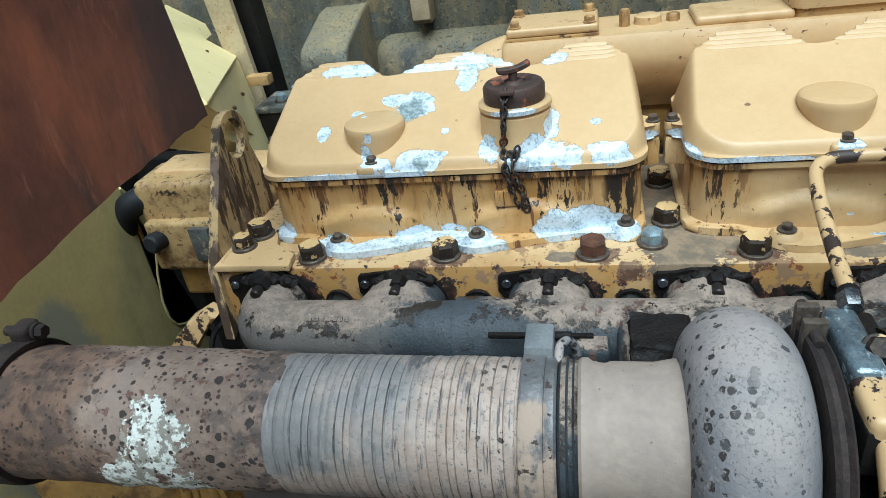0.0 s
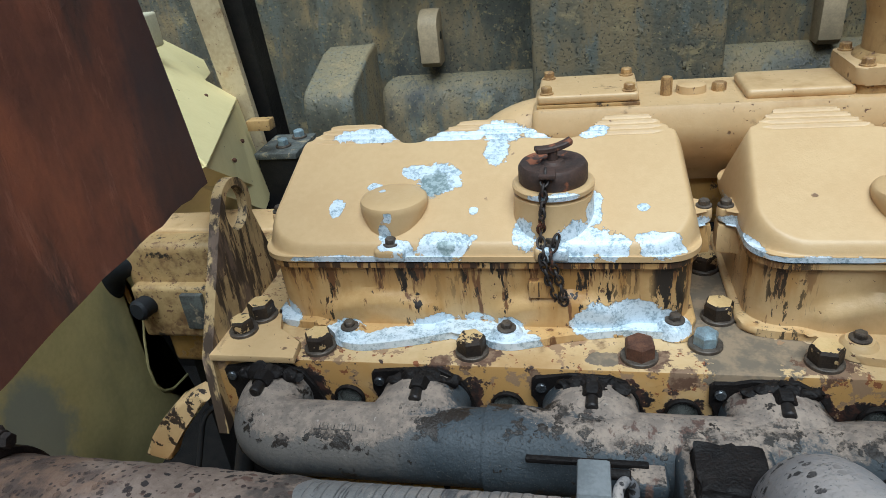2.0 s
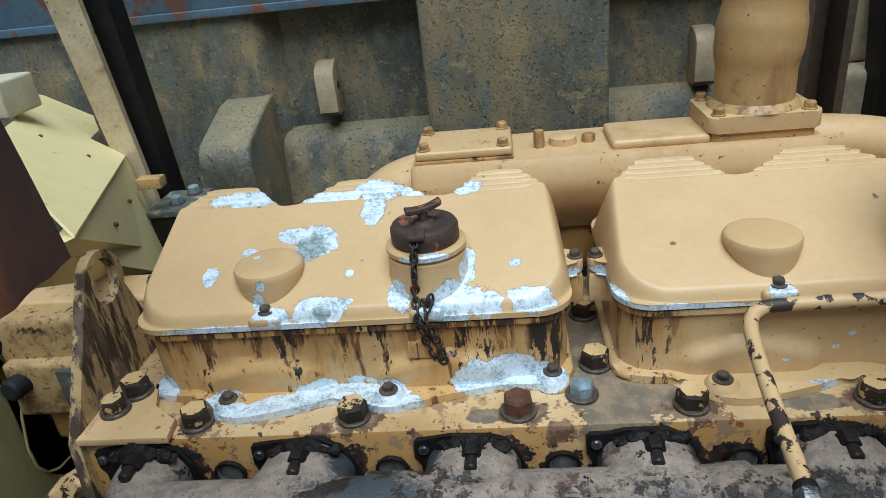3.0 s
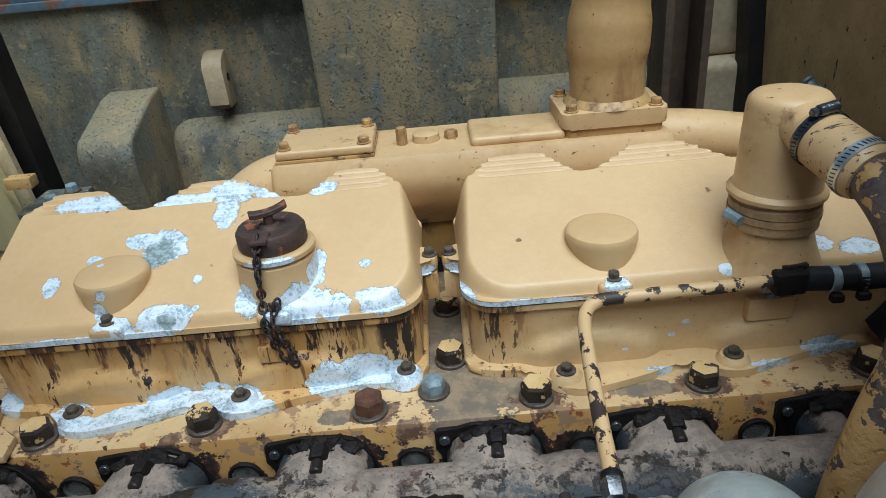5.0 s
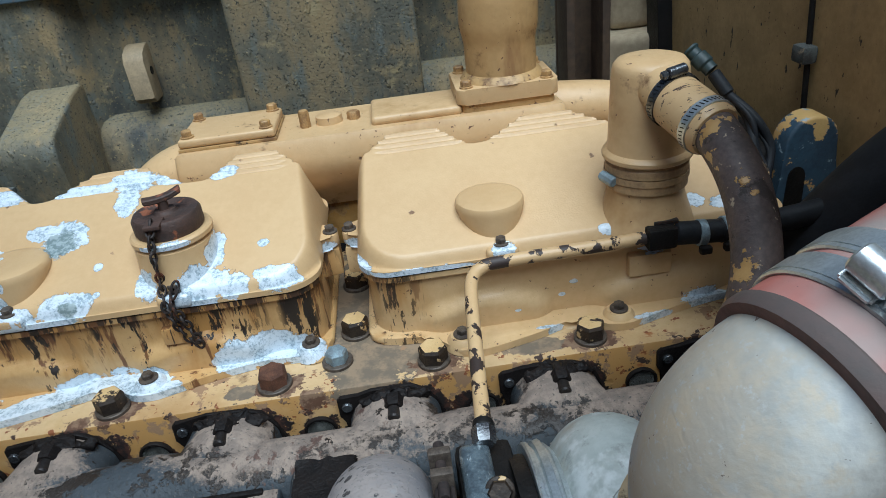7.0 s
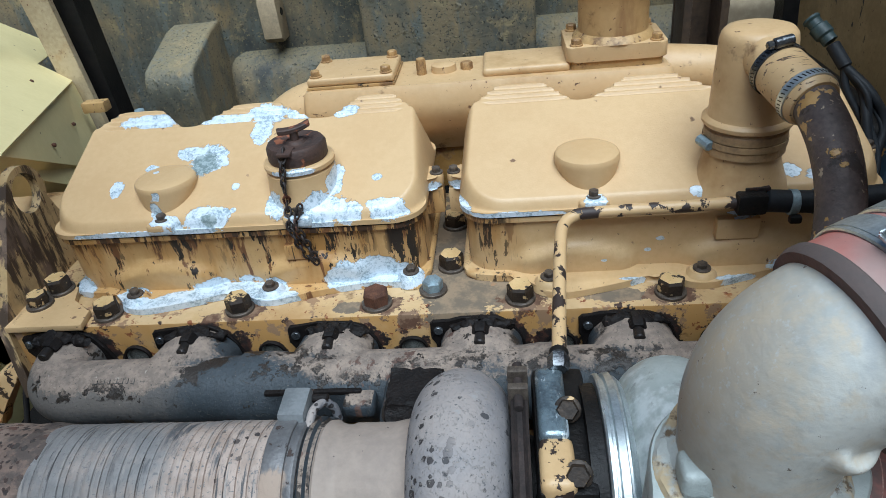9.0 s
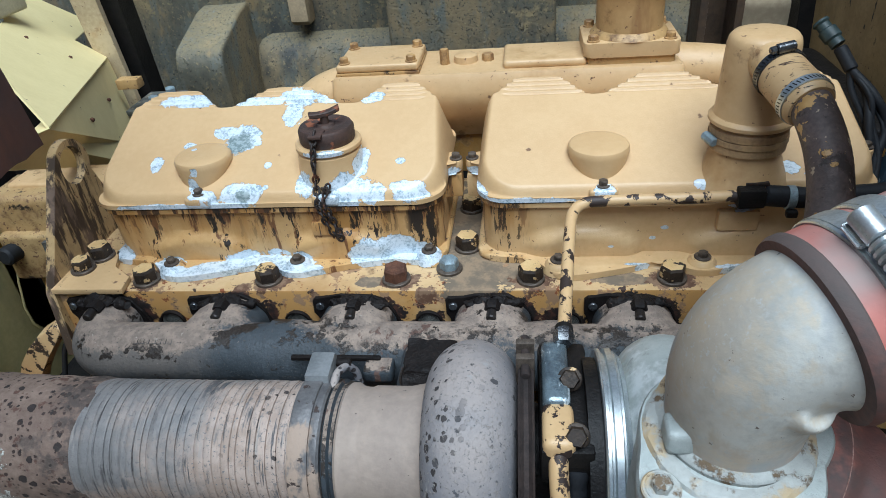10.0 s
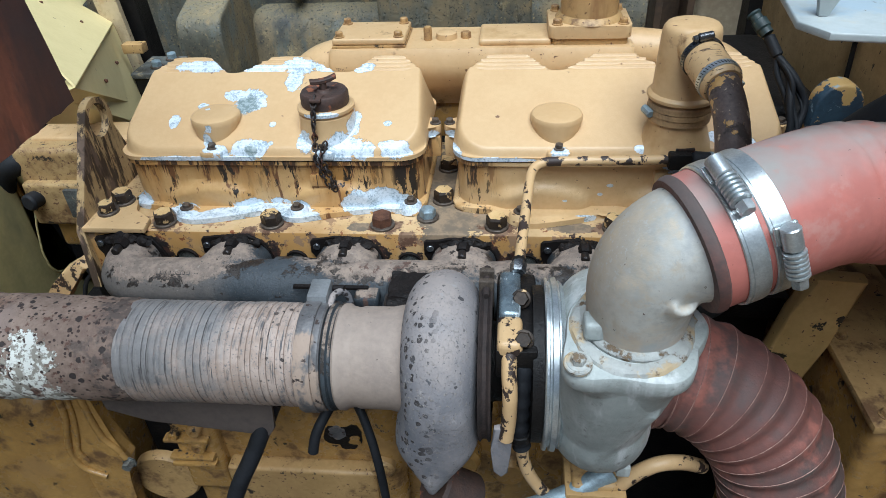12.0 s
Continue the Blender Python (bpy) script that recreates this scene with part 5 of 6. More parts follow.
# ---- turbocharger ----
TY, TZ = -0.238, 0.955
turbo = thing("turbocharger", (0.50, TY, 0.86), "turbocharger with scaly iron turbine and bare aluminium compressor", "turbocharger")
XM = Matrix.Translation((0, TY, TZ)) @ pose(0, 0, 0, 0, 90, 0)


def scroll(xc, big, small, core, squash, turn=0.30, n=72, m=28):
    rings = []
    for i in range(n):
        a = 2 * math.pi * i / n
        share = ((a / (2 * math.pi)) + turn) % 1.0
        s = small + (big - small) * (0.5 - 0.5 * math.cos(2 * math.pi * share))
        c = core
        ring = []
        for k in range(m):
            b = 2 * math.pi * k / m
            rr = c + s * math.cos(b) * squash
            ring.append((xc + s * math.sin(b) * 1.0, TY + rr * math.sin(a), TZ + rr * math.cos(a)))
        rings.append(ring)
    bm = bmesh.new()
    vs = [[bm.verts.new(p) for p in r] for r in rings]
    for i in range(n):
        a, b = vs[i], vs[(i + 1) % n]
        for k in range(m):
            bm.faces.new((a[k], a[(k + 1) % m], b[(k + 1) % m], b[k]))
    return bm


rings = []
for cx, hx, hy, z in ((0.439, 0.040, 0.070, 0.975), (0.439, 0.0425, 0.0738, 0.957), (0.437, 0.0455, 0.0735, 0.930), (0.434, 0.0495, 0.0725, 0.903), (0.4335, 0.0500, 0.0720, 0.892), (0.433, 0.0440, 0.0710, 0.878), (0.430, 0.0210, 0.0700, 0.846), (0.428, 0.0060, 0.0690, 0.826)):
    ring = []
    for k in range(44):
        a = 2 * math.pi * k / 44
        c, d = math.cos(a), math.sin(a)
        ring.append((cx + hx * math.copysign(abs(c) ** 0.62, c), TY - 0.030 + hy * math.copysign(abs(d) ** 0.62, d), z))
    rings.append(ring)
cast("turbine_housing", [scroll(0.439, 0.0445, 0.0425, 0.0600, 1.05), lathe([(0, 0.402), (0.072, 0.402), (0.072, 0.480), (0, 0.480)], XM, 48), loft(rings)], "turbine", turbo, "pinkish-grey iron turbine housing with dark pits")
part("turbine_outlet", lathe([(0.050, 0.318), (0.0610, 0.318), (0.0632, 0.3205), (0.0632, 0.3255), (0.0605, 0.329), (0.0590, 0.336), (0.0590, 0.340), (0.0605, 0.344), (0.0605, 0.378), (0.064, 0.396), (0.074, 0.412), (0.05, 0.42)], XM, 56), "stub", turbo, "pinkish scaled outlet stub")
vb = part("heat_clamp", lathe([(0.06, 0.482), (0.090, 0.482), (0.092, 0.484), (0.088, 0.487), (0.088, 0.491), (0.092, 0.494), (0.090, 0.496), (0.06, 0.496)], XM, 56), "dark_rust", turbo)
for dy in (0.020, 0.040):
    part("clamp_lug", box(0.480, 0.497, TY + dy, TY + dy + 0.008, 1.018, 1.056, 0.002), "washer", vb)
part("clamp_bolt", rod((0.4885, TY + 0.008, 1.046), (0.4885, TY + 0.060, 1.046), 0.0042, 0.0008, 12), "dark_rust", vb)
# Black here also stands in for the unlit gap behind the clamp ring.
part("bearing_housing", lathe([(0, 0.48), (0.052, 0.48), (0.046, 0.50), (0.046, 0.53), (0.075, 0.54), (0.075, 0.552), (0, 0.552)], XM, 48), "black_iron", turbo)
part("backplate", lathe([(0, 0.540), (0.090, 0.540), (0.090, 0.552), (0, 0.552)], XM, 64), "black_iron", turbo)
part("clamp_ring", lathe([(0.07, 0.5525), (0.097, 0.5525), (0.0985, 0.5540), (0.0985, 0.5565), (0.0945, 0.5575), (0.0945, 0.5595), (0.0985, 0.5605), (0.0995, 0.566), (0.0945, 0.5675), (0.0945, 0.5690), (0.096, 0.570), (0.092, 0.574), (0.07, 0.574)], XM, 72), "bright_steel", turbo, "shiny machined clamp ring")
# outlet tower of the compressor, on its near side
FC = Vector((0.6225, -0.343, 1.107))
UPD = Vector((-0.02, -0.16, 1.0)).normalized()
tower = smooth_path([(0.610, -0.290, 0.915), (0.613, -0.310, 0.96), (0.618, -0.330, 1.03), FC - UPD * 0.02], 8)
cast("compressor_housing", [scroll(0.617, 0.056, 0.045, 0.066, 1.0, 0.0), lathe([(0, 0.565), (0.082, 0.568), (0.080, 0.60), (0.066, 0.632), (0.060, 0.66), (0.0565, 0.70), (0, 0.70)], XM, 56),
     sweep(tower, lambda s, a: 0.043 + 0.014 * s, 48), sweep([Vector((0.648 - 0.046 * f, -0.376 + 0.034 * f, 1.035 - 0.12 * f)) for f in (0, 0.25, 0.5, 0.75, 1)], 0.007, 10)],
     "aluminium", turbo, "cast aluminium compressor housing", 0.0035, 5)
fl = along(FC, FC + UPD)
rings = []
LOBES = (Vector((0.572, -0.388, 1.107)), Vector((0.676, -0.336, 1.107)), Vector((0.660, -0.395, 1.107)))
for r, share, h in ((0.046, 0.0, -0.095), (0.0525, 0.0, -0.060), (0.0550, 0.35, -0.032), (0.0565, 0.9, -0.020), (0.0570, 1.0, -0.016), (0.0570, 1.0, -0.003), (0.0557, 0.95, 0.0), (0.050, 0.9, 0.0)):
    ring = []
    for k in range(96):
        a = 2 * math.pi * k / 96
        q = fl.to_3x3() @ Vector((math.cos(a), math.sin(a), 0))
        lobe = max(max(0.0, q.dot((e - FC).normalized())) ** 9 for e in LOBES[1:])
        lobe = max(lobe, 1.9 * max(0.0, q.dot((LOBES[0] - FC).normalized())) ** 14)
        ring.append(fl @ Vector(((r + 0.012 * lobe * share) * math.cos(a), (r + 0.012 * lobe * share) * math.sin(a), h)))
    rings.append(ring)
part("outlet_flange", loft(rings), "aluminium", turbo)
bm = bmesh.new()
rings = [[fl @ Vector(((r + 0.0012 * noise.noise(Vector((math.cos(a) * 4, math.sin(a) * 4, r * 90)))) * math.cos(a), (r + 0.0012 * noise.noise(Vector((math.cos(a) * 4, math.sin(a) * 4, r * 90)))) * math.sin(a), h + 0.0016 * noise.noise(Vector((math.cos(a) * 7, math.sin(a) * 7, h * 300))))) for a in [2 * math.pi * k / 96 for k in range(96)]] for r, h in ((0.0425, 0.0040), (0.048, 0.0040), (0.0525, 0.0030), (0.0553, -0.001))]
part("dirt_ring", loft(rings, bm, cap=False), "flange_dirt", turbo, "dirt caked on the flange")
EARS = [(Vector((0.573, -0.387, 1.105)), 0.0125), (Vector((0.675, -0.334, 1.105)), 0.011)]
for p, r in EARS:
    ear = part("ear", rod(p - UPD * 0.004, p + UPD * 0.0012, r, 0.001, 28), "flange_dirt", turbo)
    bm = hex_profile(0.0115, 0.006, 0.0100, 0.002)
    bmesh.ops.transform(bm, matrix=along(p, p + UPD), verts=bm.verts)
    part("bolt", bm, "flange_dirt", ear, "dirt-caked bolt")
part("drain_foot", box(0.636, 0.652, -0.325, -0.300, 0.866, 0.882, 0.003), "aluminium", turbo)
# oil inlet block on the bearing housing
part("oil_block", box(0.500, 0.545, -0.30, -0.165, 0.99, 1.030, 0.006), "black_iron", turbo)
part("steel_adapter", box(0.503, 0.527, -0.256, -0.178, 1.010, 1.044, 0.007, 3), "blue_steel", turbo, "wet bluish steel adapter block")
part("inlet_fitting", box(0.502, 0.529, -0.300, -0.252, 1.010, 1.040, 0.008, 3), "tube", turbo, "flaking yellow oil inlet flange")
for p in ((0.5275, -0.226, 1.040), (0.5300, -0.285, 1.034)):
    bm = hex_profile(0.0155, 0.009, 0.0108, 0.003)
    bmesh.ops.transform(bm, matrix=Matrix.Translation(p) @ pose(0, 0, 0, 48, 0, -6), verts=bm.verts)
    part("bolt", bm, "bolt", turbo)

# ---- oil pipe from the cover to the turbocharger ----
oil = thing("oil_pipe", (0.53, -0.08, 1.03), "thin yellow steel oil pipe with flaking paint", "pipe")
line = smooth_path([(0.722, 0.020, 1.083), (0.66, 0.020, 1.081), (0.575, 0.021, 1.079), (0.554, 0.018, 1.0765), (0.5425, 0.004, 1.072), (0.5375, -0.03, 1.063), (0.531, -0.10, 1.053), (0.525, -0.172, 1.047)], 8)
part("tube", sweep(line, 0.0066, 16), "tube", oil)
bm = hex_profile(0.0165, 0.014)
bmesh.ops.transform(bm, matrix=along((0.5245, -0.170, 1.047), (0.522, -0.21, 1.036)), verts=bm.verts)
part("hex_fitting", bm, "wet_steel", oil, "sooty steel hex nut")
part("collar", rod((0.5255, -0.164, 1.0475), (0.5247, -0.171, 1.047), 0.0085, 0.001, 16), "black_iron", oil)
part("lower_tube", sweep(smooth_path([(0.516, -0.282, 1.032), (0.515, -0.305, 1.012), (0.5165, -0.320, 0.985), (0.5155, -0.323, 0.95), (0.513, -0.325, 0.925)], 8), 0.0082, 18), "tube", oil)
part("stay_strap", prism([(0.500, 0.940), (0.4965, 0.905), (0.499, 0.868), (0.508, 0.858), (0.5155, 0.866), (0.519, 0.905), (0.5205, 0.945)], "Y", -0.327, -0.319, 0.002), "turbine", oil, "dusty grey steel strap")
part("coupling", sweep(smooth_path([(0.531, -0.292, 1.005), (0.5285, -0.304, 0.97), (0.5275, -0.306, 0.935), (0.529, -0.306, 0.905), (0.531, -0.306, 0.890)], 6), lambda s, a: 0.0105 + 0.0012 * math.sin(s * 38), 18), "rubber", oil, "black rubber coupling")
part("coupling_band", rod((0.5282, -0.306, 0.915), (0.5288, -0.306, 0.905), 0.0128, 0.001, 20), "black_iron", oil)
part("drain_tube", sweep(smooth_path([(0.5305, -0.306, 0.896), (0.533, -0.306, 0.87), (0.540, -0.306, 0.842), (0.552, -0.305, 0.815), (0.585, -0.305, 0.76), (0.60, -0.30, 0.70)], 8), 0.0075, 16), "tube", oil)
part("tee", box(0.722, 0.752, 0.008, 0.034, 1.072, 1.095, 0.004), "black_iron", oil, "black tee fitting")
part("tee_ear", prism([(0.731, 0.020), (0.756, 0.020), (0.757, 0.050), (0.751, 0.060), (0.740, 0.060), (0.732, 0.050)], "Z", 1.0935, 1.0985, 0.0015), "chain_rust", oil)
piece("tee_bolt", FLANGE_BOLT, turned(0.7455, 0.049, 1.0985, 10), oil)
part("union", rod((0.752, 0.020, 1.083), (0.80, 0.018, 1.080), 0.012, 0.002, 20), "rubber", oil)
for x in (0.775, 0.800):
    band = part("union_band", rod((x, 0.0195, 1.0805), (x + 0.009, 0.0190, 1.0800), 0.0136, 0.001, 20), "bolt_blue", oil, "bluish clamp band")
    part("band_screw", box(x - 0.002, x + 0.010, 0.001, 0.009, 1.064, 1.072, 0.002), "black_iron", band)
rub = thing("rubber_line", (1.0, 0.02, 1.05), "black rubber line leaving the tee beside the valve cover", "hose")
part("line", sweep(smooth_path([(0.798, 0.018, 1.080), (0.86, 0.018, 1.082), (0.93, 0.022, 1.088), (1.02, 0.04, 1.092)], 8), 0.0125, 20), "rubber", rub)

# ---- exhaust pipe ----
PY, PZ = -0.226, 0.944
PX = Matrix.Translation((0, PY, PZ)) @ pose(0, 0, 0, 0, 90, 0)
ex = thing("exhaust_pipe", (0.05, PY, 0.88), "scaled grey flexible exhaust pipe with rust and white flaking", "exhaust pipe")
prof = [(0.055, 0.052)]
x = 0.054
while x < 0.268:
    w = random.choice((0.0062, 0.0078, 0.0090, 0.0105))
    deep = random.choice((0.0006, 0.0009, 0.0017))
    top = 0.0628 + random.uniform(-0.0003, 0.0003)
    prof += [(top - deep, x), (top, x + 0.0007), (top + 0.0003, x + w / 2), (top, x + w - 0.0007), (top - deep, x + w - 0.0002)]
    x += w
prof += [(0.0625, x), (0.0625, 0.290), (0.05, 0.290)]
bm = lathe(prof, PX, 72)
for v in bm.verts:
    v.co += 0.0009 * noise.noise_vector(v.co * 18)
part("flexible_section", bm, "flex", ex, "ribbed grey flexible steel section")
bm = lathe([(0.058, -0.34), (0.067, -0.34)] + [(0.0668 + 0.0006 * math.sin(i * 1.7) - 0.0032 * max(0, (i - 26) / 14), -0.335 + 0.397 * i / 40) for i in range(41)] + [(0.058, 0.066)], PX, 72)
for v in bm.verts:
    v.co += 0.0016 * noise.noise_vector(v.co * 30)
part("scaled_section", bm, "pipe_scaled", ex, "rust-scaled steel section with white flakes")
part("end_band", lathe([(0.060, 0.290), (0.0655, 0.290), (0.0668, 0.292), (0.0668, 0.299), (0.0650, 0.301), (0.060, 0.301)], PX, 64), "steel_band", ex)
part("slip_collar", lathe([(0.056, 0.300), (0.0635, 0.302), (0.0660, 0.304), (0.0660, 0.308), (0.0625, 0.310), (0.0625, 0.313), (0.0650, 0.315), (0.0640, 0.319), (0.056, 0.320)], PX, 64), "manifold", ex)
cl = thing("exhaust_clamp", (0.29, PY, 0.88), "dull steel band clamp on the exhaust pipe", "clamp")
part("band", lathe([(0.0640, 0.271), (0.0685, 0.272), (0.0695, 0.274), (0.0690, 0.281), (0.0695, 0.289), (0.0685, 0.291), (0.0640, 0.292), (0.0640, 0.271)], PX, 64), "steel_band", cl)
part("bracket", prism([(PY + 0.022, PZ + 0.058), (PY + 0.026, PZ + 0.070), (PY + 0.058, PZ + 0.072), (PY + 0.062, PZ + 0.066), (PY + 0.062, PZ + 0.040)], "X", 0.272, 0.297, 0.003), "bracket_steel", cl)
part("bolt", rod((0.290, PY + 0.056, PZ + 0.060), (0.312, PY + 0.056, PZ + 0.060), 0.0042, 0.001, 12), "gasket", cl)
part("rear_lug", sweep(smooth_path([(0.301, PY + 0.020, PZ + 0.058), (0.302, PY + 0.038, PZ + 0.062), (0.308, PY + 0.052, PZ + 0.058), (0.314, PY + 0.058, PZ + 0.046), (0.316, PY + 0.058, PZ + 0.030)], 6), 0.0042, 14), "turbine", cl, "dusty hooked clamp lug")
end_cl = thing("muffler_clamp", (-0.27, PY, 0.88), "rusted bolted clamp at the end of the exhaust pipe", "clamp")
part("band", lathe([(0.067, -0.250), (0.073, -0.250), (0.074, -0.246), (0.074, -0.228), (0.073, -0.224), (0.067, -0.224), (0.067, -0.250)], PX, 56), "dark_rust", end_cl)
part("bolt", rod((-0.262, PY + 0.036, PZ + 0.074), (-0.214, PY + 0.036, PZ + 0.074), 0.0055, 0.0015, 12), "dark_rust", end_cl)
bm = hex_profile(0.013, 0.008, 0.009)
bmesh.ops.transform(bm, matrix=along((-0.225, PY + 0.036, PZ + 0.074), (-0.19, PY + 0.036, PZ + 0.074)), verts=bm.verts)
part("nut", bm, "dark_rust", end_cl)
part("lug", box(-0.248, -0.226, PY + 0.022, PY + 0.048, PZ + 0.050, PZ + 0.084, 0.007, 3), "dark_rust", end_cl)
part("pipe_sheet", prism([(-0.03, 0.885), (-0.025, 0.835), (0.03, 0.815), (0.195, 0.795), (0.205, 0.812), (0.212, 0.885)], "Y", PY - 0.008, PY - 0.002, 0.002), "stay", ex, "dark sheet beneath the pipe")

# ---- compressor outlet elbow and the red hose ----
elb = thing("outlet_elbow", tuple(FC), "dusty cast aluminium elbow bolted on the compressor outlet", "elbow")
E0 = Vector((0.628, -0.331, 1.108))
HOSE_A, HOSE_D = Vector((0.6560, -0.3480, 1.2020)), Vector((0.92, 0.245, 0.30)).normalized()
P0, P1, P2 = E0 + UPD * 0.030, E0 + UPD * 0.090, HOSE_A + HOSE_D * 0.012
bend = [E0, E0 + UPD * 0.015] + [P0 * (1 - f) ** 2 + P1 * 2 * f * (1 - f) + P2 * f * f for f in [i / 22 for i in range(23)]] + [HOSE_A + HOSE_D * 0.03]
BOSS, OUT = Vector((0.6481, -0.3834, 1.1729)), Vector((0.32, -0.78, 0.45)).normalized()
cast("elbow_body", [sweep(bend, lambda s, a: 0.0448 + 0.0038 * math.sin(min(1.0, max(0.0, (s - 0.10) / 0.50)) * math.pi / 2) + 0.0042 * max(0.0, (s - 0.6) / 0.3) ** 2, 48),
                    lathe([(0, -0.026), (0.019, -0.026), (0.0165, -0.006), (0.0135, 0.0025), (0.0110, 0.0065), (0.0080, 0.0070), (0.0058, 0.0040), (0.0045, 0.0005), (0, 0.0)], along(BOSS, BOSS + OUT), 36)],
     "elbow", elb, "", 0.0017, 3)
part("base_ring", lathe([(0.040, 0.0), (0.0510, 0.0), (0.0510, 0.004), (0.0498, 0.0055), (0.0465, 0.007), (0.040, 0.011)], along(E0, E0 + UPD), 56), "flange_dirt", elb)
part("web", box(0.579, 0.598, -0.364, -0.342, 1.107, 1.127, 0.005, 3), "aluminium", elb)
red = thing("red_hose", tuple(HOSE_A), "faded red silicone charge-air hose on the elbow", "hose")
line = smooth_path([HOSE_A, HOSE_A + HOSE_D * 0.055, Vector((0.775, -0.308, 1.227)), Vector((0.830, -0.296, 1.219)), Vector((0.95, -0.27, 1.204)), Vector((1.2, -0.20, 1.12))], 24)
bm = sweep(line, lambda s, a: 0.0572 + 0.0007 * math.sin(s * 260) * (s > 0.2), 56)
part("hose_body", bm, "red_hose", red)
part("hose_lip", sweep([HOSE_A - HOSE_D * 0.004, HOSE_A, HOSE_A + HOSE_D * 0.004, HOSE_A + HOSE_D * 0.006], lambda s, a: 0.0588 if 0.1 < s < 0.95 else 0.0570, 56), "hose_lip", red, "dull brownish hose end")


def box_at(c, up, side, size):
    """A bevelled block at c, its size along (the way, side, up)."""
    way = side.cross(up)
    bm = bmesh.new()
    m = Matrix((way, side, up)).transposed().to_4x4()
    bmesh.ops.create_cube(bm, size=1, matrix=Matrix.Translation(c) @ m @ Matrix.Diagonal((*size, 1)))
    bmesh.ops.bevel(bm, geom=list(bm.edges), offset=0.0012, segments=2, affect="EDGES")
    return bm


def t_clamp(at, spin, label):
    c = HOSE_A + HOSE_D * at
    t = thing("hose_clamp", tuple(c), label, "hose clamp", "large hose clamps")
    part("band", lathe([(0.0575, -0.0085), (0.0585, -0.0088), (0.0595, -0.0080), (0.0595, 0.0080), (0.0585, 0.0088), (0.0575, 0.0085), (0.0575, -0.0085)], along(c, c + HOSE_D), 64), "bright_steel", t)
    s = Vector(spin)
    s = (s - HOSE_D * s.dot(HOSE_D)).normalized()
    o = HOSE_D.cross(s)
    p = c + s * 0.0682
    part("saddle", box_at(c + s * 0.0612 - o * 0.018, s, o, (0.018, 0.016, 0.004)), "bright_steel", t)
    part("bridge", lathe([(0.0595, -0.0055), (0.0601, -0.0055), (0.0601, 0.0055), (0.0595, 0.0055), (0.0595, -0.0055)], along(c, c + HOSE_D), 48), "bright_steel", t)
    tr = part("trunnion", rod(p - o * 0.026, p - o * 0.008, 0.0072, 0.001, 16), "bright_steel", t)
    prof = []
    for i in range(6):
        prof += [(0.0052, 0.0038 * i), (0.0082, 0.0038 * i + 0.0009), (0.0082, 0.0038 * i + 0.0028), (0.0052, 0.0038 * i + 0.0037)]
    part("spring", lathe([(0, 0)] + prof + [(0, 0.024)], along(p - o * 0.007, p), 24), "bright_steel", tr)
    bm = hex_profile(0.0110, 0.008)
    bmesh.ops.transform(bm, matrix=along(p + o * 0.017, p + o), verts=bm.verts)
    part("nut", bm, "bright_steel", tr)
    return t


t_clamp(0.0275, (-0.22, -0.50, 1), "bright steel spring-loaded clamp on the red hose")
t_clamp(0.0490, (0.0, -1.0, 0.12), "bright steel spring-loaded clamp on the red hose")

# ---- ribbed intake hose ----
rib = thing("ribbed_hose", (0.85, -0.28, 0.3), "brown ribbed rubber intake hose curving down from the turbocharger", "hose")
line = smooth_path([(0.665, TY, TZ), (0.70, TY, 0.953), (0.758, -0.25, 0.932), (0.812, -0.268, 0.875), (0.842, -0.285, 0.79), (0.85, -0.295, 0.70), (0.85, -0.30, 0.55), (0.85, -0.30, 0.30)], 40)
wall = part("ribbed_wall", sweep(line, lambda s, a: 0.0682 + 0.0016 * math.sin(s * 2 * math.pi * 34), 48), "brown_hose", rib)
total = [0.0]
for a, b in zip(line, line[1:]):
    total.append(total[-1] + (b - a).length)
RIBS = 34
for k in range(RIBS):
    want = (k + 0.25) / RIBS * total[-1]
    i = max(j for j in range(len(total)) if total[j] <= want)
    i = min(i, len(line) - 2)
    p, d = line[i], (line[i + 1] - line[i]).normalized()
    ring = along(p, p + d)
    bm = lathe([(0.0688, -0.0009), (0.0702, -0.0003), (0.0702, 0.0003), (0.0688, 0.0009), (0.0688, -0.0009)], ring, 40)
    part("rib", bm, "hose_wire", wall)

# ---- intake manifold behind the covers ----
im = thing("intake_manifold", (0.5, 0.31, 1.0), "yellow cast intake manifold behind the valve covers", "intake manifold")
prof = [(0.242, 1.110), (0.238, 1.135), (0.250, 1.157), (0.36, 1.157), (0.375, 1.13), (0.375, 1.05), (0.285, 1.05), (0.262, 1.085)]
part("plenum", prism(prof, "X", 0.215, 0.705, 0.01, 3), "yellow", im)
part("left_run", sweep(smooth_path([(0.24, 0.308, 1.115), (0.19, 0.308, 1.100), (0.14, 0.308, 1.062), (0.09, 0.305, 1.02), (0.05, 0.30, 0.97)], 8), 0.045, 32), "yellow", im)
# The darker paint puts the shade beneath the plenum into the colour.
part("lower_wall", box(0.05, 0.86, 0.295, 0.36, 0.98, 1.06, 0.01), "yellow_oily", im)
part("right_run", sweep(smooth_path([(0.69, 0.315, 1.135), (0.78, 0.315, 1.124), (0.86, 0.31, 1.10), (0.92, 0.30, 1.02)], 8), 0.033, 32), "yellow", im)
part("gasket_edge", box(0.221, 0.342, 0.257, 0.352, 1.157, 1.161, 0.001), "yellow_dirty", im)
plate = part("cover_plate", box(0.222, 0.341, 0.258, 0.350, 1.1612, 1.172, 0.004, 3), "yellow", im)
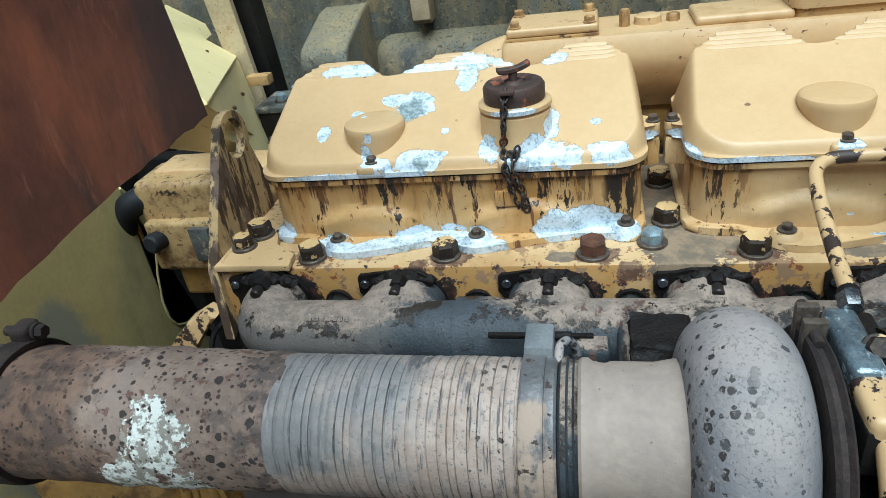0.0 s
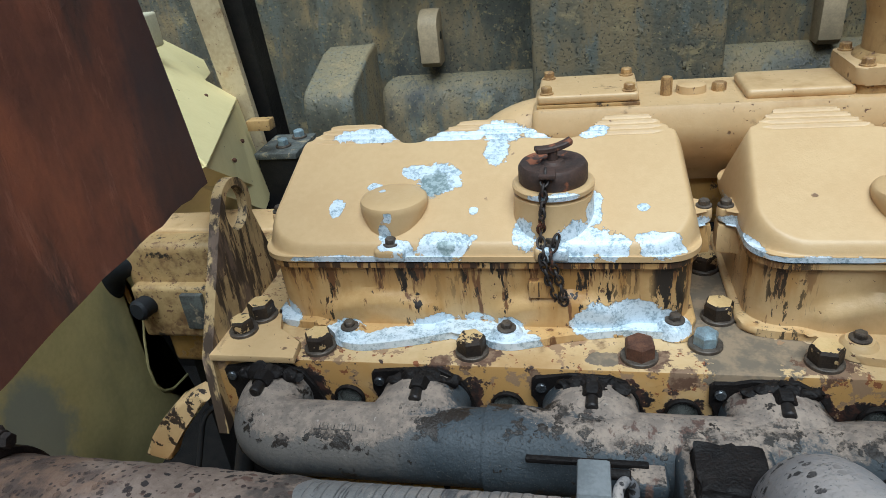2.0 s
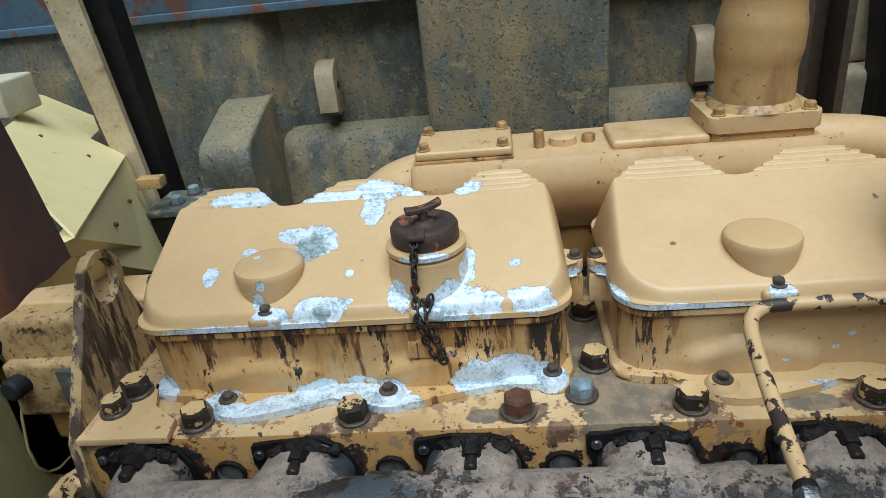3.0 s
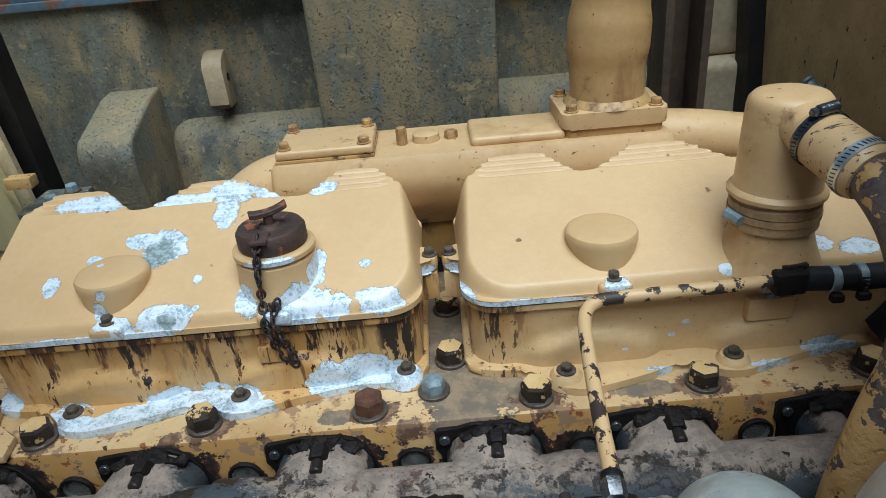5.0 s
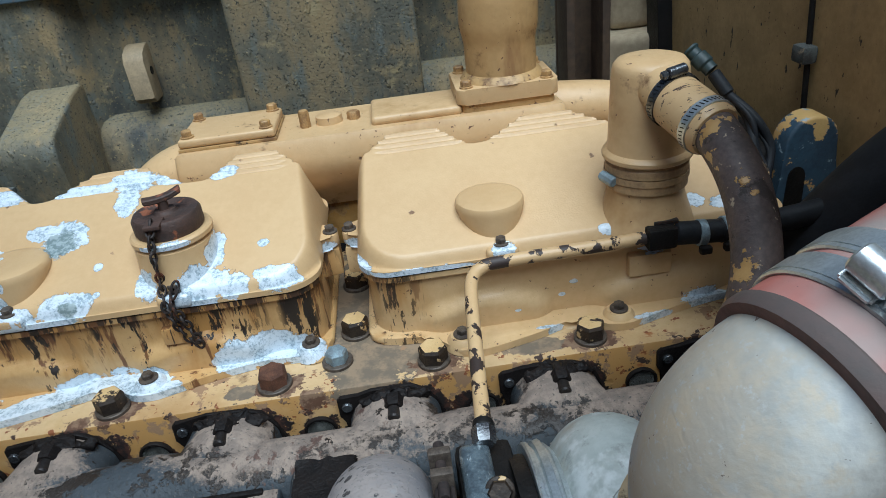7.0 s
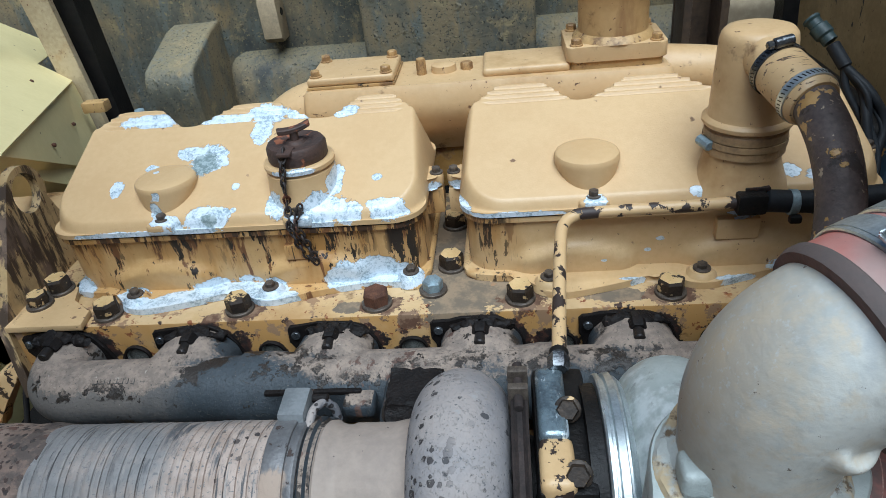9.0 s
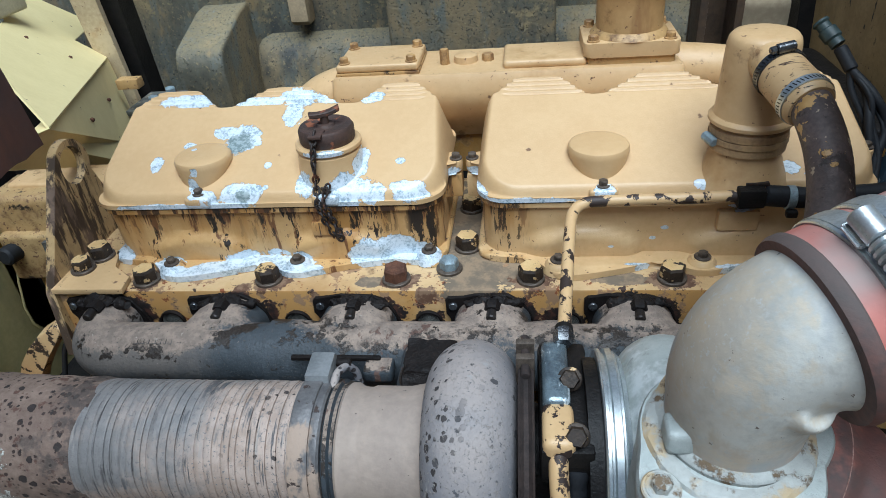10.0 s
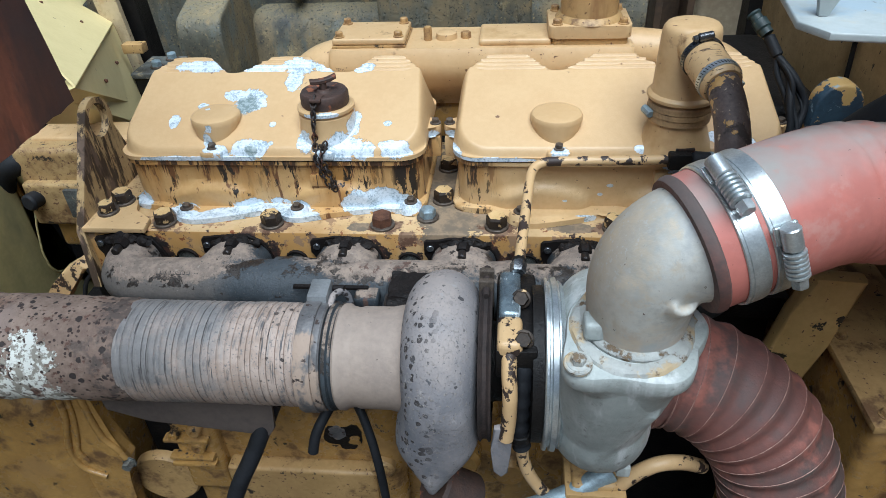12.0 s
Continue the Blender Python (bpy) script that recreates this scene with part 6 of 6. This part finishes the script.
for x, y in ((0.233, 0.269), (0.330, 0.269), (0.233, 0.339), (0.330, 0.339)):
    piece("bolt", SMALL_YELLOW, turned(x, y, 1.172, 20 * x * 10), plate)
part("top_boss", box(0.460, 0.575, 0.262, 0.345, 1.155, 1.1675, 0.006, 3), "yellow", im)
part("plug_boss", lathe([(0.018, 1.155), (0.017, 1.166), (0.013, 1.168), (0, 1.168)], Matrix.Translation((0.405, 0.305, 0)), 28), "yellow", im)
bm = hex_profile(0.015, 0.010)
bmesh.ops.translate(bm, vec=(0.437, 0.305, 1.157), verts=bm.verts)
part("plug", bm, "bolt_yellow", im)
bm = hex_profile(0.012, 0.022)
bmesh.ops.translate(bm, vec=(0.375, 0.295, 1.157), verts=bm.verts)
part("plug", bm, "bolt_yellow", im)
flange = part("pipe_flange", prism(rounded(0.570, 0.698, 0.258, 0.358, 0.010, 5), "Z", 1.1675, 1.187, 0.003), "yellow", im)
part("flange_base", prism(rounded(0.574, 0.694, 0.262, 0.354, 0.010, 5), "Z", 1.150, 1.1675, 0.002), "yellow_dirty", im)
for x, y in ((0.583, 0.270), (0.685, 0.270), (0.583, 0.345), (0.685, 0.345)):
    piece("bolt", SMALL_YELLOW, turned(x, y, 1.187, 300 * x), flange)
up = thing("intake_pipe", (0.635, 0.31, 1.187), "upright yellow intake pipe on a square flange", "pipe")
line = smooth_path([(0.635, 0.31, 1.187), (0.635, 0.31, 1.26), (0.640, 0.311, 1.33), (0.655, 0.315, 1.40), (0.68, 0.32, 1.47), (0.70, 0.33, 1.60)], 10)
part("pipe_wall", sweep(line, lambda s, a: 0.0455 + 0.004 * bumpf(s, 0.19, 0.03, 0.06), 48), "amber", up)
part("weld", lathe([(0.045, 1.187), (0.054, 1.187), (0.050, 1.193), (0.045, 1.196)], Matrix.Translation((0.635, 0.31, 0)), 40), "yellow_dirty", up)
# ---- front end: thermostat housing, shrouds and rusted sheet ----
th = thing("thermostat_housing", (-0.30, 0.28, 0.70), "grimy yellow water pump and thermostat casting", "engine casting")
part("casting", box(-0.385, -0.14, 0.205, 0.30, 0.835, 1.000, 0.016, 4), "grimy", th)
part("lower_web", box(-0.37, -0.14, 0.225, 0.40, 0.775, 0.836, 0.01, 3), "yellow_oily", th)
# Black foot puts the shaded void beneath the casting into the shape.
part("void_foot", box(-0.37, -0.14, 0.26, 0.42, 0.24, 0.775, 0.01), "black_iron", th)
part("upper_lip", box(-0.36, -0.15, 0.24, 0.31, 0.99, 1.006, 0.006, 3), "yellow", th)
part("ledge", box(-0.375, -0.14, 0.188, 0.30, 0.850, 0.938, 0.008, 3), "grimy", th)
part("data_plate", box(-0.292, -0.258, 0.180, 0.190, 0.872, 0.930, 0.002), "dusty_dark", th, "small dark metal plate")
part("cap_screw", rod((-0.350, 0.21, 0.906), (-0.356, 0.165, 0.911), 0.016, 0.004, 16), "rubber", th)
part("hose_stub", sweep(smooth_path([(-0.345, 0.25, 0.968), (-0.38, 0.225, 0.966), (-0.415, 0.215, 0.95), (-0.44, 0.22, 0.91)], 6), 0.022, 24), "rubber", th)
low = thing("fan_guard", (-0.42, 0.0, 0.24), "olive-yellow sheet-metal fan guard", "fan guard")
sh = thing("radiator_shroud", (-0.42, 0.6, 0.24), "pale yellow folded radiator shroud panel", "shroud")


def sheet(points, thick=0.004):
    """A flat plate on a ring of points."""
    pts = [Vector(p) for p in points]
    up = Vector((0, 0, 0))
    for p, q in zip(pts, pts[1:] + pts[:1]):
        up += p.cross(q)
    up.normalize()
    bm = bmesh.new()
    near, far = [bm.verts.new(p) for p in pts], [bm.verts.new(p - up * thick) for p in pts]
    bm.faces.new(near)
    bm.faces.new(far[::-1])
    for i in range(len(pts)):
        k = (i + 1) % len(pts)
        bm.faces.new((near[i], far[i], far[k], near[k]))
    bmesh.ops.triangulate(bm, faces=bm.faces[:2])
    return bm


edge = [(-0.75, 0.60), (0.32, 0.60), (0.300, 0.684), (0.255, 0.689), (0.232, 0.703), (0.219, 0.728), (0.218, 0.765), (0.232, 0.815), (0.252, 0.855), (0.264, 0.885), (0.262, 0.930), (0.225, 0.985), (-0.13, 1.35), (-0.75, 1.35)]
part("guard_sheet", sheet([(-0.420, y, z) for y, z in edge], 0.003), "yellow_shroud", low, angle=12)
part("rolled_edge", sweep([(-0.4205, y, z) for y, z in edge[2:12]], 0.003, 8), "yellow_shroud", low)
part("slot", prism([(0.219, 0.950), (0.231, 0.948), (0.236, 0.884), (0.228, 0.882)], "X", -0.4198, -0.4185), "yellow_oily", low, "narrow slot")
part("upper_panel", sheet([(-0.451, 0.768, 1.054), (-0.507, 0.756, 1.098), (-0.571, 0.894, 1.081), (-0.665, 1.038, 1.082), (-0.722, 0.971, 1.152), (-0.713, 0.832, 1.209), (-0.531, 0.604, 1.184), (-0.40, 0.35, 1.207), (-0.177, 0.162, 1.135)]), "yellow_sheet", sh, angle=4)
part("lower_panel", sheet([(-0.451, 0.768, 1.052), (-0.177, 0.162, 1.133), (-0.200, 0.130, 1.130), (-0.225, 0.115, 1.092), (-0.310, 0.517, 0.905), (-0.357, 0.627, 0.876), (-0.390, 0.700, 0.866), (-0.425, 0.745, 0.950)]), "yellow_sheet", sh, angle=12)
for p in ((-0.413, 0.590, 1.108), (-0.357, 0.580, 1.021), (-0.274, 0.393, 1.053), (-0.466, 0.559, 1.159)):
    part("rivet", lathe([(0.004, -0.002), (0.004, 0.001), (0.002, 0.003), (0, 0.003)], Matrix.Translation(p) @ pose(0, 0, 0, 0, 58, 15), 10), "bolt_rusty", sh)
tb = thing("tan_bracket", (-0.54, 0.62, 1.19), "dusty cream steel bracket with a bolt on the shroud", "bracket")
part("bracket_body", box(-0.62, -0.512, 0.56, 0.66, 1.192, 1.255, 0.006, 3), "cream", tb)
part("upper_tab", box(-0.68, -0.565, 0.63, 0.65, 1.25, 1.33, 0.005, 2), "cream", tb)
piece("bolt", BLUE_BOLT, turned(-0.56, 0.60, 1.255), tb)
post = thing("side_post", (-0.40, 0.80, 0.24), "tan painted steel upright beside the shroud", "post")
bm = bmesh.new()
loft([[(-0.455, 0.76, 0.90), (-0.405, 0.76, 0.90), (-0.405, 0.775, 0.90), (-0.455, 0.775, 0.90)], [(-0.53, 0.76, 1.55), (-0.46, 0.76, 1.55), (-0.46, 0.775, 1.55), (-0.53, 0.775, 1.55)]], bm)
part("flat_bar", bm, "tan_bar", post)
loft([[(-0.425, 0.80, 0.90), (-0.39, 0.80, 0.90), (-0.39, 0.86, 0.90), (-0.425, 0.86, 0.90)], [(-0.475, 0.80, 1.55), (-0.42, 0.80, 1.55), (-0.42, 0.86, 1.55), (-0.475, 0.86, 1.55)]], bm := bmesh.new())
part("channel", bm, "black_iron", post)
part("bar_base", box(-0.46, -0.36, 0.76, 0.84, 0.24, 0.90, 0.004), "black_iron", post)
part("clip", box(-0.392, -0.342, 0.672, 0.70, 1.008, 1.030, 0.003), "yellow_dirty", post)
part("bolted_plate", box(-0.395, -0.300, 0.675, 0.80, 0.945, 0.958, 0.003), "dusty_dark", post)
piece("plate_bolt", BLUE_BOLT, turned(-0.345, 0.72, 0.958), post)
piece("plate_bolt", BLUE_BOLT, turned(-0.33, 0.775, 0.958), post)
part("plate_leg", box(-0.39, -0.305, 0.68, 0.795, 0.24, 0.946, 0.004), "black_iron", post)
ru = thing("rusted_sheet", (-0.12, -0.2, 1.14), "dark rust-brown steel sheet hanging beside the engine", "steel sheet")
bm = bmesh.new()
rows = []
for i in range(41):
    f = i / 40
    row = []
    for j in range(31):
        g = j / 30
        z = 1.142 + 0.75 * g ** 1.15
        ye = 0.088 - 0.19 * (z - 1.142) - 0.10 * (z - 1.142) ** 2
        y = ye - (ye + 0.75) * f
        x = -0.140 + 0.036 * (1 - y / 0.088) * 0.28 + 0.006 * math.sin(y * 11) + 0.035 * (z - 1.142)
        zz = z + (0.004 * noise.noise(Vector((y * 30, 0, 0))) - 0.03 * max(0, (-y - 0.12)) * 0.0) * (1 - g)
        row.append(bm.verts.new((x, y, zz)))
    rows.append(row)
for a, b in zip(rows, rows[1:]):
    for j in range(30):
        bm.faces.new((a[j], b[j], b[j + 1], a[j + 1]))
bmesh.ops.solidify(bm, geom=list(bm.faces), thickness=0.004)
part("sheet", bm, "rust_sheet", ru)

# ---- far side: the machine's heavy cast frame ----
cf = thing("cast_frame", (0.3, 1.15, 0.0), "heavy oily grey cast frame wall with ribs and lugs", "frame")
part("wall", box(-1.1, 1.8, 1.122, 1.32, 0.0, 1.75, 0.01), "casting", cf)
part("left_wall", prism([(-1.1, 1.07), (-0.262, 1.07), (-0.245, 1.072), (-0.228, 1.080), (-0.212, 1.098), (-0.196, 1.115), (-0.180, 1.124), (-1.1, 1.124)], "Z", 0.0, 1.70, 0.004, 2), "casting", cf)
SHELF = [(1.19, 0.60), (1.05, 0.60), (1.06, 0.90), (1.075, 0.955), (1.10, 0.985), (1.14, 1.0), (1.19, 1.006)]
part("lower_shelf", prism(SHELF, "X", -0.225, 0.19, 0.012, 3), "casting", cf)
part("base_wall", box(-0.26, 1.8, 1.078, 1.19, 0.0, 0.93, 0.02), "casting", cf)
part("raised_panel", box(0.166, 0.562, 0.945, 1.19, 0.60, 1.70, 0.010, 3), "casting", cf)
part("lower_shelf", prism([(y, z + 0.03) for y, z in SHELF], "X", 0.55, 1.7, 0.012, 3), "casting", cf)
part("block", prism([(0.90, 0.60), (0.852, 0.94), (0.845, 0.985), (0.850, 1.015), (0.866, 1.034), (1.02, 1.082), (1.09, 1.088), (1.09, 0.60)], "X", -0.340, -0.222, 0.010, 3), "casting", cf)
for x in (-0.080, 0.80):
    part("lug", prism([(1.13, 1.022), (1.075, 1.022), (1.062, 1.034), (1.060, 1.120), (1.072, 1.138), (1.10, 1.150), (1.13, 1.152)], "X", x - 0.030, x + 0.018, 0.006, 2), "lug_tan", cf, "tan faced lug")
    part("lug_hole", rod((x + 0.015, 1.095, 1.092), (x + 0.0195, 1.095, 1.092), 0.010, 0.001, 16), "black_iron", cf)
rail = thing("upper_rail", (0.3, 1.1, 1.275), "blue-grey painted rail with rust along the frame top", "rail")
part("rail_body", box(-1.1, 1.8, 1.064, 1.13, 1.275, 1.72, 0.010), "blue_rail", rail)
part("rail_lip", box(-1.1, 1.8, 1.056, 1.0635, 1.276, 1.296, 0.003, 3), "blue_rail", rail)

# ---- right end ----
pst = thing("steel_post", (0.85, 0.62, 0.24), "dark brown channel post behind the engine", "post")
part("web", box(0.788, 0.862, 0.625, 0.64, 0.24, 1.75, 0.003), "dark_steel", pst)
part("leg", box(0.788, 0.802, 0.56, 0.625, 0.24, 1.75, 0.003), "dark_steel", pst)
part("leg", box(0.848, 0.862, 0.56, 0.625, 0.24, 1.75, 0.003), "dark_steel", pst)
blk = thing("masonry_block", (1.05, 0.95, 0.24), "pale dusty block beyond the post", "block")
part("block_body", box(0.95, 1.30, 0.86, 1.0, 0.24, 1.08, 0.02, 3), "concrete", blk)
part("block_top", box(0.98, 1.30, 0.92, 1.04, 1.08, 1.60, 0.02, 3), "concrete", blk)
pn = thing("bulkhead", (1.06, 0.2, 0.24), "oil-stained brown-yellow bulkhead with a bolted seam", "bulkhead")
part("bulkhead_sheet", prism([(0.77, 0.24), (0.83, 1.00), (0.95, 1.75), (-1.0, 1.75), (-1.0, 0.24)], "X", 1.075, 1.085, 0.002), "panel", pn)
part("edge_channel", prism([(0.79, 0.24), (0.86, 1.00), (1.00, 1.75), (0.93, 1.75), (0.80, 1.00), (0.73, 0.24)], "X", 1.045, 1.090, 0.003), "black_iron", pn)
part("seam_rod", rod((1.066, 0.305, 0.90), (1.066, 0.40, 1.75), 0.004, 0, 10), "black_iron", pn)
part("seam_clip", box(1.050, 1.072, 0.318, 0.350, 1.140, 1.165, 0.006), "dusty_dark", pn)
bl = thing("blue_bracket", (1.01, 0.24, 0.88), "rounded bracket with chipped blue paint over yellow", "bracket")
pts = [(0.972, 0.88), (0.984, 1.02)] + [(1.022 + 0.035 * math.cos(radians(a)), 1.068 + 0.035 * math.sin(radians(a))) for a in range(170, 9, -20)] + [(1.062, 1.02), (1.068, 0.88)]
arm = part("arm", prism(pts, "Y", 0.225, 0.262, 0.005, 3), "blue", bl)
slot = [(1.006 + 0.012 * math.cos(radians(a)), 1.020 + 0.016 * math.sin(radians(a))) for a in range(0, 181, 20)] + [(0.992, 0.93), (1.020, 0.93)]
part("slot", prism(slot, "Y", 0.2235, 0.226), "black_iron", arm, "dark slot in the bracket")
hs = thing("black_hose", (1.0, 0.05, 0.9), "thick black rubber hoses by the bulkhead", "hose")
part("hose", sweep(smooth_path([(0.88, 0.03, 0.98), (0.93, 0.02, 1.05), (0.99, 0.01, 1.12), (1.07, -0.01, 1.19)], 8), 0.052, 28), "rubber", hs)
part("hose", sweep(smooth_path([(0.92, 0.06, 0.98), (0.99, 0.03, 0.99), (1.07, 0.0, 1.0), (1.15, -0.02, 1.0)], 8), 0.04, 24), "rubber", hs)
cn = thing("wiring_loom", (0.86, 0.32, 1.2), "black wiring loom with connectors behind the breather", "wiring")
part("connector", lathe([(0, 0), (0.011, 0), (0.012, 0.003), (0.0095, 0.006), (0.0095, 0.014), (0.0125, 0.016), (0.0125, 0.030), (0.010, 0.033), (0.010, 0.042), (0, 0.042)], along((0.900, 0.341, 1.178), (0.927, 0.305, 1.144)), 20), "teal", cn, "teal-grey plastic connector")
part("connector", rod((0.922, 0.313, 1.150), (0.936, 0.292, 1.124), 0.009, 0.002, 16), "rubber", cn)
for k, (dx, dy, r) in enumerate(((0.0, 0.0, 0.006), (0.005, -0.007, 0.004), (-0.005, 0.006, 0.005), (0.009, 0.003, 0.003), (0.013, -0.004, 0.006))):
    wob = [Vector((0.006 * math.sin(2.1 * i + k), 0.006 * math.cos(1.7 * i + 2 * k), 0)) for i in range(6)]
    line = [(0.934, 0.295, 1.126), (0.948 + dx, 0.272 + dy, 1.098), (0.960 + dx, 0.250 + dy, 1.060), (0.958 + dx, 0.225 + dy, 1.020), (0.945 + dx, 0.20 + dy, 0.96), (0.93 + dx, 0.18 + dy, 0.88)]
    part("wire", sweep(smooth_path([Vector(p) + w * (i > 0) for i, (p, w) in enumerate(zip(line, wob))], 6), r, 12), "rubber", cn)
gp = thing("grey_plate", (0.95, -0.2, 1.36), "pale grey painted plate above the engine bay", "plate")
part("plate", prism([(0.744, -0.05), (0.7385, -0.168), (0.720, -0.286), (0.734, -0.313), (0.766, -0.319), (1.2, -0.325), (1.2, -0.05)], "Z", 1.354, 1.360, 0.0015), "grey_plate", gp)
part("hook", prism([(0.738, 1.36), (0.745, 1.36), (0.752, 1.375), (0.756, 1.40), (0.750, 1.41), (0.738, 1.40), (0.734, 1.38)], "Y", -0.277, -0.270, 0.002), "grey_plate", gp)
yb = thing("support_bracket", (0.90, -0.1, 0.6), "yellow support bracket with black paint loss", "bracket")
part("arm", prism([(0.85, 0.80), (0.875, 0.93), (0.89, 0.99), (0.955, 0.985), (0.935, 0.88), (0.915, 0.80), (0.89, 0.76)], "Y", -0.115, -0.09, 0.006), "bracket_yellow", yb)
part("stay", box(0.86, 0.90, -0.11, -0.09, 0.45, 0.82, 0.005), "yellow_oily", yb)
yx = thing("rear_casing", (1.0, -0.05, 0.24), "yellow rear casing low beside the engine", "casing")
part("casing_body", box(0.94, 1.07, -0.25, 0.25, 0.24, 0.87, 0.02, 3), "yellow_oily", yx)
part("casing_lid", box(0.935, 1.065, -0.255, 0.25, 0.872, 0.884, 0.004), "yellow_dirty", yx)
for x, y in ((0.955, -0.235), (1.045, -0.235), (0.955, -0.10), (0.955, 0.05)):
    piece("casing_bolt", SMALL_YELLOW, turned(x, y, 0.884), yx)
ar = thing("idler_arm", (-0.17, 0.03, 0.75), "yellow tensioner arm with black belt behind the manifold", "arm")
part("arm", prism([(-0.311, 0.764), (-0.288, 0.80), (-0.262, 0.832), (-0.235, 0.858), (-0.203, 0.876), (-0.188, 0.866), (-0.215, 0.84), (-0.240, 0.810), (-0.262, 0.78), (-0.275, 0.755)], "Y", 0.035, 0.065, 0.005, 2), "tube", ar)
part("wire", sweep(smooth_path([(-0.235, 0.03, 0.74), (-0.222, 0.04, 0.79), (-0.206, 0.045, 0.832), (-0.172, 0.045, 0.860), (-0.14, 0.05, 0.868)], 6), 0.004, 10), "rubber", ar)
part("belt", sweep(smooth_path([(-0.16, -0.01, 0.72), (-0.135, -0.005, 0.80), (-0.115, 0.0, 0.86), (-0.105, 0.03, 0.88)], 6), 0.012, 12), "rubber", ar)
# hoses low under the exhaust pipe
for pts, r, label in (([(0.20, -0.21, 0.835), (0.17, -0.24, 0.77), (0.13, -0.27, 0.68), (0.12, -0.28, 0.55)], 0.012, "black rubber hose below the exhaust pipe"),
                      ([(0.305, -0.20, 0.86), (0.33, -0.23, 0.82), (0.345, -0.25, 0.75), (0.35, -0.25, 0.6)], 0.006, "thin black hose below the exhaust pipe"),
                      ([(0.29, -0.22, 0.86), (0.27, -0.25, 0.83), (0.262, -0.26, 0.80)], 0.007, "cut end of a black hose below the exhaust pipe")):
    h = thing("rubber_hose", pts[-1], label, "hose", "black hoses")
    part("hose_body", sweep(smooth_path(pts, 8), r, 16), "rubber", h)
gh = thing("grey_hose", (0.5, -0.3, 0.8), "grey-blue rubber hose below the turbocharger", "hose")
part("hose_body", sweep(smooth_path([(0.64, -0.29, 0.83), (0.58, -0.31, 0.80), (0.50, -0.33, 0.775), (0.45, -0.34, 0.72), (0.42, -0.35, 0.6)], 8), 0.013, 18), "bolt_blue", gh)
lp = thing("lower_pipe", (0.44, -0.26, 0.78), "rusty oil drain pipe below the turbine", "pipe")
part("pipe_body", rod((0.425, -0.30, 0.80), (0.47, -0.29, 0.76), 0.032, 0.004), "cap", lp)
dp = thing("drain_pipe", (0.65, -0.30, 0.24), "yellow curved steel pipe low beneath the compressor", "pipe")
part("pipe_body", sweep(smooth_path([(0.60, -0.30, 0.66), (0.635, -0.30, 0.775), (0.652, -0.30, 0.822), (0.682, -0.298, 0.853), (0.715, -0.290, 0.852), (0.75, -0.27, 0.82)], 8), 0.009, 16), "tube", dp)
dfl = thing("drain_flange", (0.62, -0.25, 0.80), "yellow drain flange beneath the compressor", "flange")
part("flange_body", box(0.592, 0.648, -0.31, -0.20, 0.60, 0.825, 0.008, 3), "yellow_dirty", dfl)
part("flange_lip", box(0.584, 0.656, -0.318, -0.20, 0.800, 0.818, 0.004, 2), "yellow_dirty", dfl)
